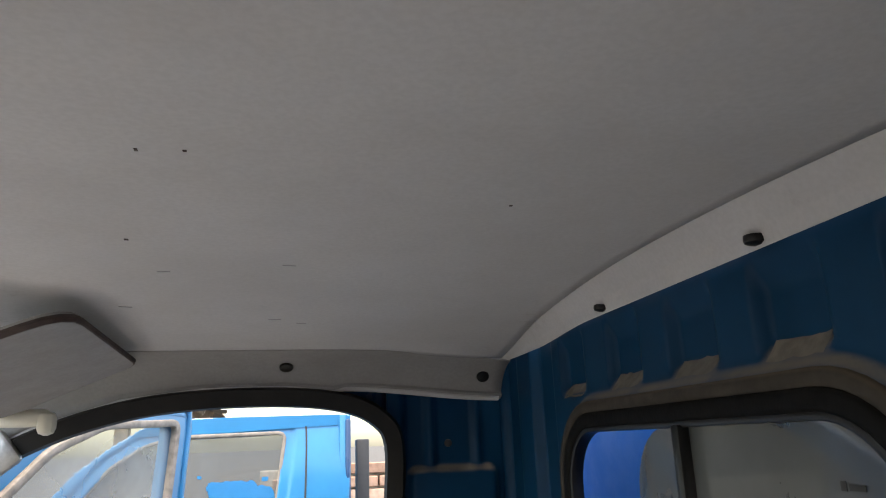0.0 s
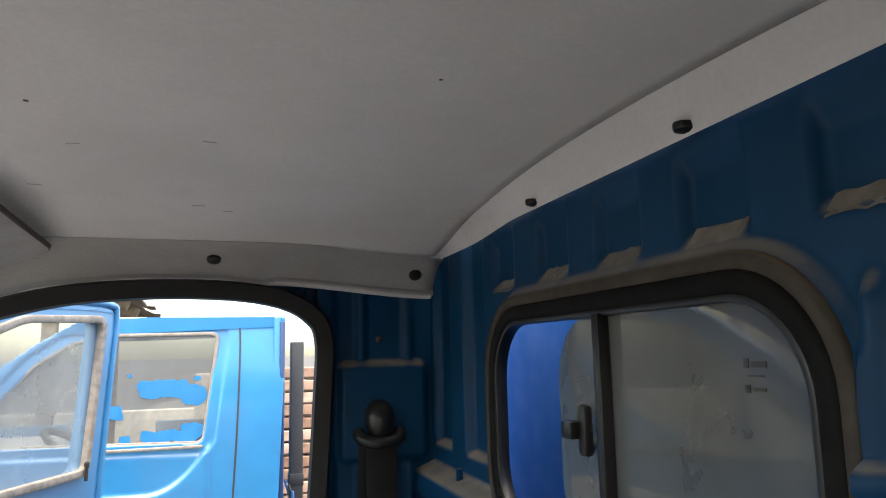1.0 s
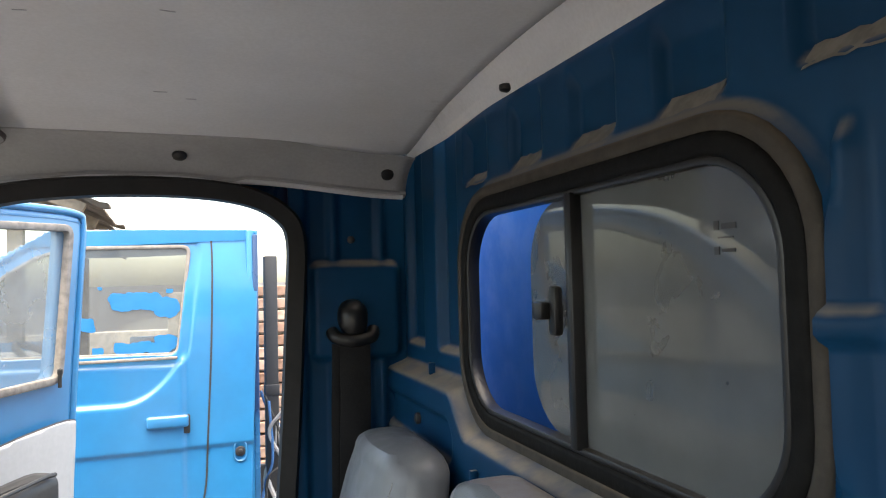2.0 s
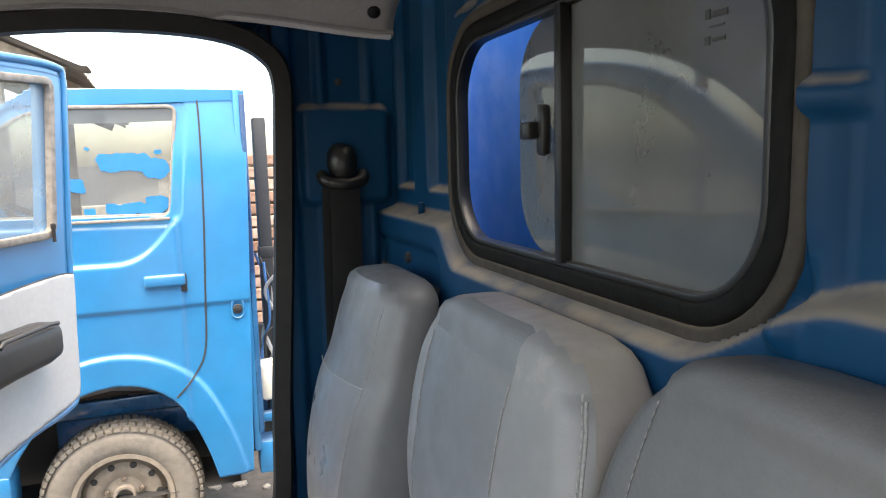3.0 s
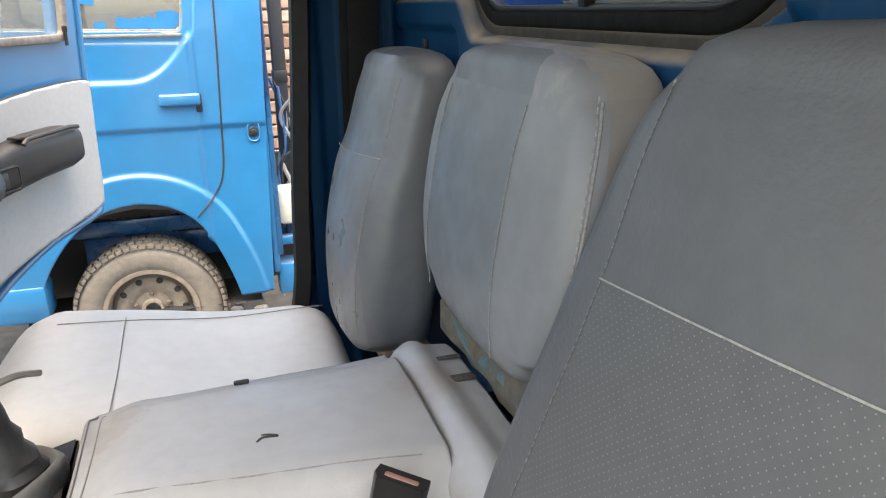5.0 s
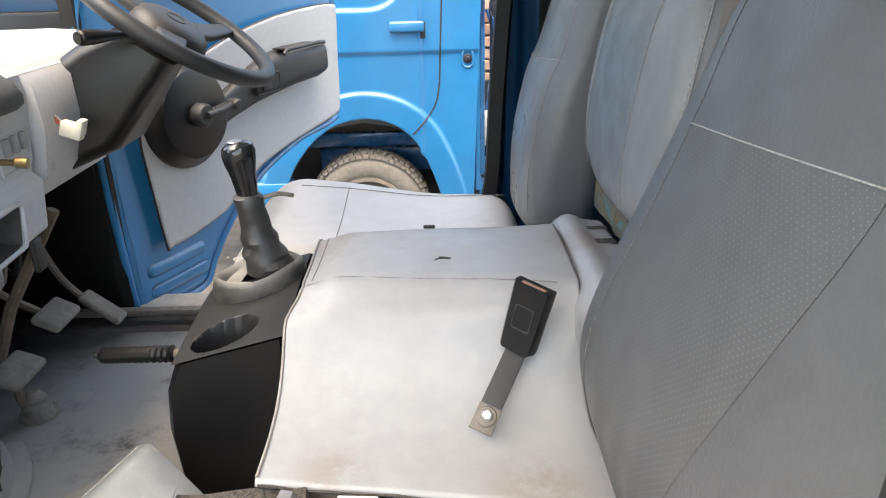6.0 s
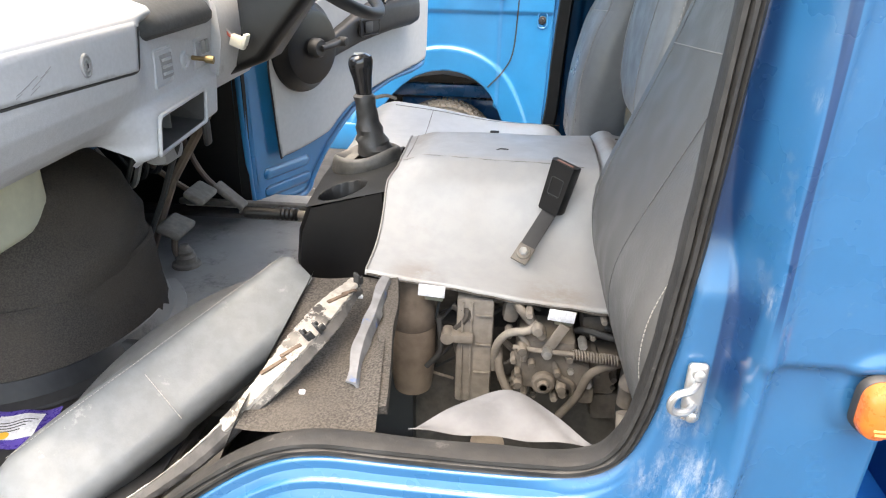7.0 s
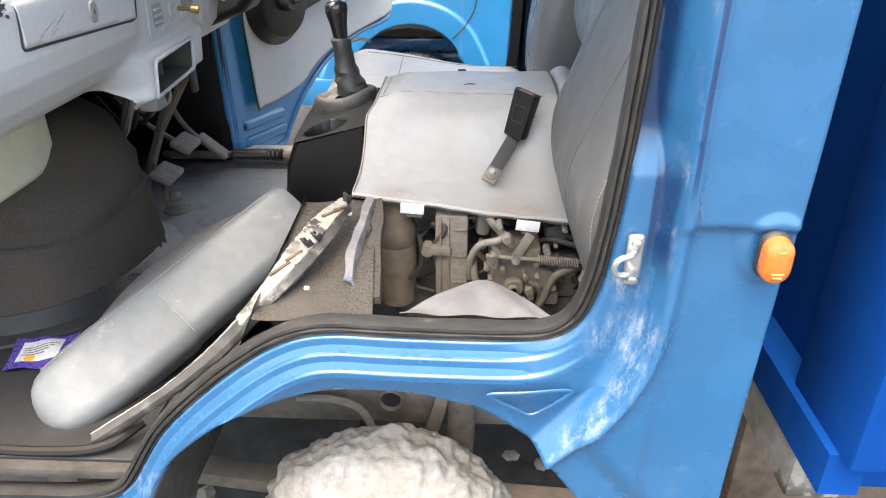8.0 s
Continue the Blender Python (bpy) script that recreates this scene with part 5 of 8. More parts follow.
part("inner_latch", box(on_door(0.455, 0.902, 0.086), (0.010, 0.045, 0.040), 0.004, turn=axes((0, 0, 0), DA[2], DA[1]).to_3x3()), "charcoal", door)
fm = axes(on_door(0.155, 0.868, 0.036), DA[1], (0, 0, 1))
if (fm.to_3x3() @ Vector((0, 0, 1))).dot(DA[2]) < 0:
    fm = fm @ Matrix.Rotation(math.pi, 4, "X")
part("winder_boss", lathe([(0.150, 0.0), (0.148, 0.012), (0.128, 0.028), (0.118, 0.048), (0.105, 0.052), (0.0005, 0.052)], fm, 48), "black", door, "round black winder boss")
crank = lathe([(0.032, 0.05), (0.032, 0.075), (0.026, 0.084), (0.0005, 0.085)], fm, 20)
crank.join(sweep([fm @ Vector((0, 0, 0.078)), fm @ Vector((0.05, 0.006, 0.084)), fm @ Vector((0.100, 0.012, 0.080))], rrect(0.038, 0.018, 0.007, 3)))
crank.join(lathe([(0.014, 0.075), (0.016, 0.085), (0.016, 0.105), (0.012, 0.110), (0.0005, 0.111)], fm @ Matrix.Translation((0.100, 0.012, 0)), 16))
part("window_winder", crank, "charcoal", door)


# ---- seats ----
def padded_back(y0, y1, rows, bulge=0.018, corner=0.045):
    """Rings from bottom to top. rows: (z, x front, depth, inset at each side)."""
    rings = []
    pts = curve([Vector((z, xf, d)) for z, xf, d, i in rows], 8)
    ins = curve([Vector((i, 0, 0)) for z, xf, d, i in rows], 8)
    for p, q in zip(pts, ins):
        z, xf, d, i = p.x, p.y, p.z, q.x
        w = (y1 - y0) - 2 * i
        c = (y0 + y1) / 2
        ring = []
        for a, b in dense(w, d, min(d * 0.42, corner), 96):
            x = xf + d / 2 - b
            front = max(0.0, b / (d / 2))
            x -= bulge * front * (1 - (2 * a / w) ** 2)
            ring.append(Vector((x, c + a, z)))
        rings.append(ring)
    # round both ends over
    for end, sign in ((-1, 1), (0, -1)):
        last = rings[end]
        mid_ = sum(last, Vector()) / len(last)
        extra = [[mid_ + (p - mid_) * k + Vector((0, 0, sign * h)) for p in last] for k, h in ((0.97, 0.010), (0.90, 0.021), (0.76, 0.030), (0.5, 0.036), (0.2, 0.038))]
        rings = rings + extra if end == -1 else extra[::-1] + rings
    return loft(rings)


def face_x(rows, y0, y1, bulge, y, z):
    """Where a padded back's front lies."""
    zs = [r[0] for r in rows]
    w = (y1 - y0) - 2 * float(np.interp(z, zs, [r[3] for r in rows]))
    pts = curve([Vector((r[0], r[1], 0)) for r in rows], 8)
    xf = float(np.interp(z, [p.x for p in pts], [p.y for p in pts]))
    return xf - bulge * (1 - min(1.0, abs(2 * (y - (y0 + y1) / 2) / w)) ** 2)


def seam(rows, y0, y1, bulge, line, lift=0.0012):
    """A path on a padded back's front through (y, z) points."""
    return [(face_x(rows, y0, y1, bulge, p.x, p.y) - lift, p.x, p.y) for p in curve([Vector((a, b, 0)) for a, b in line], 10)]


def split_front(shape, test):
    """Parts a shell's faces into those whose middle passes test and the rest."""
    a, b = Shape(), Shape()
    for target, want in ((a, True), (b, False)):
        remap = {}
        for f in shape.f:
            c = sum((Vector(shape.v[i]) for i in f), Vector()) / len(f)
            if test(c) == want:
                for i in f:
                    if i not in remap:
                        remap[i] = len(target.v)
                        target.v.append(shape.v[i])
                target.f.append(tuple(remap[i] for i in f))
    return a, b


# driver's backrest
rows = [(0.76, 0.262, 0.13, 0.012), (0.84, 0.262, 0.14, 0.004), (0.92, 0.270, 0.14, 0.0), (1.02, 0.292, 0.13, 0.004), (1.08, 0.316, 0.115, 0.010), (1.15, 0.336, 0.105, 0.016), (1.190, 0.350, 0.095, 0.022)]
DY = (1.045, 1.375, 0.018)
dsb = thing("driver_seat", (0.2, 1.21, 0.58), "grey vinyl driver's seat with a pale rounded cushion", "seat")
shell = cut(cut(cut(padded_back(DY[0], DY[1], rows), (0, 1.068, 0), (0, 1, 0)), (0, 1.2, 1.060), (0, 0.08, 1)), (0, 1.362, 0), (0, 1, 0))
front = lambda c: c.x < face_x(rows, *DY, c.y, c.z) + 0.022 and 1.068 < c.y < 1.362 and c.z > 0.74
upper, lower = split_front(shell, lambda c: front(c) and c.z + 0.08 * (c.y - 1.2) > 1.060)
part("headrest_panel", upper, "vinyl_mid", dsb, "smooth mid-grey panel")
frontp, rest = split_front(lower, front)
part("front_panel", frontp, "vinyl_driver", dsb, "smooth grey front panel, coloured slightly lighter as if lit")
part("bolster", rest, "vinyl_mid", dsb)
part("seam", tube(seam(rows, *DY, [(1.36, 1.047), (1.2, 1.060), (1.068, 1.0706)]), 0.0010, 5), "thread", dsb)
part("seam", tube(seam(rows, *DY, [(1.068, 0.78), (1.068, 0.95), (1.068, 1.10), (1.076, 1.19)]), 0.0010, 5), "thread_dark", dsb)

# middle backrest, pale stripes on a darker centre
rows_m = [(0.945, 0.331, 0.090, 0.056), (0.970, 0.330, 0.100, 0.020), (1.03, 0.333, 0.105, 0.003), (1.10, 0.343, 0.105, 0.0), (1.16, 0.354, 0.100, 0.008), (1.195, 0.364, 0.095, 0.020), (1.214, 0.370, 0.090, 0.034)]
MY = (0.530, 0.948, 0.010)
mid = thing("middle_backrest", (0.38, 0.72, 0.88), "two-tone grey vinyl middle seat back, dusty along one side", "seat back", "seat backs in the cab")
shell = padded_back(MY[0], MY[1], rows_m, MY[2], 0.026)
shell = cut(cut(shell, (0, 0.655, 1.1), (0, 1, 0.02)), (0, 0.884, 1.1), (0, 1, 0.05))
fm_ = lambda c: c.x < face_x(rows_m, *MY, c.y, c.z) + 0.024
centre, rest = split_front(shell, lambda c: fm_(c) and 0.655 - 0.02 * (c.z - 1.1) < c.y < 0.884 - 0.05 * (c.z - 1.1))
crown, centre = split_front(cut(centre, (0, 0.7, 1.208), (0, 0, 1)), lambda c: c.z > 1.208)
part("centre_panel", centre, "vinyl_mid", mid, "mid-grey centre panel")
part("crown_panel", crown, "perf_mid", mid, "finely perforated top of the centre panel")
stripe, rest = split_front(rest, fm_)
for sa in split_front(stripe, lambda c: c.y < 0.76):
    part("side_stripe", sa, "vinyl_light", mid, "pale grey side panel")
part("shell", rest, "vinyl_dusty", mid, "brown-dusted vinyl side")
for yc, sl in ((0.655, -0.02), (0.884, -0.05)):
    part("seam", tube(seam(rows_m, *MY, [(yc - 0.17 * sl, 0.93), (yc - 0.05 * sl, 1.05), (yc + 0.09 * sl, 1.20)]), 0.0008, 5), "thread_dark", mid)
edge_line = [(p[0] + 0.010, p[1] - 0.004, p[2]) for p in seam(rows_m, *MY, [(0.540, 0.97), (0.532, 1.03), (0.531, 1.10), (0.539, 1.17), (0.556, 1.212)])]
part("edge_piping", tube(edge_line, 0.0016, 6), "thread_dark", mid)
part("stitching", stitch([(p[0] - 0.001, p[1] + 0.005, p[2]) for p in edge_line], normal=(1, 0, 0)), "thread", mid)

# passenger's backrest: dark grey with a perforated lower panel
rows_p = [(0.640, 0.306, 0.09, 0.06), (0.67, 0.288, 0.10, 0.030), (0.70, 0.273, 0.115, 0.014), (0.74, 0.259, 0.13, 0.005), (0.79, 0.250, 0.14, 0.0), (0.84, 0.252, 0.14, 0.0), (0.89, 0.266, 0.14, 0.0), (0.95, 0.289, 0.135, 0.0), (1.03, 0.320, 0.130, 0.002), (1.10, 0.345, 0.115, 0.006), (1.17, 0.368, 0.10, 0.014), (1.215, 0.384, 0.085, 0.030), (1.243, 0.394, 0.075, 0.055)]
PY = (0.045, 0.548, 0.006)
pas = thing("passenger_backrest", (0.33, 0.29, 0.58), "dark grey vinyl passenger seat back with a perforated panel", "seat back", "seat backs in the cab")
shell = padded_back(PY[0], PY[1], rows_p, PY[2])
for co, no in (((0, 0.473, 0), (0, 1, 0)), ((0, 0.166, 1.117), (0, 1, 0.15)), ((0, 0.473, 1.089), (0, 0.09, 1))):
    shell = cut(shell, co, no)
fp_ = lambda c: c.x < face_x(rows_p, *PY, c.y, c.z) + 0.025
right_edge = lambda z: 0.166 - 0.15 * (z - 1.117)
perf, rest = split_front(shell, lambda c: fp_(c) and c.z < 1.089 + 0.09 * (0.473 - c.y) and right_edge(c.z) < c.y < 0.473)
part("perforated_panel", perf, "perf", pas, "dark grey perforated panel")
part("shell", rest, "vinyl_dark", pas)
part("seam", tube(seam(rows_p, *PY, [(0.473, 1.089), (0.3, 1.1046), (0.166, 1.117)]), 0.0008, 6), "thread", pas)
left_line = seam(rows_p, *PY, [(0.473, 0.72), (0.474, 0.85), (0.473, 1.0), (0.472, 1.10), (0.476, 1.18), (0.474, 1.235)], 0.0006)
part("panel_seam", tube(left_line, 0.0006, 5), "vinyl_dark", pas)
part("stitching", stitch([p for p in left_line if p[2] > 0.80], 0.005, 0.003, 0.0009, normal=(1, 0, 0)), "thread", pas)
right_line = seam(rows_p, *PY, [(right_edge(z), z) for z in (0.74, 0.85, 1.0, 1.117)] + [(0.185, 1.19), (0.20, 1.24)], 0.0006)
part("panel_seam", tube(right_line, 0.0006, 5), "vinyl_dark", pas)
part("stitching", stitch(right_line, 0.004, 0.004, 0.0008, normal=(1, 0, 0)), "seam_grey", pas)
part("stitching", stitch([(p[0] + 0.012, p[1], p[2]) for p in seam(rows_p, *PY, [(0.060, 0.72), (0.055, 0.80), (0.053, 0.90), (0.054, 1.02), (0.060, 1.12)])], 0.004, 0.0025, 0.0010, normal=(1, 0, 0)), "thread", pas)

# engine-cover cushion: flat pad with a flap that slopes down to the near side
pad = thing("seat_cushion", (0.07, 0.68, 0.70), "pale grey vinyl seat pad with a sloping side flap", "seat cushion")


def pad_seam_y(x):
    return 0.711 - 0.14 * (x + 0.122)


def pad_z(x, y):
    ys = pad_seam_y(x)
    yc = 0.652 - 0.05 * (x + 0.14)
    top = 0.824 + 0.02 * x - 0.030 * step(0.87, 0.95, y) - 0.014 * step(-0.06, -0.125, x) * step(0.62, 0.70, y)
    top = top - 0.024 * step(ys + 0.004, yc + 0.004, y) - 0.004 * np.exp(-((y - ys) / 0.004) ** 2)
    low = 0.698 - 0.052 * np.clip((x + 0.14) / 0.44, 0, 1)
    t = np.clip((y - 0.42) / (yc - 0.42), 0, 1)
    crease = 0.800 + 0.02 * x
    flap = low + (crease - low) * t ** 4 - 0.007 * np.exp(-((y - yc) / 0.010) ** 2)
    wrinkle = 0.0022 * np.sin(16 * x + 5 * y) * np.sin(21 * y - 9 * x) + 0.0035 * np.sin(7 * x + 1) * np.sin(11 * y)
    return np.where(y > yc, top - 0.007 * np.exp(-((y - yc) / 0.010) ** 2), flap) + wrinkle


def pad_left(v):
    return -0.121 - 0.017 * step(0.71, 0.63, v)


def pad_right(v):
    return 0.275 + 0.022 * step(0.58, 0.44, v)


px = sheet(lambda u, v: (pad_left(v) + u * (pad_right(v) - pad_left(v)), v, pad_z(pad_left(v) + u * (pad_right(v) - pad_left(v)), v)), None, 0, 1, 0.42, 0.95, 0.008)
pobj = part("pad_cover", px, "pad_vinyl", pad, "pale grey vinyl cover, stained at its seams")
solid(pobj, 0.009, -1.0)

# driver's cushion


def cushion_z(x, y):
    return 0.742 - 0.11 * x - 0.012 * math.exp(-((x - 0.06) / 0.13) ** 2) - 0.040 * float(step(-0.22, -0.33, x)) + 0.016 * float(step(1.10, 1.30, y))


rings = []
for y, i, dz in ((0.955, 0.045, -0.040), (0.962, 0.020, -0.018), (0.985, 0.004, -0.003), (1.05, 0.0, 0), (1.12, 0.0, 0), (1.20, 0.0, 0), (1.27, 0.0, 0), (1.33, 0.004, -0.002), (1.372, 0.018, -0.014), (1.388, 0.05, -0.045)):
    ring = []
    for a, b in dense(0.59 - 2 * i, 0.15, 0.060, 80):
        x = -0.030 + a
        ring.append(Vector((x, y, cushion_z(x, y) + dz - 0.075 + b)))
    rings.append(ring)
part("cushion", loft(rings), "vinyl_white", dsb, "pale grey rounded cushion")
part("seam", tube([(x, 1.30 + 0.03 * math.sin(4 * x), cushion_z(x, 1.30) + 0.001) for x in np.linspace(-0.22, 0.24, 24)], 0.0010, 5), "thread_dark", dsb)
part("seam", tube([(-0.115, y, cushion_z(-0.115, y) + 0.001) for y in np.linspace(0.99, 1.30, 16)], 0.0009, 5), "thread_dark", dsb)

# ---- dashboard ----
dash = thing("dashboard", (-0.75, 0.76, 0.80), "light grey moulded plastic dashboard, scratched and partly stripped", "dashboard")
prof = [(-0.640, 0.890), (-0.605, 0.930), (-0.580, 1.000), (-0.572, 1.060), (-0.576, 1.090), (-0.605, 1.112), (-0.75, 1.122), (-1.20, 1.115), (-1.26, 1.05), (-1.26, 0.95), (-0.85, 0.92), (-0.70, 0.89)]
part("dash_body", loft([[Vector((x - e, y, z - e * 0.3)) for x, z in prof] for y, e in ((0.03, 0.06), (0.05, 0.01), (0.09, 0.0), (0.55, 0.0), (0.575, 0.005), (1.05, 0.005), (1.40, 0.01), (1.44, 0.05))]), "dash", dash)

# ---- floor mat and hump ----
mat_thing = part("floor_mat", box((-0.82, 0.24, 0.366), (0.70, 0.42, 0.008), 0.003).join(box((-0.70, 0.91, 0.366), (0.92, 0.92, 0.008), 0.003)), "mat")
tagged(mat_thing, "grey dusty rubber floor mat in the footwell", "floor mat")
hump = thing("carpeted_hump", (-0.95, 0.66, 0.37), "rounded footwell hump under grimy black carpet", "hump")
hr = []
for z, k in [(0.37 + 0.0125 * i, 1.05 - 0.010 * min(i, 7)) for i in range(21)] + [(0.65, 0.925), (0.68, 0.88), (0.71, 0.825), (0.735, 0.76), (0.757, 0.68), (0.775, 0.57), (0.79, 0.45), (0.80, 0.25), (0.803, 0.05)]:
    ring = []
    for a in [2 * math.pi * i / 96 for i in range(96)]:
        w = 0.007 * math.sin(3 * a + 26 * z) * math.exp(-((z - 0.60) / 0.09) ** 2) + 0.005 * math.sin(5 * a - 38 * z + 1) + 0.0025 * math.sin(11 * a + 60 * z)
        ring.append(Vector((-0.95 + (0.25 + w) * k * math.cos(a), 0.66 + (0.29 + w) * k * math.sin(a), z + 0.3 * w * k)))
    hr.append(ring)
part("carpet", loft(hr[2:]), "carpet", hump)
part("carpet_skirt", loft([[Vector((-0.95 + 0.25 * k * math.cos(a) + 0.004 * math.sin(5 * a), 0.66 + 0.29 * k * math.sin(a), z + 0.012 * math.sin(3 * a + 1))) for a in [2 * math.pi * i / 40 for i in range(40)]] for z, k in ((0.372, 1.075), (0.44, 1.035), (0.52, 1.012), (0.565, 1.002), (0.572, 0.975))], caps=False), "carpet", hump, "overlapping lower carpet strip")



# ---- seat pad details ----
roll_rows = [(0.266, 0.795), (0.274, 0.812), (0.284, 0.826), (0.296, 0.835), (0.306, 0.838), (0.318, 0.836), (0.328, 0.829), (0.340, 0.827), (0.362, 0.824), (0.372, 0.812), (0.374, 0.79), (0.266, 0.76)]
part("rear_roll", loft([[Vector((x, y, z - d)) for x, z in roll_rows] for y, d in ((0.54, 0.02), (0.56, 0.002), (0.64, 0.0), (0.70, 0.003), (0.76, 0.0), (0.84, 0.002), (0.90, 0.003), (0.925, 0.010), (0.938, 0.03))]), "pad_vinyl", pad, "raised pale vinyl roll with brown stains")
for yy_, w in ((0.80, 0.018), (0.86, 0.010)):
    part("stain", box((0.345, yy_, 0.8272), (0.034, w, 0.0012), 0.0005), "felt", pad)
part("front_seam", tube([(x, float(pad_seam_y(x)), float(pad_z(np.array(x), np.array(pad_seam_y(x)))) + 0.0015) for x in np.linspace(-0.115, 0.245, 40)], 0.0008, 5), "thread_dark", pad)
part("side_seam", tube([(-0.108 + 0.004 * math.sin(9 * y), y, float(pad_z(np.array(-0.108), np.array(y))) + 0.001) for y in np.linspace(0.715, 0.93, 20)], 0.0010, 5), "thread_dark", pad)
part("edge_piping", tube([(float(pad_left(np.array(y))) + 0.001, y, float(pad_z(pad_left(np.array(y)), np.array(y))) + 0.001) for y in np.linspace(0.425, 0.940, 50)], 0.0022, 6), "vinyl_dusty", pad)
part("lower_piping", tube([(x, 0.421, float(pad_z(np.array(x), np.array(0.421))) - 0.008 + 0.0012 * math.sin(90 * x) + 0.001 * math.sin(41 * x)) for x in np.linspace(-0.136, 0.294, 90)], 0.0026, 6), "felt", pad)
tear = sweep(curve([(0.074, 0.740, 0.8262), (0.082, 0.746, 0.8272), (0.098, 0.744, 0.8275), (0.088, 0.750, 0.827), (0.080, 0.752, 0.8262)], 5), [(-0.0012, 0), (0.0012, 0), (0.0012, 0.0016), (-0.0012, 0.0016)])
part("tear", tear, "ink_shade", pad)
part("tear", box((0.066, 0.893, 0.823), (0.020, 0.006, 0.006), 0.002), "ink_shade", pad)
for (x, z), tilt in (((-0.020, 0.683), 4), ((0.205, 0.650), 6)):
    tag = thing("paper_tag", (x, 0.43, z - 0.02), "small creased white paper tag under the seat pad", "tag")
    part("sheet", box((x, 0.405, z - 0.010), (0.046, 0.003, 0.022), 0.001, turn=Matrix.Rotation(radians(tilt), 3, "Y")), "paper", tag)
    part("clip", box((x + 0.004, 0.412, z - 0.024), (0.032, 0.012, 0.012), 0.002, turn=Matrix.Rotation(radians(tilt), 3, "Y")), "foam", tag)
foam = thing("foam_strip", (0.385, 0.72, 0.82), "grubby strip of torn seat foam behind the pad", "foam")
rf = random.Random(3)
fr = []
for k in range(19):
    y = 0.935 - 0.42 * k / 18
    r0 = 0.030 * (0.5 if k in (0, 18) else 1)
    fr.append([Vector((0.382 + r0 * (1 + rf.uniform(-0.2, 0.2)) * math.cos(a), y + rf.uniform(-0.003, 0.003), 0.868 + r0 * (1.3 + rf.uniform(-0.2, 0.2)) * math.sin(a))) for a in [2 * math.pi * i / 12 for i in range(12)]])
part("foam", loft(fr), "foam", foam)
part("cover_rag", tube(curve([(0.372, 0.90, 0.875), (0.362, 0.80, 0.865), (0.366, 0.70, 0.872), (0.358, 0.58, 0.868)], 6), 0.012, 8), "rag", foam, "teal torn cover")

# ---- seat belt buckle on the pad ----
buckle = thing("belt_buckle", (0.17, 0.57, 0.74), "black seat-belt buckle on a short strap bolted through the pad", "belt buckle")
bx = Vector((0.021, -0.005, 0.096)).normalized()
bs = Vector((0.047, -0.031, -0.008))
bs = (bs - bx * bs.dot(bx)).normalized()
bn = bx.cross(bs)
if bn.y > 0:
    bn, bs = -bn, -bs
bm_ = Matrix((bx, bs, bn)).transposed().to_4x4()
bc = Vector((0.1965, 0.598, 0.806)) - bn * 0.005
bm_.translation = bc
part("housing", loft([[Vector((s * (0.5 + 0), a * k, h)) for a, h in ((-0.026, 0), (0.026, 0), (0.027, 0.012), (0.022, 0.022), (-0.022, 0.022), (-0.027, 0.012))] for s, k in ((-0.100, 0.82), (-0.094, 0.95), (0.0, 1.0), (0.092, 1.06), (0.096, 1.02))]).moved(bm_), "black", buckle)
part("label_frame", sweep([bm_ @ Vector((a + 0.002, b, 0.0225)) for a, b in rrect(0.034, 0.026, 0.003, 3)], disc(0.0012, 5), True), "charcoal", buckle)
part("release_edge", box((0, 0, 0), (0.005, 0.036, 0.008), 0.002).moved(bm_ @ Matrix.Translation((0.0465, 0, 0.012))), "red_brown", buckle, "dusty red release edge")
s0, s1 = Vector((0.136, 0.525, 0.699)), bc - bx * 0.048 + bn * 0.008
sn = Vector((0.05, -0.55, 0.83))
sd_ = (s1 - s0).normalized()
sn = (sn - sd_ * sn.dot(sd_)).normalized()
part("strap", sweep(curve([s0 - sd_ * 0.018, s0, s0 + (s1 - s0) * 0.45 - sn * 0.001, s1], 5), rrect(0.029, 0.003, 0.0013, 2), up=tuple(sn)), "charcoal", buckle)
sm_ = Matrix((sd_, sn.cross(sd_), sn)).transposed().to_4x4()
part("steel_tongue", sweep([s0 - sd_ * 0.020, s0 + sd_ * 0.016], rrect(0.031, 0.004, 0.0015, 2), up=tuple(sn)), "dirt_pale", buckle, "bare dusty steel end of the strap")
part("washer", lathe([(0.0005, 0.004), (0.0125, 0.004), (0.014, 0.002), (0.014, -0.004), (0.0005, -0.004)], Matrix.Translation(s0 + sn * 0.002) @ sm_, 20), "dirt_pale", buckle)
part("bolt", lathe([(0.0005, 0.009), (0.006, 0.009), (0.0085, 0.006), (0.0085, 0.0), (0.0005, 0.0)], Matrix.Translation(s0 + sn * 0.005) @ sm_, 6), "steel", buckle)

# ---- seat belt on the pillar ----
belt = thing("seat_belt", (0.38, 1.47, 1.0), "black seat belt with a domed guide cover on the pillar", "seat belt")
dome = [[Vector((0.379 + a * kx, 1.490 - d, 1.395 + b * kz + oz)) for a, b in rrect(0.074, 0.080, 0.034, 6)] for kx, kz, d, oz in ((0.80, 0.9, 0.0, 0.018), (0.80, 0.9, 0.016, 0.016), (0.66, 0.78, 0.030, 0.012), (0.35, 0.45, 0.038, 0.010), (0.05, 0.05, 0.040, 0.010))]
part("guide_cover", loft(dome), "black", belt)
part("guide_loop", tube(curve([(0.336, 1.484, 1.385), (0.345, 1.466, 1.372), (0.379, 1.458, 1.366), (0.413, 1.466, 1.372), (0.422, 1.484, 1.385)], 6), 0.013, 10), "black", belt)
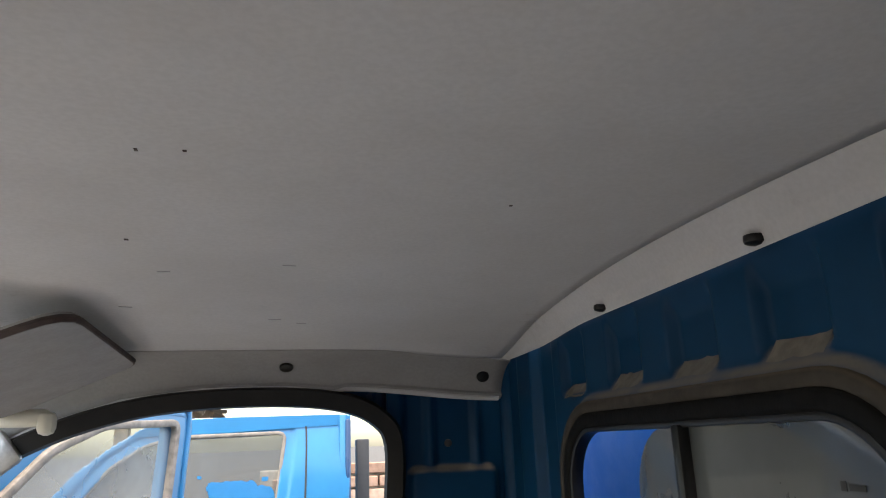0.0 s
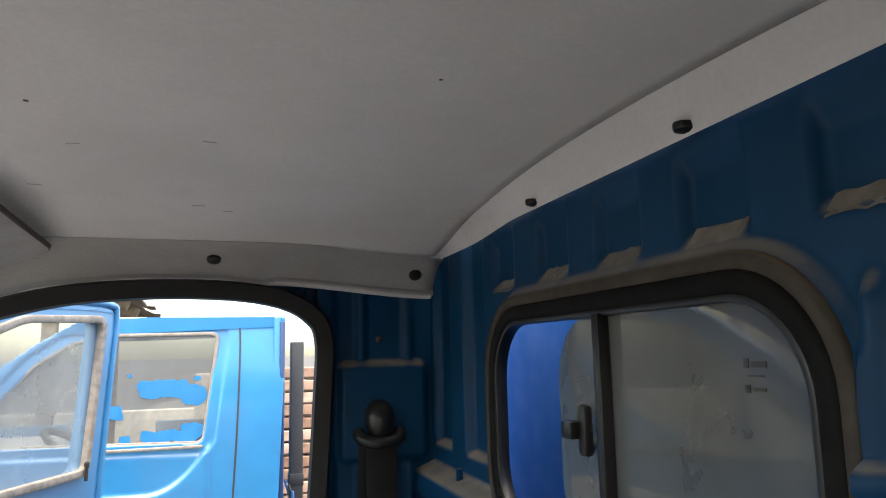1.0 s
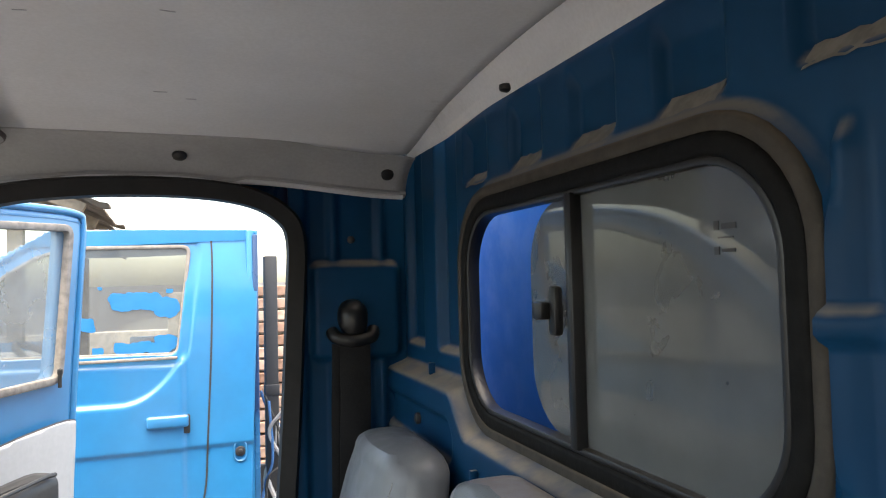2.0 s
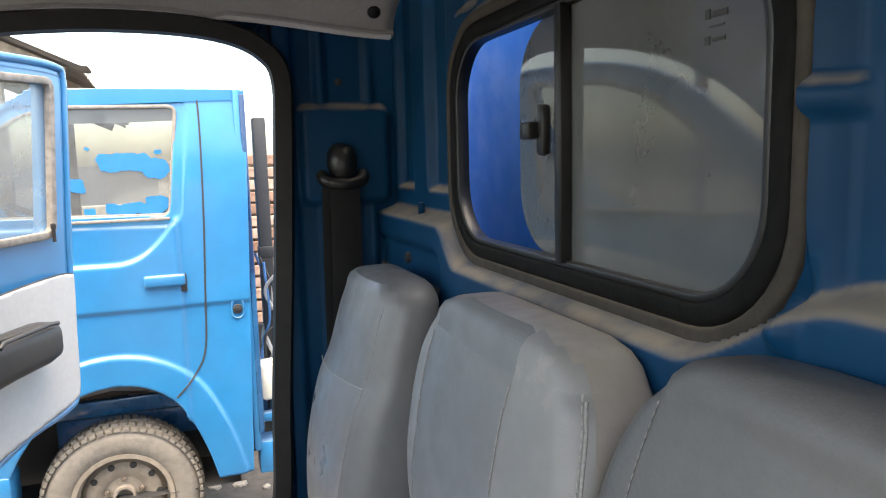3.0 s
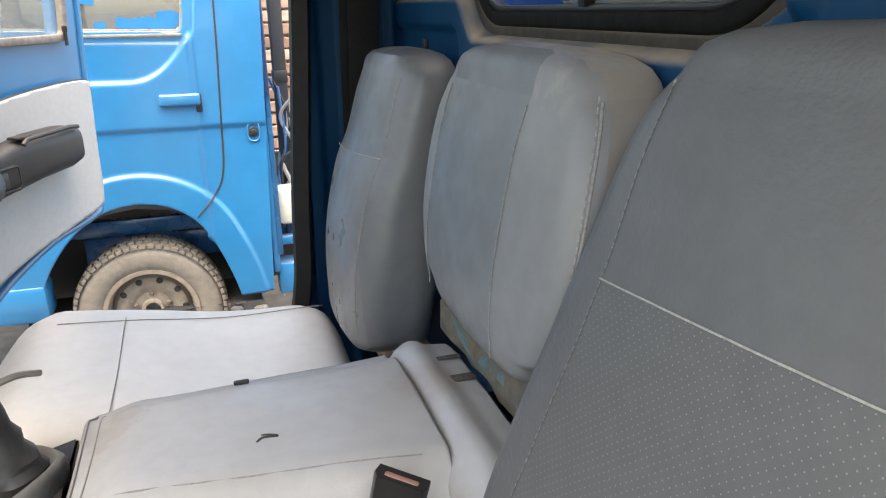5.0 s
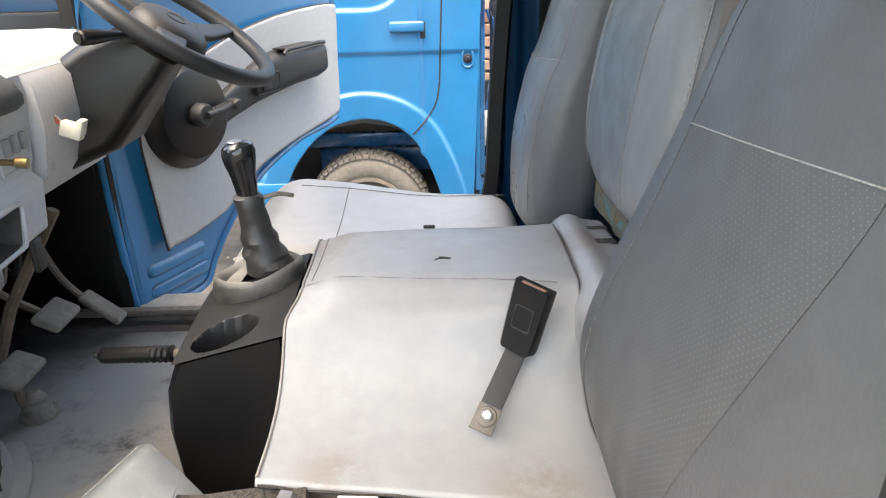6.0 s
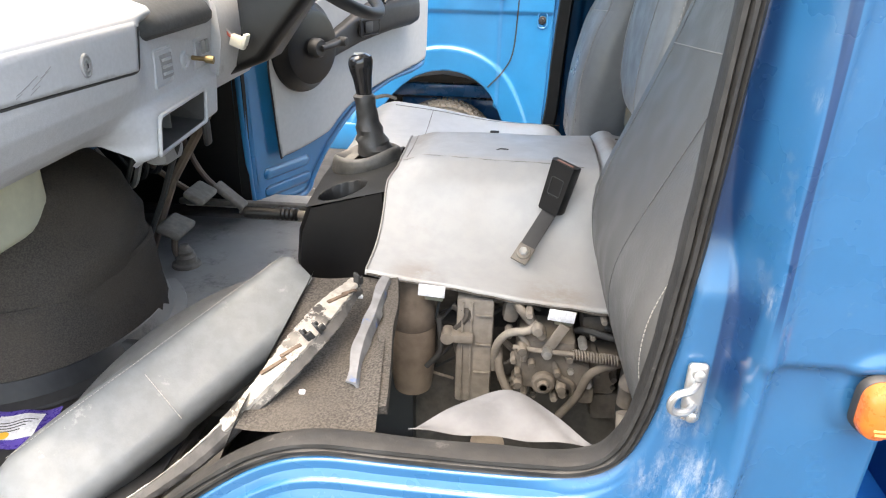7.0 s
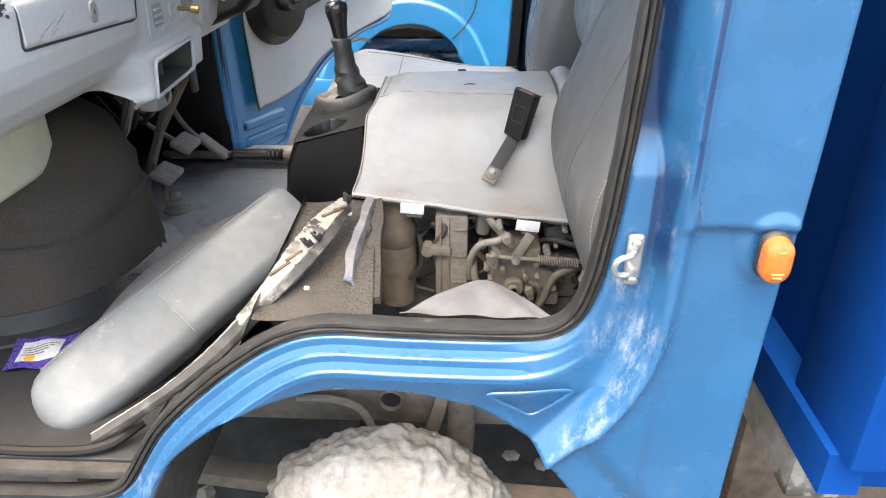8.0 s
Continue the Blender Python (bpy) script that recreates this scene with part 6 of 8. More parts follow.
part("webbing", sweep([(0.379, 1.462, 1.372), (0.379, 1.464, 1.25), (0.376, 1.468, 1.10), (0.374, 1.472, 0.90)], rrect(0.062, 0.0025, 0.001, 2), up=(0, 1, 0)), "webbing", belt)
part("webbing_edge", sweep([(0.345, 1.478, 1.36), (0.342, 1.482, 1.20), (0.340, 1.482, 0.90)], rrect(0.020, 0.0025, 0.001, 2), up=(0, 1, 0)), "webbing", belt)
for y in (1.113, 1.337):
    part("wall_bolt", fastener((0.4680, y, 1.226), (-1, 0, 0), 0.011), "charcoal", cab)
for y, z in ((1.30, 1.322), (1.02, 1.20)):
    part("wall_clip", box((0.486 if z > 1.3 else 0.452, y, z), (0.012, 0.008, 0.022), 0.002), "blue_in", cab)

# ---- sun visor ----
visor = thing("sun_visor", (-0.30, 1.08, 1.70), "pale grey sun visor folded up with a dark edge", "sun visor")
va = [Vector((-0.225, 1.008, 1.755)), Vector((-0.209, 1.360, 1.731)), Vector((-0.419, 1.400, 1.648)), Vector((-0.470, 1.020, 1.660))]
vn = (va[1] - va[0]).cross(va[3] - va[0]).normalized()
if vn.z > 0:
    vn = -vn
out = []
for k in range(4):
    p, q, r = va[k - 1], va[k], va[(k + 1) % 4]
    rad = 0.055 if k == 0 else 0.02
    p0, p2 = q + (p - q).normalized() * rad, q + (r - q).normalized() * rad
    out += [(p0 * (1 - t) + q * t) * (1 - t) + (q * (1 - t) + p2 * t) * t for t in (0, 0.25, 0.5, 0.75, 1)]
part("visor_board", loft([[p - vn * 0.008 for p in out], [p + vn * 0.008 for p in out]]), "liner_trim", visor)
part("visor_edge", tube([p + vn * 0.002 for p in out], 0.006, 6, True), "edge_brown", visor, "dark brown bound edge")
part("visor_clip", box((-0.395, 1.405, 1.640), (0.10, 0.03, 0.030), 0.012, 3).join(box((-0.35, 1.40, 1.630), (0.03, 0.03, 0.04), 0.012)), "white_plastic", visor)
part("pillar_trim", box((-0.47, 1.46, 1.56), (0.13, 0.02, 0.07), 0.01, 2, Matrix.Rotation(radians(-38), 3, "Y")), "steel", cab)

# ---- dashboard details ----
def face_x_dash(z):
    return np.interp(z, [0.865, 0.880, 0.905, 0.935, 0.975, 1.005, 1.075, 1.090, 1.102, 1.112], [-0.70, -0.640, -0.600, -0.572, -0.551, -0.545, -0.545, -0.550, -0.565, -0.60])


def stack_x(y, z):
    """The centre stack's face, turned a little from the seats, with its lower frame standing proud."""
    x = -0.564 - 0.07 * (y - 0.585) - 0.010 * step(0.99, 1.05, z) - 0.03 * step(1.045, 1.08, z)
    return x + 0.016 * step(0.936, 0.922, z) - 0.05 * step(0.848, 0.822, z)


def shear(z):
    return 0.28 * (z - 0.95)


def dash_point(u, v):
    """The passenger's side of the fascia: u from the door to the centre stack, v from top to bottom."""
    low = 0.872 - 0.048 * step(0.90, 1.0, u)
    z = 1.112 - v * (1.112 - low)
    y = 0.015 + u * (0.572 + shear(z) - 0.015)
    x = face_x_dash(z)
    x = x + (stack_x(y, z) - x) * step(0.87, 1.0, u) * step(1.10, 1.05, z)
    x = x + 0.03 * step(0.80, 0.98, u) * step(0.94, 0.89, z) * (1 - step(0.87, 1.0, u))
    return x, y, z


part("fascia", sheet(lambda u, v: dash_point(u, v), None, 0, 1, 0, 1, 0.012), "dash", dash, "pale grey fascia with a glovebox", angle=60)


def lid_line(y):
    return 1.003 + 0.05 * (0.515 - y)


groove = [(0.166, 1.082), (0.162, 1.05), (0.158, lid_line(0.158) + 0.006), (0.166, lid_line(0.166))] + [(y, lid_line(y)) for y in np.linspace(0.20, 0.48, 12)] + [(0.505, lid_line(0.505)), (0.519, 1.008), (0.525, 1.022), (0.532, 1.05), (0.538, 1.076)]
part("glovebox_gap", tube([(float(face_x_dash(z)) + 0.0003, y, z) for y, z in [(p.x, p.y) for p in curve([Vector((a, b, 0)) for a, b in groove], 4)]], 0.0021, 6), "ink_shade", dash)
gl = sheet(lambda u, v: (np.interp(v, [1.0, 1.075, 1.085], [-0.5425, -0.5425, -0.546]), u, v), lambda u, v: np.minimum(np.minimum(u - 0.164, 0.514 + 0.22 * (v - 1.0) - u), np.minimum(v - lid_line(u) - 0.003, 1.086 - v)), 0.155, 0.54, 0.995, 1.09, 0.006)
glove = part("glovebox_lid", gl, "dash", dash, "pale grey glovebox lid with scratches")
solid(glove, 0.003, -1.0)
lockm = axes((-0.5415, 0.362, 1.042), (0, 1, 0), (0, 0, 1))
part("lock_rim", lathe([(0.0125, 0.001), (0.0135, 0.0040), (0.0155, 0.0035), (0.0165, 0.0), (0.0125, -0.003)], lockm @ Matrix.Diagonal((0.8, 1.1, 1, 1)), 28), "charcoal_dash", glove)
part("lock_barrel", lathe([(0.0005, 0.0035), (0.0035, 0.0035), (0.0040, 0.0015), (0.0065, 0.0015), (0.0075, 0.0040), (0.0105, 0.0035), (0.0115, 0.0), (0.0005, -0.003)], lockm @ Matrix.Diagonal((0.85, 1.0, 1, 1)), 24), "charcoal_dash", glove)
part("lock_slot", box((-0.5372, 0.362, 1.042), (0.0008, 0.0022, 0.0065), 0), "ink_shade", glove)
for k, (y0, z0, ln_) in enumerate(((0.215, 1.036, 0.030), (0.232, 1.042, 0.040), (0.250, 1.040, 0.034), (0.265, 1.047, 0.022), (0.240, 1.031, 0.024), (0.275, 1.052, 0.016), (0.205, 1.030, 0.014))):
    part("scratch", box((-0.5423, y0, z0), (0.0006, ln_, 0.0009), 0, turn=Matrix.Rotation(radians(16 + 3 * (k % 3)), 3, "X")), "charcoal_dash", glove)


def chip(cy, cz, r, seed):
    rr = random.Random(seed)
    pts = []
    for k in range(13):
        a, q = 2 * math.pi * k / 13, r * rr.uniform(0.4, 1.2)
        y, z = cy + q * math.cos(a), cz + 0.7 * q * math.sin(a)
        pts.append((float(face_x_dash(np.array(z))) + 0.0012, y, z))
    return Shape().add(pts, [tuple(range(13))])


for k, (cy, cz, r) in enumerate(((0.140, 1.084, 0.010), (0.128, 1.078, 0.008), (0.143, 1.070, 0.006), (0.120, 1.088, 0.007), (0.112, 1.074, 0.005), (0.146, 1.092, 0.005))):
    part("paint_chip", chip(cy, cz, r, 40 + k), "charcoal", dash, smooth=False)

# centre stack
CUB = (0.700, 0.878, 0.122, 0.031)
part("centre_fascia", sheet(lambda u, v: (stack_x(u + shear(v), v), u + shear(v), v), lambda u, v: np.minimum(sd_rrect(u, v, *CUB, 0.010), -sd_rrect(u, v, 0.738, 0.946, 0.170, 0.128, 0.018)), 0.56, 0.92, 0.81, 1.085, 0.005), "dash", dash, "pale grey centre stack with switches and a cubby", angle=60)
part("stack_cheek", sheet(lambda u, v: (stack_x(0.905, v) - 0.14 * u, 0.905 + shear(v) + 0.006 * np.sin(u * 1.5), v), None, 0, 1, 0.818, 1.075, 0.02), "dash", dash)
ya, yb, za, zb = CUB[0] - CUB[2], CUB[0] + CUB[2], CUB[1] - CUB[3], CUB[1] + CUB[3]
cub = Shape()
fx = [(float(stack_x(np.array(y + shear(z)), np.array(z))) - 0.001, y + shear(z), z) for y, z in ((ya, za), (yb, za), (yb, zb), (ya, zb))]
cub.add(fx + [(-0.68, ya - 0.01, za + 0.004), (-0.69, yb, za + 0.004), (-0.69, yb, zb), (-0.68, ya - 0.01, zb)], [(4, 5, 6, 7), (0, 1, 5, 4), (3, 2, 6, 7), (0, 3, 7, 4), (1, 2, 6, 5)])
part("cubby", cub, "vinyl_dark", dash, "dark grey cubby hole", smooth=False)
part("cubby_divider", box((-0.635, 0.705, 0.880), (0.08, 0.004, 0.056), 0.001), "vinyl_mid", dash)
part("cubby_plate", box((-0.676, 0.650, 0.876), (0.004, 0.05, 0.036), 0.002), "charcoal", dash)
part("cubby_rim", sweep([(float(stack_x(np.array(CUB[0] + a + shear(CUB[1] + b)), np.array(CUB[1] + b))) + 0.002, CUB[0] + a + shear(CUB[1] + b), CUB[1] + b) for a, b in rrect(2 * CUB[2] + 0.008, 2 * CUB[3] + 0.008, 0.012, 4)], disc(0.0045, 6), True), "dash", dash)


def on_stack(y, z, out=0.0):
    return (float(stack_x(np.array(y), np.array(z))) + out, y, z)


def bezel(y, z, w, h):
    ring_ = [on_stack(y + a + 0.28 * b, z + b, 0.001) for a, b in rrect(w, h, 0.008, 3)]
    part("switch_bezel", sweep(ring_, disc(0.0032, 6), True), "dash", dash)


bezel(0.656, 0.986, 0.082, 0.066)
part("switch_well", box(on_stack(0.670, 0.986, 0.0), (0.004, 0.050, 0.046), 0.002), "charcoal_dash", dash)
bezel(0.868, 0.980, 0.094, 0.060)
for k in range(3):
    part("switch_bar", box(on_stack(0.668, 0.973 + 0.013 * k, 0.003), (0.006, 0.034, 0.005), 0.001), "dash", dash)
    part("switch_key", box(on_stack(0.842 + 0.026 * k, 0.990, 0.003), (0.008, 0.014, 0.028), 0.002), "charcoal_dash", dash)
part("knob_ring", lathe([(0.012, 0.001), (0.014, 0.006), (0.018, 0.005), (0.020, 0.0), (0.012, -0.005)], axes(on_stack(0.761, 0.980), (0, 1, 0), (0, 0, 1)), 20), "dash", dash)
p0 = Vector(on_stack(0.806, 0.978))
part("choke_knob", tube([p0, p0 + Vector((0.026, 0.002, -0.002)), p0 + Vector((0.030, 0.002, -0.002)), p0 + Vector((0.046, 0.004, -0.004))], lambda t: 0.005 if t < 0.6 else 0.0085, 10), "brass", dash)
part("screw_hole", fastener(on_stack(0.785, 1.035), (1, 0, 0.2), 0.006), "charcoal", dash)
part("under_bracket", box((-0.605, 0.890, 0.792), (0.012, 0.030, 0.060), 0.010, 3), "charcoal", dash)
part("duct", box((-0.68, 0.82, 0.79), (0.06, 0.10, 0.10), 0.02), "charcoal_dash", dash)
part("heater_box", box((-0.90, 0.66, 0.86), (0.20, 0.36, 0.08), 0.03), "ink_shade", dash)
part("support_rod", tube([(-0.62, 0.80, 0.83), (-0.72, 0.86, 0.64), (-0.82, 0.92, 0.47)], 0.007, 8), "ink_shade", dash)
# instrument lip and hood with an empty silver bowl
lip = loft([[Vector((x - e, y, z - 0.3 * e)) for x, z in ((-0.592, 1.040), (-0.566, 1.042), (-0.553, 1.052), (-0.551, 1.066), (-0.562, 1.084), (-0.590, 1.106), (-0.640, 1.121), (-0.70, 1.126), (-0.70, 1.08))] for y, e in ((0.596, 0.040), (0.604, 0.020), (0.622, 0.006), (0.650, 0.0), (0.855, 0.0), (0.880, 0.004), (0.892, 0.014), (0.897, 0.030))])
part("instrument_lip", lip, "soft_lip", dash, "dark grey soft instrument lip")
arc = [radians(a) for a in range(0, 181, 9)]
hood = loft([[Vector((x + 0.02 * math.sin(a), 0.797 + r * math.cos(a), 1.108 + 0.95 * r * math.sin(a))) for a in arc] for x, r in ((-1.0, 0.158), (-0.68, 0.152), (-0.665, 0.146), (-0.672, 0.134), (-1.0, 0.128))], caps=False)
part("instrument_hood", hood, "charcoal", dash)
part("hood_wall", lathe([(0.0005, 0.0), (0.16, 0.0), (0.16, -0.01), (0.0005, -0.01)], axes((-0.93, 0.797, 1.12), (0, 1, 0), (0, 0, 1)), 32), "ink_shade", dash)
part("instrument_bowl", lathe([(0.128, 0.150), (0.122, 0.10), (0.108, 0.05), (0.080, 0.018), (0.045, 0.004), (0.0005, 0.0)], axes((-0.90, 0.787, 1.135), (0, 1, 0), (0, 0, 1)), 40, caps=False), "bowl", dash, "bare silver instrument bowl")
# black disc painted in for the dark of a small hole
part("bowl_hole", fastener((-0.845, 0.865, 1.075), (1, -0.4, 0.4), 0.008), "ink_shade", dash)
part("driver_fascia", loft([[Vector((x, y, z)) for x, z in ((-0.62, 0.87), (-0.575, 0.92), (-0.56, 1.0), (-0.565, 1.07), (-0.60, 1.108), (-1.0, 1.128), (-1.0, 0.90))] for y in (0.925, 0.945, 1.22, 1.235)]), "dash", dash)

# ---- steering wheel and column ----
wheel_c = Vector((-0.402, 1.165, 1.148))
wn_ = Vector((0.574, 0.0, 0.819))
wm = axes(wheel_c, (wn_.z, 0, -wn_.x), (0, 1, 0))
if (wm.to_3x3() @ Vector((0, 0, 1))).dot(wn_) < 0:
    wm = wm @ Matrix.Rotation(math.pi, 4, "X")
steer = thing("steering_column", tuple(wheel_c), "bulky black plastic steering column with its thin-rimmed wheel", "steering column")
part("rim", tube([wm @ Vector((0.19 * math.cos(a), 0.19 * math.sin(a), 0)) for a in [2 * math.pi * k / 64 for k in range(64)]], 0.0155, 12, True), "charcoal", steer)
part("hub", lathe([(0.070, -0.05), (0.074, -0.03), (0.070, -0.012), (0.055, 0.0), (0.030, 0.004), (0.0005, 0.004)], wm, 32), "charcoal", steer)
part("hub_badge", lathe([(0.020, 0.003), (0.020, 0.0055), (0.016, 0.0055), (0.016, 0.003)], wm, 24), "charcoal", steer)
for a in (radians(70), radians(-70), radians(180)):
    d = Vector((math.cos(a), math.sin(a), 0))
    part("spoke", sweep([wm @ (d * 0.045 + Vector((0, 0, -0.018))), wm @ (d * 0.11 + Vector((0, 0, -0.016))), wm @ (d * 0.185)], lambda t: rrect(0.062 - 0.030 * t, 0.020 - 0.004 * t, 0.007, 3), up=tuple(wn_)), "charcoal", steer)
cp = [wheel_c - wn_ * d for d in (0.055, 0.12, 0.24)]
shr = []
xd = Vector((wn_.z, 0, -wn_.x))
for p, w, h, o in ((cp[0], 0.11, 0.120, -0.010), (cp[1], 0.135, 0.155, -0.032), (cp[2], 0.165, 0.200, -0.060)):
    shr.append([p + Vector((0, -0.035 + a, 0)) + xd * (b + o) for a, b in rrect(w, h, 0.030, 5)])
shr.append([Vector((-0.632 - 0.25 * b, 1.100 + a, 0.978 - b)) for a, b in rrect(0.17, 0.215, 0.03, 5)])
shroud = part("column_shroud", loft(shr), "shroud", steer, "scuffed black column shroud")
gp = [p + Vector((0, -0.02 - w / 2 - 0.018 * k, 0)) for k, (p, w) in enumerate(((cp[1], 0.15), (cp[2], 0.185)))]
gp = [p - xd * 0.045 for p in gp]
part("shroud_joint", tube([gp[0] + Vector((0, 0.010, 0)), (gp[0] + gp[1]) / 2 + Vector((0, 0.008, 0)), gp[1] + Vector((0, 0.014, 0))], 0.004, 5), "ink_shade", shroud)
sp0 = Vector((-0.438, 1.035, 1.136))
part("stalk", tube(curve([sp0 + Vector((0.01, 0.04, 0)), sp0, sp0 + Vector((-0.020, -0.035, 0.002)), sp0 + Vector((-0.040, -0.068, 0.003)), sp0 + Vector((-0.050, -0.086, 0.003))], 6), lambda t: 0.006 + 0.007 * min(1, max(0, (t - 0.35) * 3)) * (1 if t < 0.95 else 0.6), 10), "black", steer)
# black box in place of the slot's inner shade
part("stalk_slot", box(tuple(sp0 + Vector((0.004, 0.004, 0))), (0.030, 0.020, 0.034), 0.008), "ink_shade", steer)
plug = thing("wiring_plug", (-0.535, 0.965, 0.99), "loose white wiring plug hanging from the column", "plug")
part("plug_body", box((-0.533, 0.958, 0.990), (0.036, 0.020, 0.026), 0.003, turn=Matrix.Rotation(radians(20), 3, "Y")), "white_plastic", plug)
part("plug_lip", box((-0.514, 0.952, 0.995), (0.010, 0.024, 0.028), 0.002, turn=Matrix.Rotation(radians(20), 3, "Y")), "white_plastic", plug)
for k in range(3):
    part("wire", tube(curve([(-0.548, 0.960, 0.996 + 0.004 * k), (-0.566, 0.968, 1.010 + 0.005 * k), (-0.590, 1.01, 1.030)], 5), 0.0018, 5), ("red_wire", "red_wire", "cable")[k], plug)

# ---- footwell ----
def pedal(at, size, turn_deg, name_label, arm_to):
    p = thing("foot_pedal", (at[0], at[1], at[2]), name_label, "pedal", "pedals in the footwell")
    rot = Matrix.Rotation(radians(turn_deg), 3, "Y")
    part("pad", box(at, size, 0.010, 3, rot), "pedal_rubber", p)
    part("arm", tube(curve([Vector(at) + rot @ Vector((0, 0, -0.012)), (Vector(at) + Vector(arm_to)) / 2 + Vector((-0.02, 0, -0.02)), Vector(arm_to)], 6), 0.009, 8), "rust", p)


pedal((-0.785, 1.190, 0.520), (0.065, 0.110, 0.022), 28, "dusty rubber brake pedal on a steel arm", (-0.98, 1.15, 0.72))
pedal((-0.765, 1.355, 0.452), (0.115, 0.055, 0.018), 40, "long dusty accelerator pedal", (-0.93, 1.42, 0.62))
pedal((-0.770, 0.990, 0.500), (0.068, 0.110, 0.022), 22, "dusty rubber clutch pedal on a booted rod", (-0.772, 1.025, 0.372))
shaft = thing("steering_shaft", (-0.86, 1.10, 0.45), "thin steering shaft running down to the floor", "shaft")
part("shaft", tube([(-0.68, 1.10, 0.80), (-0.80, 1.07, 0.60), (-0.88, 1.05, 0.40)], 0.012, 8), "rust", shaft)
part("floor_boot", lathe([(0.040, 0.0), (0.038, 0.008), (0.030, 0.012), (0.027, 0.020), (0.029, 0.028), (0.022, 0.036), (0.023, 0.044), (0.016, 0.050), (0.011, 0.062)], Matrix.Translation((-0.772, 1.022, 0.370)), 18), "pedal_rubber", shaft, "dust-caked rubber floor boot")
loomt = thing("wiring_loom", (-0.80, 0.95, 0.7), "dark wiring loom hanging under the dashboard", "cables", kind="stuff")
for k in range(6):
    y0 = 0.80 + 0.06 * k
    part("loom_strand", tube(curve([(-0.72, y0, 0.84), (-0.78, y0 + 0.03, 0.70 + 0.02 * (k % 3)), (-0.86, y0 + 0.10, 0.62), (-0.96, y0 + 0.14, 0.70)], 6), 0.006 + 0.002 * (k % 2), 6), ("ink_shade", "cable", "ink_shade", "charcoal", "grey_tube", "ink_shade")[k], loomt)
hb = thing("handbrake_lever", (-0.34, 0.85, 0.40), "handbrake lever with a ribbed black grip beside the gear console", "handbrake")
part("grip", tube([(-0.522 + 0.0055 * k, 0.856 - 0.0004 * k, 0.610 + 0.0002 * k) for k in range(26)], lambda t: (0.0150 + 0.0012 * math.sin(t * 80)) * (0.72 if t < 0.03 or t > 0.98 else 1.0), 14), "black", hb)
part("button", tube([(-0.532, 0.857, 0.610), (-0.520, 0.856, 0.610)], 0.006, 10), "charcoal", hb)
part("lever", tube([(-0.390, 0.846, 0.615), (-0.35, 0.845, 0.612), (-0.30, 0.845, 0.590)], 0.0105, 10), "dirt_metal", hb)
part("pivot", box((-0.31, 0.845, 0.480), (0.05, 0.03, 0.24), 0.008), "rust", hb)
part("sill_ridge", box((-0.66, 1.44, 0.392), (0.64, 0.03, 0.022), 0.010), "dirt_pale", cab)
part("far_sill", box((-0.62, 1.52, 0.36), (0.72, 0.10, 0.05), 0.012), "concrete", cab, "dusty far sill")
wash = thing("washer_bottle", (-0.90, 0.45, 0.68), "milky yellowed plastic washer bottle under the dashboard", "bottle")
part("tank", box((-0.905, 0.43, 0.775), (0.23, 0.26, 0.17), 0.02, 3), "milky", wash)
part("tank_rib", box((-0.84, 0.555, 0.775), (0.02, 0.012, 0.15), 0.004), "milky", wash)

# mat edges: a raised lip along the near side and round the hump
part("mat_lip", tube(curve([(-1.10, 0.055, 0.372), (-0.80, 0.045, 0.374), (-0.62, 0.035, 0.378), (-0.52, 0.045, 0.385), (-0.47, 0.09, 0.40)], 6), 0.009, 8), "rubber", mat_thing)
hl = [Vector((-0.95 + 0.275 * math.cos(a), 0.66 + 0.315 * math.sin(a), 0.374)) for a in [radians(d) for d in range(-100, 60, 8)]]
part("mat_upturn", sweep(hl, [(-0.012, -0.002), (0.03, -0.002), (0.028, 0.004), (0.0, 0.010), (-0.010, 0.05), (-0.016, 0.05)], up=(0, 0, 1)), "mat", mat_thing)
wrap = thing("snack_wrapper", (-0.757, 0.318, 0.372), "crumpled purple snack wrapper lying on the mat", "wrapper")
wm_ = Matrix.Translation((-0.778, 0.310, 0.370)) @ Matrix.Rotation(radians(14), 4, "Z") @ Matrix.Diagonal((1.0, 1.05, 1.0, 1.0))


def wz(u, v):
    return 0.004 * np.sin(38 * u + 1) * np.cos(44 * v) + 0.0025 * np.sin(90 * u + 40 * v) + 0.009 + 0.10 * u * u + 0.03 * (v + 0.05)


part("film", sheet(lambda u, v: (u, v, wz(u, v)), None, -0.062, 0.062, -0.050, 0.050, 0.006).moved(wm_), "purple", wrap)
part("print_panel", sheet(lambda u, v: (u, v, wz(u, v) + 0.0012), None, -0.045, 0.035, -0.030, 0.036, 0.006).moved(wm_), "paper", wrap)
part("print_spot", sheet(lambda u, v: (u, v, wz(u, v) + 0.0024), lambda u, v: 0.010 - np.hypot(u + 0.02, v + 0.020), -0.034, -0.006, -0.032, -0.008, 0.002).moved(wm_), "yellow", wrap)
for k in range(4):
    part("print_bar", sheet(lambda u, v: (u, v, wz(u, v) + 0.0020), None, -0.038, 0.030 - 0.008 * k, 0.014 - 0.008 * k, 0.0165 - 0.008 * k, 0.004).moved(wm_), "ink_shade", wrap)

# ---- gear console and lever ----
con = thing("gear_console", (-0.25, 0.74, 0.45), "black plastic gear console with an oval cup recess", "console")
CUP = (-0.238, 0.690)


def con_top(x, y):
    z = 0.762 + 0.26 * (x + 0.14) + 0.10 * (np.minimum(y, 0.80) - 0.64)
    cupd = np.hypot((x - CUP[0] - 0.25 * (y - CUP[1])) / 0.046, (y - CUP[1]) / 0.037)
    return z - 0.060 * step(1.05, 0.82, cupd)


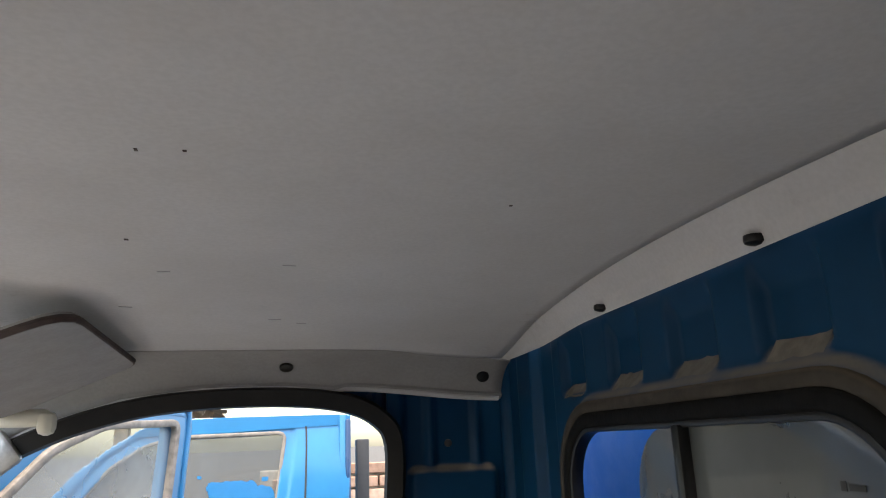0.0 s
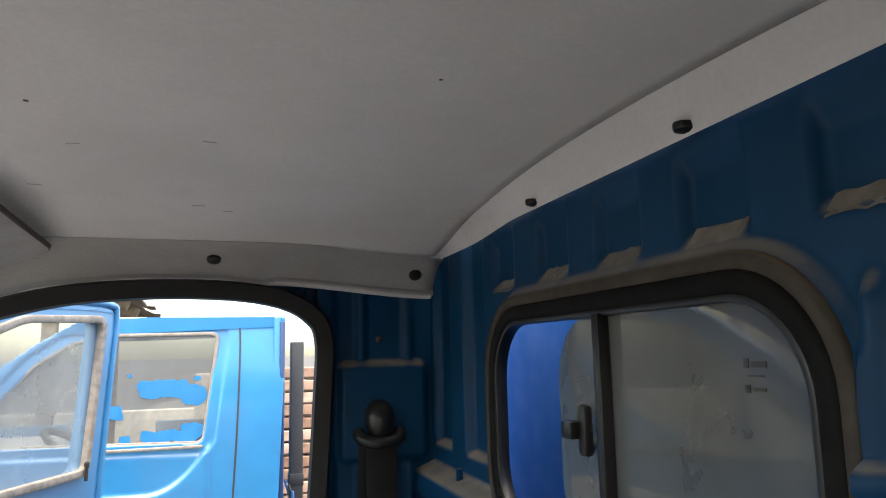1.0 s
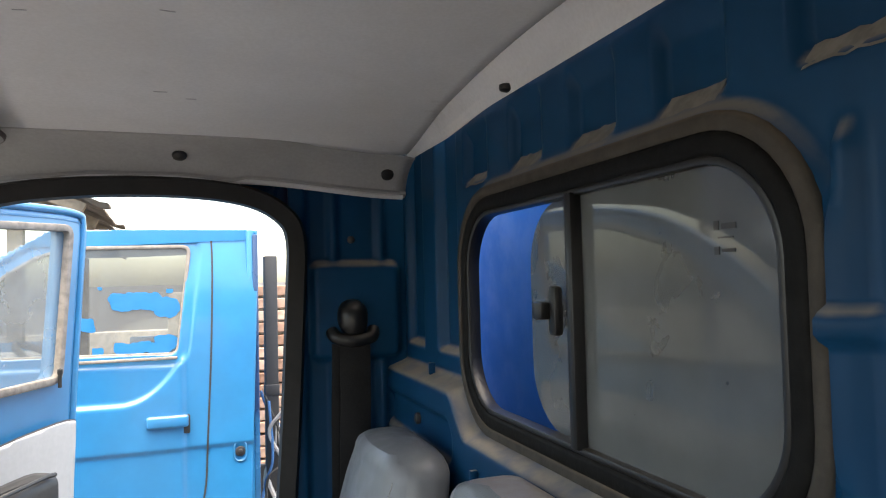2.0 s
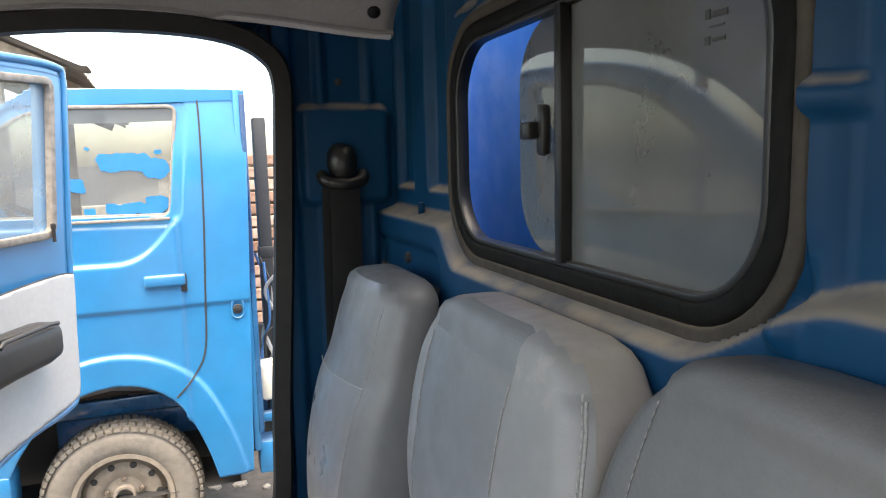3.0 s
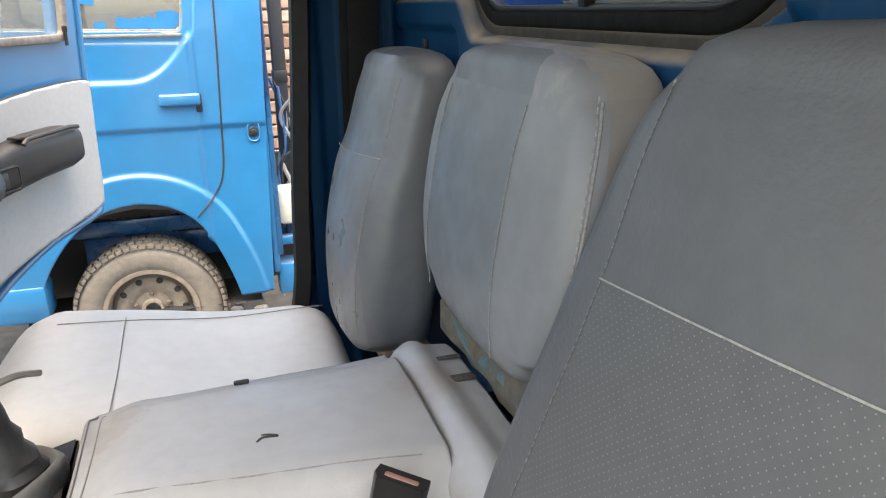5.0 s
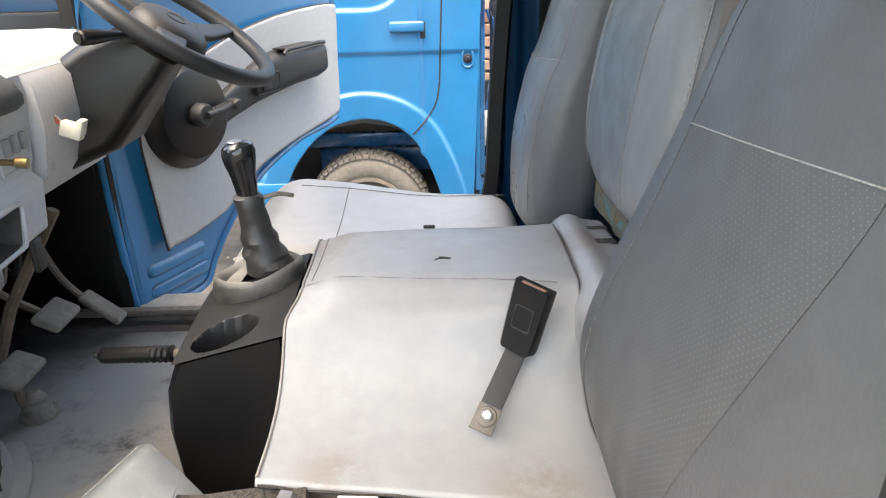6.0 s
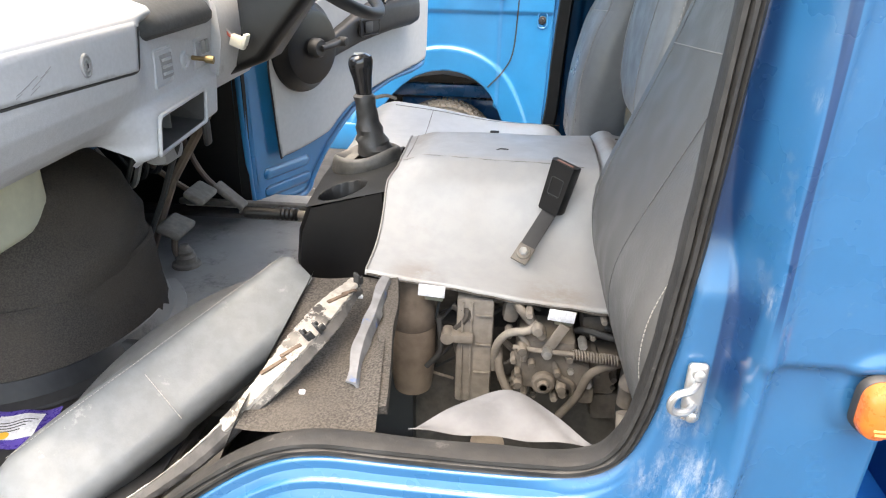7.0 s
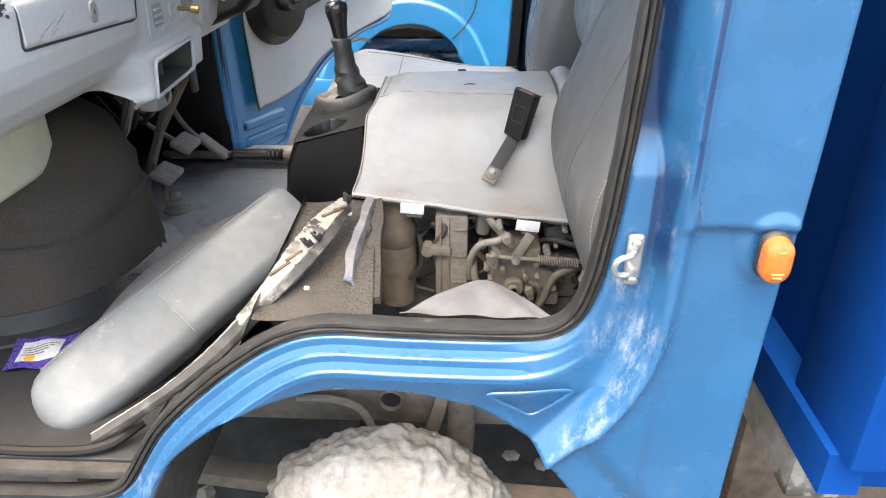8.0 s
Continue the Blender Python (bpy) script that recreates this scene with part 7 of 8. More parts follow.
part("console_top", sheet(lambda u, v: (u, v, con_top(u, v)), None, -0.305, -0.140, 0.640, 0.90, 0.0035), "console_top", con, "worn grey-black top with an oval scoop", angle=50)
cr = [((-0.306, 0.716), (-0.138, 0.760)), ((-0.328, 0.660), (-0.138, 0.69)), ((-0.336, 0.590), (-0.138, 0.58)), ((-0.325, 0.400), (-0.138, 0.40))]
rings_c = []
for k, ((xa, za_), (xb, zb_)) in enumerate(cr):
    up_ = 0.016 if k == 0 else 0.0
    rings_c.append([Vector((xa, 0.90, za_ + up_)), Vector((xa, 0.665, za_)), Vector((xa + 0.012, 0.645, za_)), Vector((xb - 0.008, 0.635, zb_)), Vector((xb, 0.65, zb_)), Vector((xb, 0.90, zb_ + up_))])
part("console_body", loft(rings_c, caps=False), "black", con, angle=30)
gear = thing("gear_lever", (-0.215, 0.82, 0.77), "black gear lever with a wrinkled leather boot and dusty skirt", "gear lever")
GX, GY = -0.214, 0.825
part("skirt", loft([[Vector((GX + r * math.cos(a) * 1.05, GY + r * 0.85 * math.sin(a), z - 0.014 + 0.20 * r * math.cos(a) + 0.004 * math.sin(3 * a + z * 90))) for a in [2 * math.pi * k / 36 for k in range(36)]] for r, z in ((0.070, 0.765), (0.074, 0.776), (0.073, 0.790), (0.070, 0.798), (0.066, 0.803), (0.061, 0.799), (0.056, 0.788), (0.047, 0.784), (0.040, 0.788), (0.030, 0.784))], caps=False), "dusty_leather", gear)
part("boot", loft([[Vector((GX + ox + r * (1 + 0.08 * math.sin(3 * a + k)) * math.cos(a), GY + r * (1 + 0.08 * math.cos(2 * a + k * 2)) * math.sin(a), z)) for a in [2 * math.pi * i / 20 for i in range(20)]] for k, (r, z, ox) in enumerate(((0.036, 0.782, 0.016), (0.0385, 0.796, 0.018), (0.034, 0.806, 0.016), (0.036, 0.814, 0.015), (0.029, 0.826, 0.012), (0.030, 0.838, 0.009), (0.024, 0.852, 0.005), (0.0235, 0.872, 0.002), (0.0215, 0.892, 0.0), (0.0235, 0.908, -0.001), (0.019, 0.912, -0.001)))]), "boot", gear, "creased dusty leatherette boot")
part("knob", loft([[Vector((GX - 0.003 + ox + r * math.cos(a), GY + r * 0.9 * math.sin(a), z + 0.18 * r * math.cos(a))) for a in [2 * math.pi * i / 24 for i in range(24)]] for r, z, ox in ((0.016, 0.905, 0.002), (0.0175, 0.922, 0.001), (0.020, 0.945, -0.001), (0.0245, 0.965, -0.003), (0.0262, 0.978, -0.004), (0.024, 0.988, -0.005), (0.016, 0.994, -0.006), (0.004, 0.996, -0.006))]), "black_gloss", gear)
part("knob_mark", lathe([(0.0005, 0.0022), (0.011, 0.0015), (0.012, 0.0), (0.0005, -0.002)], Matrix.Translation((GX - 0.010, GY, 0.9955)), 16), "steel", gear)
part("lift_collar", tube(curve([(GX + 0.022, GY, 0.905), (GX + 0.045, GY + 0.01, 0.908), (GX + 0.062, GY + 0.03, 0.898)], 5), 0.004, 6), "grey_tube", gear)

# ---- near footwell: tunnel side, loose cushion, broken trim ----
tunnel = thing("engine_cover_edge", (-0.20, 0.30, 0.40), "grimy felt-covered edge of the engine cover", "engine cover")
part("felt_top", sheet(lambda u, v: (u, v, 0.654 + 0.06 * (v - 0.08) + 0.004 * np.sin(40 * u + 9 * v) * np.sin(25 * v) + 0.012 * step(-0.10, -0.06, u)), lambda u, v: -0.056 - 0.11 * (v - 0.09) - u, -0.235, -0.03, 0.045, 0.43, 0.006), "felt", tunnel)
part("tunnel_side", sheet(lambda u, v: (-0.232 - 0.13 * u, v, 0.668 + 0.05 * (v - 0.08) - 0.30 * u), None, 0, 1, 0.06, 0.43, 0.03), "mat", tunnel)
fl = curve([(-0.098, 0.405, 0.690), (-0.103, 0.34, 0.684), (-0.104, 0.29, 0.680), (-0.107, 0.24, 0.677), (-0.106, 0.19, 0.671), (-0.101, 0.135, 0.664)], 6)
part("bent_flange", sweep(fl, lambda t: [(-0.012 + 0.002 * math.sin(17 * t), -0.012), (-0.006, 0.005), (0.007 + 0.002 * math.sin(19 * t), 0.008 + 0.002 * math.sin(13 * t)), (0.008 + 0.002 * math.sin(19 * t), 0.006 + 0.002 * math.sin(13 * t)), (-0.003, 0.001), (-0.011, -0.014)], up=(0, 0, 1)), "flange_paint", tunnel, "bent sheet flange with blue paint showing")
fl2 = curve([(-0.090, 0.418, 0.684), (-0.078, 0.34, 0.679), (-0.074, 0.26, 0.672), (-0.064, 0.18, 0.666), (-0.056, 0.095, 0.660)], 6)
part("torn_edge", sweep(fl2, lambda t: [(-0.012, -0.010), (-0.010, 0.004 + 0.003 * math.sin(19 * t)), (0.010 + 0.003 * math.sin(29 * t), 0.002), (0.012 + 0.003 * math.sin(29 * t), -0.004), (0.004, -0.010)], up=(0, 0, 1)), "felt", tunnel, "torn dusty sheet edge")
for p in ((-0.130, 0.340, 0.690), (-0.16, 0.10, 0.674)):
    part("debris", box(p, (0.008, 0.006, 0.005), 0.001), "paper", tunnel)

loose = thing("loose_cushion", (-0.45, 0.31, 0.38), "loose blue-grey vinyl seat bolster lying across the footwell", "seat cushion")
A, B = Vector((-0.655, 0.095, 0.395)), Vector((-0.262, 0.520, 0.622))
ld = (B - A).normalized()
lw = Vector((0.065, -0.050, -0.057))
lw = (lw - ld * lw.dot(ld)).normalized()
ln = ld.cross(lw)
if ln.z < 0:
    ln = -ln
rings_l = []
for t, k, kn in ((-0.01, 0.20, 0.2), (0.002, 0.48, 0.5), (0.022, 0.72, 0.76), (0.05, 0.88, 0.9), (0.09, 0.98, 0.98), (0.15, 1.04, 1.0), (0.25, 1.07, 1.0), (0.44, 1.07, 1.0), (0.46, 1.03, 0.96), (0.48, 1.01, 0.99), (0.70, 0.98, 1.0), (0.94, 0.97, 1.0), (0.985, 0.94, 0.95), (1.0, 0.86, 0.80)):
    c = A + (B - A) * t - ln * 0.045 - lw * 0.010
    rings_l.append([c + lw * (a * k) + ln * (b * kn + (0.004 * math.cos(math.pi * a / 0.14) - 0.006 * math.exp(-((t - 0.52) / 0.07) ** 2)) * (b > 0)) for a, b in dense(0.150, 0.100, 0.030, 64)])
part("bolster", loft(rings_l), "vinyl_blue", loose)
c = A + (B - A) * 0.46
part("cross_seam", tube([c + lw * a + ln * (0.0050 + 0.004 * math.cos(math.pi * a / 0.14)) for a in np.linspace(-0.045, 0.058, 14)], 0.0009, 5), "seam_grey", loose)
part("edge_seam", stitch([A + (B - A) * t - lw * 0.074 + ln * 0.002 for t in np.linspace(0.08, 0.98, 30)], 0.005, 0.002, 0.0009, normal=tuple(ln)), "seam_grey", loose)
part("back_flap", loft([[A + (B - A) * t - lw * (0.070 + a) - ln * (0.050 + 0.055 * b / 0.1) for a, b in [(0, 0.1 * 0.9), (0, -0.7 * 0.1), (0.010 * g, -0.06), (0.060 * g + 0.004, 0.03), (0.062 * g + 0.005, 0.055), (0.052 * g, 0.075)]] for t, g in [(0.16 + 0.80 * q / 16, math.sin(math.pi * q / 16) ** 0.7) for q in range(17)]]), "vinyl_mid", loose, "dusty grey side flap")

trim = thing("broken_trim", (-0.35, 0.20, 0.42), "broken trim strip with chipped white paint and clips", "trim strip")
STRIP = curve([(-0.547, 0.055, 0.390), (-0.408, 0.070, 0.485), (-0.300, 0.074, 0.580), (-0.218, 0.100, 0.668), (-0.176, 0.190, 0.700), (-0.150, 0.280, 0.712), (-0.136, 0.365, 0.704)], 10)
tw = Vector((0.62, -0.70, -0.15))
rt = random.Random(8)


def strip_frame(t):
    """A place on the strip with its length, width and face directions."""
    i = min(len(STRIP) - 2, int(t * (len(STRIP) - 1)))
    p = STRIP[i].lerp(STRIP[i + 1], t * (len(STRIP) - 1) - i)
    d = (STRIP[min(i + 2, len(STRIP) - 1)] - STRIP[max(i - 1, 0)]).normalized()
    w = (tw - d * tw.dot(d)).normalized()
    n = d.cross(w)
    return p, d, w, n if n.z > 0 else -n


def strip_half(t):
    """Half the strip's width: a narrow lower run, a broad broken shoulder and a rounded tip."""
    return 0.0095 + 0.004 * float(step(0.15, 0.4, t)) + 0.0115 * float(step(0.42, 0.66, t)) - 0.011 * float(step(0.74, 0.95, t)) - 0.010 * float(step(0.965, 1.0, t))


def strip_run(t0, t1, count, section):
    """A length of the strip with a ragged outline."""
    out = []
    for k in range(count):
        t = t0 + (t1 - t0) * k / (count - 1)
        p, d, w, n = strip_frame(t)
        h = strip_half(t)
        r = 0.0008 + 0.0011 * float(step(0.42, 0.6, t))
        ring = []
        for u, v in section:
            e = rt.uniform(-r, r)
            ring.append(p + w * (u * h + e) + n * (v + 0.4 * e))
        out.append(ring)
    return loft(out)


part("strip", strip_run(0.0, 1.0, 90, ((-0.95, -0.006), (-0.9, 0.001), (-0.2, 0.002), (0.6, 0.001), (1.0, -0.006), (0.9, -0.012), (0.0, -0.014), (-0.7, -0.012))), "trim_dark", trim, "scuffed dark backing strip")
part("painted_face", strip_run(0.40, 0.985, 70, ((-1.0, -0.002), (-0.95, 0.007), (-0.4, 0.005), (0.1, 0.008), (0.48, 0.006), (0.52, 0.0))), "trim_white", trim, "flaking cream paint")
part("pale_edge", strip_run(0.0, 0.45, 50, ((-1.05, -0.002), (-1.02, 0.003), (-0.86, 0.003), (-0.82, 0.0))), "chalk", trim, "pale worn edge")
for t, o, tall in ((0.655, 0.004, 0.026), (0.69, 0.010, 0.020), (0.955, 0.0, 0.026)):
    p, d, w, n = strip_frame(t)
    turn = Matrix((d, w, n)).transposed() @ Matrix.Rotation(0.45, 3, "Z") @ Matrix.Rotation(-0.4, 3, "Y")
    clip = box((0, 0, 0.003), (0.004, 0.012, tall), 0.001).join(box((0.006, 0.003, 0.0), (0.009, 0.004, tall * 0.6), 0.001)).join(box((0.003, -0.005, 0.006), (0.007, 0.003, tall * 0.4), 0.001))
    part("clip", clip.moved(Matrix.Translation(p + w * o + n * 0.010) @ turn.to_4x4()), "ink_shade", trim, "dark snapped clip")
for t, o, l_ in ((0.56, -0.008, 0.040), (0.61, -0.003, 0.034), (0.83, -0.003, 0.040), (0.88, 0.004, 0.030)):
    p, d, w, n = strip_frame(t)
    part("rust_slot", box(tuple(p + w * o + n * 0.0075), (l_, 0.006, 0.003), 0.001, turn=Matrix((d, w, n)).transposed() @ Matrix.Rotation(0.40, 3, "Z")), "brown_chip", trim)

# ---- engine bay under the pad ----
bay = thing("engine_bay", (0.10, 0.50, 0.10), "engine bay well under the lifted seat pad, walls coloured black for its shade", "engine bay")
# black sheets round the well stand in for the shade behind the engine
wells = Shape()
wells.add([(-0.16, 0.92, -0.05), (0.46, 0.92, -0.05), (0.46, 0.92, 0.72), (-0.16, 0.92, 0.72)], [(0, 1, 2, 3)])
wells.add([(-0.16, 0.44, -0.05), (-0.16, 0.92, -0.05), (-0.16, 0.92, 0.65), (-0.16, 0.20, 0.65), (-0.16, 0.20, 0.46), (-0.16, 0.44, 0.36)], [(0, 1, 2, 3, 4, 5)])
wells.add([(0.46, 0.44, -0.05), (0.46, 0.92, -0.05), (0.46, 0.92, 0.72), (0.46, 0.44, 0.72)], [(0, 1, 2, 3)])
part("bay_wall", wells, "ink_shade", bay, smooth=False)
engine = thing("engine", (0.12, 0.55, -0.05), "dust-covered small diesel engine with injection pump and hoses", "engine")
part("block", box((0.16, 0.68, 0.30), (0.46, 0.34, 0.50), 0.03), "dirt_dark", engine)
part("filter_can", lathe([(0.0005, 0.27), (0.028, 0.27), (0.033, 0.255), (0.033, 0.215), (0.042, 0.20), (0.043, 0.165), (0.040, 0.16), (0.043, 0.155), (0.043, 0.08), (0.036, 0.02), (0.0005, 0.0)], Matrix.Translation((-0.062, 0.475, 0.405)), 28), "dirt_brown", engine, "brown dust-covered canister")
part("intake_box", box((0.056, 0.475, 0.540), (0.066, 0.10, 0.22), 0.006, 2), "dirt_pale", engine, "pale ribbed intake housing")
for dx in (-0.022, -0.006):
    part("intake_rib", box((0.056 + dx, 0.424, 0.540), (0.004, 0.008, 0.21), 0.001), "dirt_pale", engine)
for z in (0.50, 0.56, 0.62):
    part("intake_rib", box((0.072, 0.424, z), (0.030, 0.006, 0.004), 0.001), "dirt_pale", engine)
part("intake_clamp", box((0.030, 0.425, 0.575), (0.050, 0.030, 0.018), 0.005).join(lathe([(0.012, 0), (0.012, 0.03), (0.0005, 0.031)], axes((0.008, 0.44, 0.575), (1, 0, 0), (0, 0, 1)), 12)), "dirt_pale", engine)
pump = part("injection_pump", box((0.185, 0.455, 0.535), (0.105, 0.10, 0.105), 0.014, 2), "dirt_metal", engine, "dusty injection pump")
for cx, cz, r, d in ((0.183, 0.505, 0.021, 0.018), (0.183, 0.505, 0.011, 0.026), (0.215, 0.500, 0.010, 0.024), (0.218, 0.487, 0.008, 0.020), (0.142, 0.575, 0.010, 0.025), (0.138, 0.505, 0.009, 0.025), (0.136, 0.525, 0.006, 0.022), (0.225, 0.560, 0.007, 0.018), (0.172, 0.610, 0.009, 0.026), (0.160, 0.545, 0.007, 0.020), (0.206, 0.530, 0.006, 0.020)):
    part("pump_boss", lathe([(0.0005, d), (r * 0.8, d), (r, d * 0.8), (r, 0), (0.0005, -0.01)], axes((cx, 0.408, cz), (1, 0, 0), (0, 0, 1)), 14), "dirt_metal", pump)
part("throttle_lever", box((0.197, 0.398, 0.598), (0.020, 0.005, 0.062), 0.004, 2, Matrix.Rotation(radians(28), 3, "Y")), "dirt_pale", pump)
for k, (cx, cz, r) in enumerate(((0.183, 0.505, 0.009), (0.150, 0.478, 0.006), (0.230, 0.530, 0.006), (0.205, 0.470, 0.007), (0.246, 0.585, 0.008), (0.128, 0.545, 0.006), (0.262, 0.505, 0.009), (0.150, 0.640, 0.007))):
    part("hex_nut", lathe([(0.0005, 0.008), (r * 0.8, 0.008), (r, 0.006), (r, -0.02), (0.0005, -0.02)], axes((cx, 0.390 if k == 0 else 0.405, cz), (1, 0, 0), (0, 0, 1)), 6), ("steel", "dirt_pale")[k % 2], pump)
part("bracket", box((0.236, 0.43, 0.515), (0.040, 0.05, 0.060), 0.006, turn=Matrix.Rotation(radians(20), 3, "Y")).join(box((0.262, 0.425, 0.478), (0.030, 0.04, 0.040), 0.008)), "dirt_metal", pump)
part("cover_plate", box((0.150, 0.412, 0.545), (0.038, 0.010, 0.060), 0.004, turn=Matrix.Rotation(radians(-12), 3, "Y")), "dirt_pale", pump)
part("link_ball", lathe([(0.0005, 0.012), (0.008, 0.010), (0.010, 0.0), (0.008, -0.010), (0.0005, -0.012)], axes((0.184, 0.388, 0.575), (1, 0, 0), (0, 0, 1)), 14), "steel", pump)
part("link_rod", tube([(0.125, 0.392, 0.580), (0.184, 0.390, 0.576), (0.235, 0.392, 0.573), (0.318, 0.40, 0.566)], 0.0045, 8), "dirt_pale", engine)
spring = [(0.228 + 0.080 * k / 160, 0.393 + 0.0085 * math.cos(2 * math.pi * k / 10), 0.5725 - 0.007 * k / 160 + 0.0085 * math.sin(2 * math.pi * k / 10)) for k in range(161)]
part("return_spring", tube(spring, 0.0019, 5), "dirt_pale", engine)
for k, (pts, r, mt) in enumerate((
    ([(0.092, 0.44, 0.50), (0.096, 0.42, 0.56), (0.115, 0.41, 0.595), (0.150, 0.40, 0.610), (0.165, 0.41, 0.620)], 0.0072, "grey_tube"),
    ([(0.120, 0.44, 0.655), (0.135, 0.42, 0.640), (0.155, 0.41, 0.620)], 0.008, "dirt_metal"),
    ([(0.100, 0.44, 0.55), (0.105, 0.42, 0.51), (0.125, 0.41, 0.47), (0.150, 0.43, 0.44)], 0.008, "dirt_metal"),
    ([(0.22, 0.42, 0.42), (0.245, 0.40, 0.48), (0.262, 0.39, 0.535), (0.30, 0.40, 0.55), (0.34, 0.42, 0.55)], 0.008, "dirt_metal"),
    ([(0.24, 0.46, 0.58), (0.255, 0.43, 0.60), (0.29, 0.42, 0.595), (0.32, 0.42, 0.59)], 0.006, "ink_shade"),
    ([(0.23, 0.47, 0.57), (0.27, 0.45, 0.60), (0.31, 0.44, 0.595)], 0.005, "ink_shade"),
    ([(-0.01, 0.44, 0.60), (-0.005, 0.43, 0.54), (-0.03, 0.43, 0.50)], 0.005, "ink_shade"),
    ([(0.135, 0.41, 0.60), (0.150, 0.405, 0.575), (0.145, 0.405, 0.545)], 0.006, "dirt_pale"),
    ([(0.20, 0.41, 0.545), (0.21, 0.40, 0.52), (0.235, 0.405, 0.50), (0.24, 0.42, 0.46)], 0.006, "dirt_metal"),
)):
    part("hose", tube(curve(pts, 8), r, 10), mt, engine)
part("hose_union", lathe([(0.0005, 0.024), (0.008, 0.024), (0.011, 0.019), (0.011, 0.008), (0.008, 0.007), (0.008, 0.0), (0.0005, 0.0)], axes((0.165, 0.402, 0.620), (1, 0, 0), (0, 0, 1)), 8), "dirt_pale", engine)
rq = random.Random(17)
for k in range(16):
    x0, z0 = rq.uniform(0.0, 0.33), rq.uniform(0.42, 0.64)
    y0 = rq.uniform(0.44, 0.50)
    pts = [(x0, y0, z0), (x0 + rq.uniform(-0.05, 0.05), y0 - rq.uniform(0.0, 0.03), z0 + rq.uniform(-0.05, 0.05)), (x0 + rq.uniform(-0.08, 0.08), y0 + rq.uniform(0.0, 0.05), z0 + rq.uniform(-0.09, 0.09))]
    pts = [(a, b, min(c, 0.622)) for a, b, c in pts]
    part("thin_pipe", tube(curve(pts, 6), rq.choice((0.003, 0.004, 0.006)), 6), rq.choice(("dirt_metal", "dirt_dark", "ink_shade", "dirt_metal")), engine)
for k in range(14):
    x0, z0 = rq.uniform(0.10, 0.32), rq.uniform(0.42, 0.63)
    r = rq.uniform(0.004, 0.009)
    part("bolt_head", lathe([(0.0005, 0.010), (r * 0.8, 0.010), (r, 0.007), (r, -0.02), (0.0005, -0.02)], axes((x0, rq.uniform(0.425, 0.45), z0), (1, 0, 0), (0, 0, 1)), 6), rq.choice(("dirt_metal", "dirt_pale", "dirt_dark")), engine)
for k, (x0, z0, w, h) in enumerate(((0.29, 0.50, 0.06, 0.09), (0.27, 0.60, 0.05, 0.05), (0.12, 0.62, 0.03, 0.05), (0.31, 0.43, 0.07, 0.06))):
    part("casting", box((x0, 0.47, z0), (w, 0.06, h), 0.012, 2, Matrix.Rotation(rq.uniform(-0.4, 0.4), 3, "Y")), ("dirt_metal", "dirt_dark")[k % 2], engine)
part("fuel_pipe_boot", tube([(0.310, 0.30, 0.545), (0.312, 0.30, 0.575), (0.314, 0.30, 0.58), (0.316, 0.30, 0.60), (0.322, 0.30, 0.62)], lambda t: 0.016 if t < 0.3 or t > 0.5 else 0.021, 12), "dirt_metal", engine)
part("seat_leg", box((0.335, 0.28, 0.53), (0.03, 0.30, 0.20), 0.008), "ink_shade", bay)
part("low_pipe", tube([(0.312, 0.24, 0.48), (0.310, 0.27, 0.55)], 0.020, 12), "grey_tube", engine)
lid = thing("loose_sheet", (0.10, 0.11, 0.64), "loose crescent of worn grey sheet with blue paint traces", "metal sheet")


def lid_edge(x):
    t = np.clip((x + 0.012) / 0.236, 0, 1)
    return np.sin(np.clip(0.5 + (t - 0.55) * np.where(t < 0.55, 0.909, 1.111), 0, 1) * math.pi) ** 1.25


part("sheet", sheet(lambda u, v: (-0.012 + 0.236 * u, 0.064 + v * 0.080 * lid_edge(-0.012 + 0.236 * u), 0.655 + 0.016 * np.sin(1.9 * v) * lid_edge(-0.012 + 0.236 * u) + 0.002 * np.sin(17 * u + 5 * v) - 0.004 * u), None, 0, 1, 0, 1, 0.03), "dustblue", lid)

# ---- below the near arch ----
frame_t = thing("chassis_frame", (0.0, 0.40, GROUND), "dusty steel chassis rail, strut and spring under the cab", "chassis")
part("side_rail", box((-0.05, 0.42, 0.205), (1.50, 0.06, 0.125), 0.010), "dirt_pale", frame_t)
part("rail_hole", lathe([(0.020, 0.0), (0.026, 0.012), (0.030, 0.010), (0.031, 0.0)], axes((-0.075, 0.388, 0.215), (1, 0, 0), (0, 0, 1)), 20), "dirt_pale", frame_t)
# black disc fills the ring with the hole's shade
part("rail_hole_dark", lathe([(0.0005, 0.002), (0.021, 0.002), (0.021, -0.002), (0.0005, -0.002)], axes((-0.075, 0.387, 0.215), (1, 0, 0), (0, 0, 1)), 20), "ink_shade", frame_t)
part("strut", tube([(0.075, 0.33, 0.02), (0.082, 0.33, 0.20), (0.09, 0.33, 0.42)], 0.030, 16), "dirt_metal", frame_t)
part("brace", box((0.03, 0.34, 0.22), (0.030, 0.02, 0.16), 0.004, turn=Matrix.Rotation(radians(14), 3, "Y")), "dirt_pale", frame_t)
part("brake_hose", tube(curve([(-0.28, 0.37, 0.225), (-0.20, 0.36, 0.232), (-0.14, 0.35, 0.215), (-0.11, 0.34, 0.16), (-0.11, 0.33, 0.10)], 6), 0.010, 8), "grey_tube", frame_t)
part("leaf_spring", box((-0.50, 0.30, 0.075), (0.50, 0.06, 0.035), 0.006, turn=Matrix.Rotation(radians(8), 3, "Y")), "dirt_metal", frame_t)
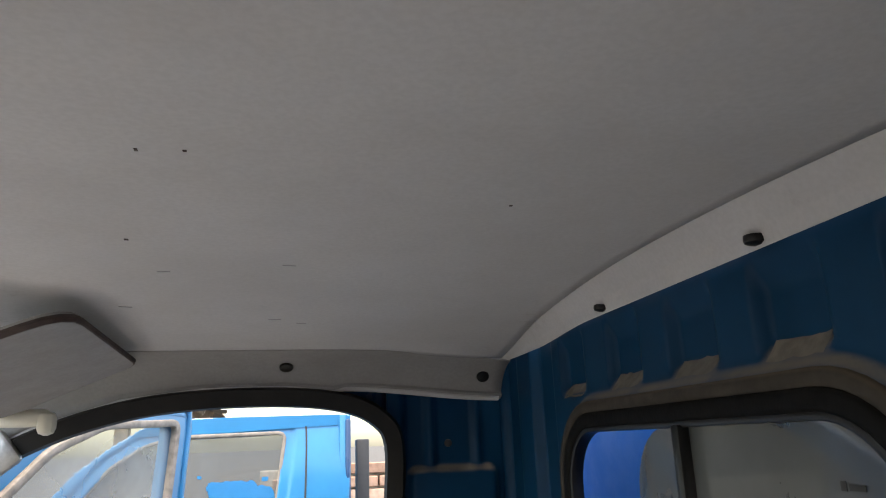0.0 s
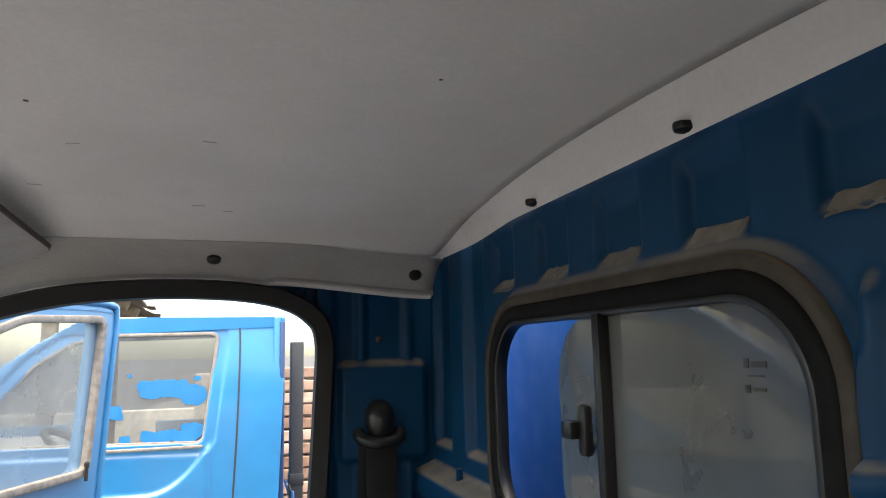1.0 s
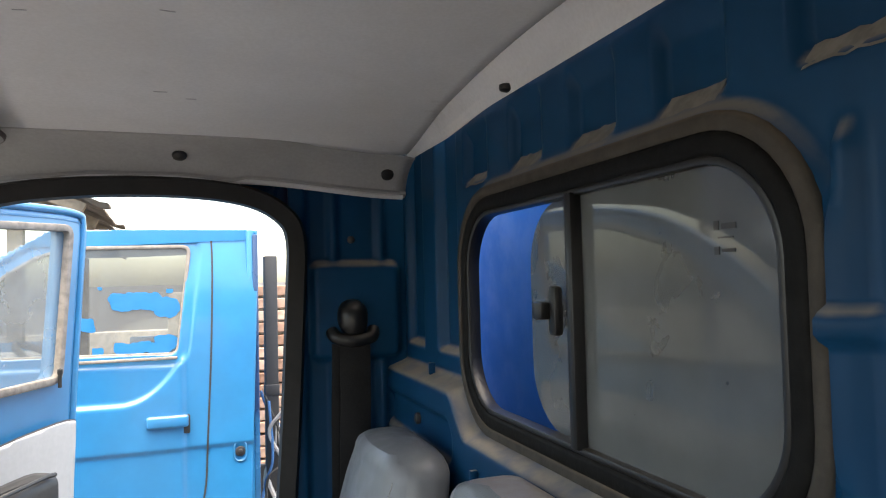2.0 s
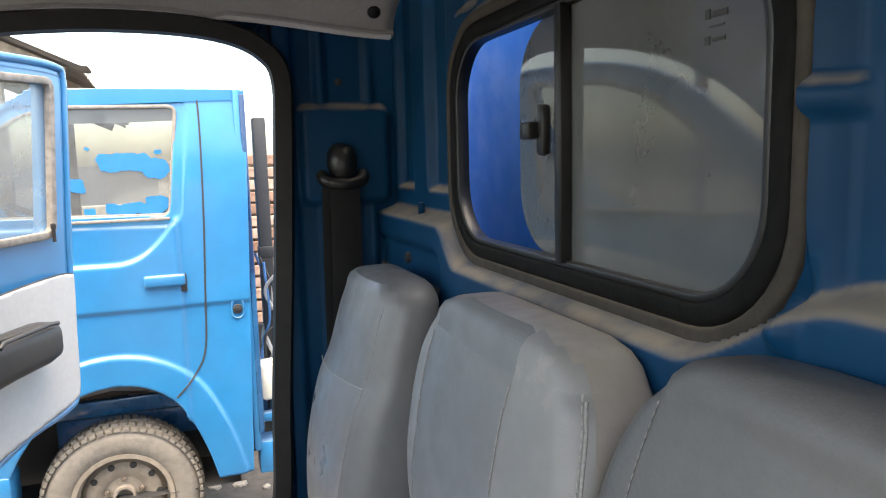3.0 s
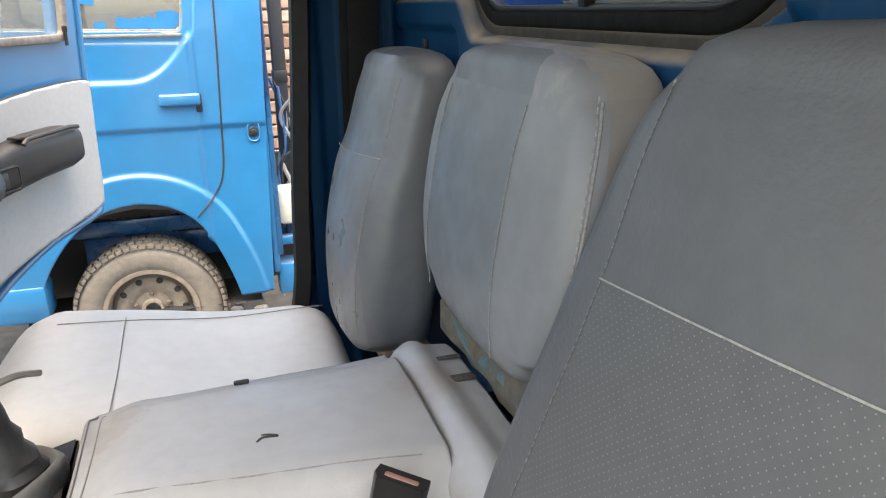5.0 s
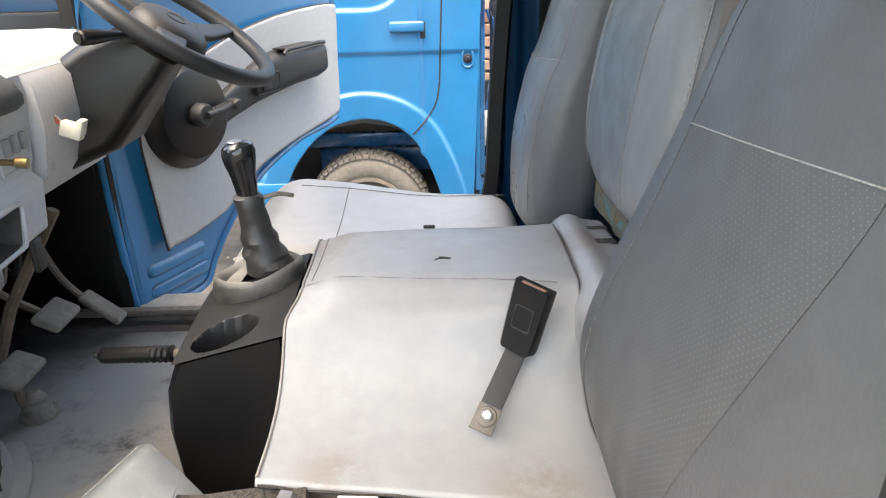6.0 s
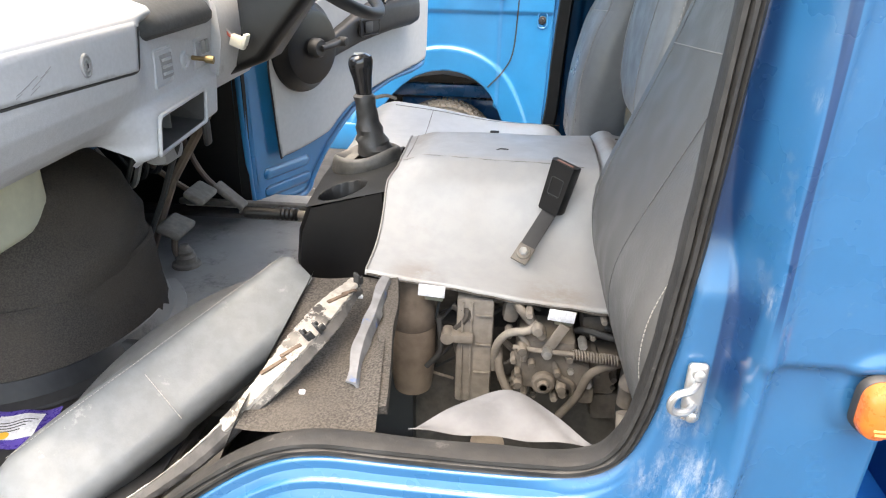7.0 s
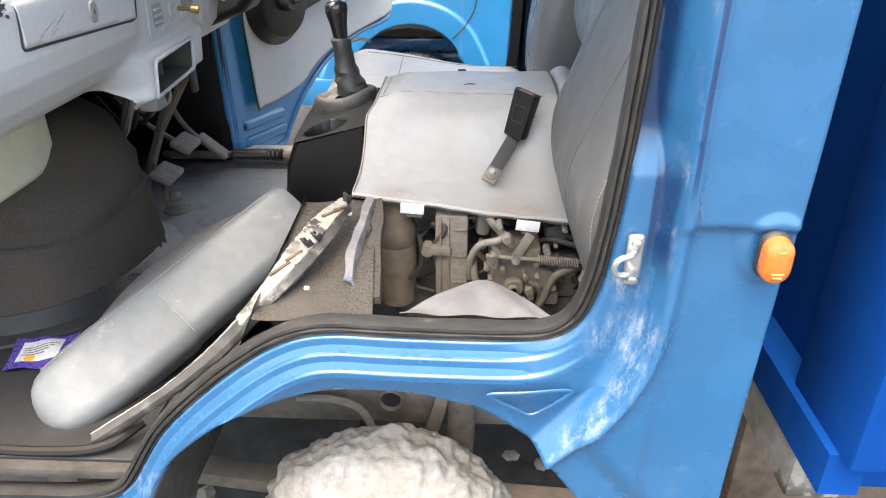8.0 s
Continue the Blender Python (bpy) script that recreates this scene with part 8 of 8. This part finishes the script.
part("leaf_spring", box((0.46, 0.26, 0.03), (0.60, 0.06, 0.05), 0.006, turn=Matrix.Rotation(radians(4), 3, "Y")), "rust", frame_t)
# black backing sheet added to darken the space behind the rail like shade
part("inner_guard", box((-0.05, 0.56, 0.22), (1.5, 0.02, 0.40), 0.004), "ink_shade", frame_t)
part("frame_leg", box((-0.9, 0.42, -0.05), (0.08, 0.06, 0.42), 0.01), "rust", frame_t)
part("frame_leg", box((0.62, 0.42, -0.05), (0.08, 0.06, 0.42), 0.01), "rust", frame_t)
fw = thing("front_wheel", (-0.055, 0.155, GROUND), "front wheel thickly caked in dried whitish mud", "wheel")
rings_w = []
WC, WR = Vector((-0.062, 0.16, 0.048)), 0.262
for k in range(31):
    t = -1 + 2 * k / 30
    y = WC.y + 0.085 * t
    r0 = WR - 0.060 * abs(t) ** 3.2
    ring = []
    for i in range(300):
        a = 2 * math.pi * i / 300
        p = Vector((math.cos(a), t * 0.35, math.sin(a)))
        d = 0.010 * noise.noise(p * 4.0) + 0.009 * noise.noise(p * 11.0 + Vector((3, 1, 7))) + 0.006 * noise.noise(p * 22.0) + 0.0030 * noise.noise(p * 48.0) + 0.0016 * noise.noise(p * 95.0)
        ring.append(Vector((WC.x + (r0 + d) * math.cos(a), y, WC.z + (r0 + d) * math.sin(a))))
    rings_w.append(ring)
part("muddy_tyre", loft(rings_w), "mud", fw, angle=180)
mm = Matrix.Translation(WC) @ Matrix.Rotation(radians(90), 4, "X")
part("rim", lathe([(0.0005, 0.03), (0.05, 0.03), (0.10, 0.05), (0.15, 0.04), (0.16, 0.08), (0.175, 0.082), (0.175, -0.06), (0.0005, -0.06)], mm, 36), "rim", fw)

# ---- yard beyond ----
rk = random.Random(21)


def rock(c, r):
    out = Shape()
    bm = bmesh.new()
    bmesh.ops.create_icosphere(bm, subdivisions=1, radius=r)
    s = (rk.uniform(0.7, 1.4), rk.uniform(0.7, 1.3), rk.uniform(0.45, 0.8))
    for v in bm.verts:
        v.co = Vector((v.co.x * s[0], v.co.y * s[1], v.co.z * s[2])) * rk.uniform(0.78, 1.15)
    out.add([v.co.copy() for v in bm.verts], [[v.index for v in f.verts] for f in bm.faces], Matrix.Translation(c) @ Matrix.Rotation(rk.uniform(0, 6.28), 4, "Z"))
    bm.free()
    return out


rub = Shape()
for _ in range(420):
    x, y = rk.uniform(-1.6, 1.3), rk.choice((rk.uniform(1.8, 2.9), rk.uniform(2.9, 5.0), rk.uniform(-0.3, 1.6)))
    rub.join(rock((x, y, float(ground_height(np.array(x), np.array(y))) + 0.004), rk.choice((0.008, 0.012, 0.016, 0.024, 0.036))))
tagged(part("rubble", rub, "stone", smooth=False), "scattered stones and rubble on the yard earth", "rubble", kind="stuff")
pale = Shape()
for _ in range(160):
    a, r = rk.uniform(0, 6.28), abs(rk.gauss(0, 0.28))
    x, y = -0.62 + r * math.cos(a), 2.05 + 0.8 * r * math.sin(a)
    pale.join(rock((x, y, GROUND + 0.02 + 0.10 * math.exp(-(r / 0.25) ** 2)), rk.choice((0.02, 0.035, 0.05, 0.07))))
tagged(part("pale_debris", pale, "concrete", smooth=False), "heap of pale broken plaster beside the sill", "debris", kind="stuff")
white = Shape()
for _ in range(120):
    x, y = rk.uniform(0.45, 0.95), rk.uniform(4.0, 5.0)
    white.join(rock((x, y, GROUND + rk.uniform(0.0, 0.35)), rk.choice((0.03, 0.05, 0.08))))
tagged(part("white_debris", white, "concrete", smooth=False), "pale rubble piled against the brick wall", "debris", kind="stuff")
for k, (x, y, z, l, tilt, mt) in enumerate(((0.50, 3.9, 0.25, 0.9, 12, "wood"), (0.56, 4.0, 0.20, 0.8, -8, "brown_chip"), (0.62, 4.1, 0.22, 0.9, 5, "paper"))):
    pl = part("plank", box((x, y, z), (0.03, 0.05, l), 0.004, turn=Matrix.Rotation(radians(tilt), 3, "Y")), mt)
    tagged(pl, ("weathered timber offcut leaning by the wall", "reddish painted timber offcut leaning by the wall", "pale board offcut leaning by the wall")[k], "plank", "timber offcuts by the wall")

shed = thing("shed_roof", (-2.2, 5.6, GROUND), "rusty corrugated tin lean-to roof on timber rafters", "shed")


def tin_z(x, y):
    return 1.95 + 0.45 * np.clip(-0.43 - x, 0, 9) - 0.06 * (y - 4.6) + 0.012 * np.sin(2 * math.pi * y / 0.076)


tin = part("tin_sheet", sheet(lambda u, v: (u, v, tin_z(u, v)), lambda u, v: (-0.44 - 0.05 * np.sign(np.sin(v * 9.1)) * (np.sin(v * 4.7) > 0.2)) - u, -3.4, -0.36, 4.5, 7.6, 0.02), "tin", shed)
for k in range(6):
    y = 4.6 + 0.55 * k
    part("rafter", box((-1.9, y, float(tin_z(np.array(-1.9), np.array(y))) - 0.06), (3.0, 0.05, 0.07), 0.004, turn=Matrix.Rotation(math.atan(0.45), 3, "Y")), "wood", shed)
for x, y in ((-0.9, 4.7), (-3.0, 4.7), (-0.9, 7.3)):
    part("post", box((x, y, (float(tin_z(np.array(x), np.array(y))) + GROUND) / 2 - 0.05), (0.08, 0.08, float(tin_z(np.array(x), np.array(y))) - GROUND - 0.1), 0.006), "wood", shed)

wall_y = 5.05
bw = part("brick_wall", box((1.6, wall_y + 0.13, 0.60), (3.4, 0.20, 1.66), 0.004), "mortar")
tagged(bw, "weathered brick yard wall with rough pale joints", "wall", kind="structure")
bmesh_shared = None
for row in range(20):
    z = GROUND + 0.045 + row * 0.084
    for col in range(9):
        x = 0.10 + (col + 0.5 * (row % 2)) * 0.235
        if bmesh_shared is None:
            ob = part("brick", box((0, 0, 0), (0.222, 0.10, 0.070), 0.006, 1), "brick", bw, smooth=False)
            bmesh_shared = ob.data
        else:
            ob = new("brick", bmesh_shared)
            ob.parent = bw
        ob.location = (x + rk.uniform(-0.006, 0.006), wall_y + rk.uniform(-0.010, 0.006), z + rk.uniform(-0.003, 0.003))
        ob.rotation_euler = (0, rk.uniform(-0.015, 0.015), rk.uniform(-0.02, 0.02))
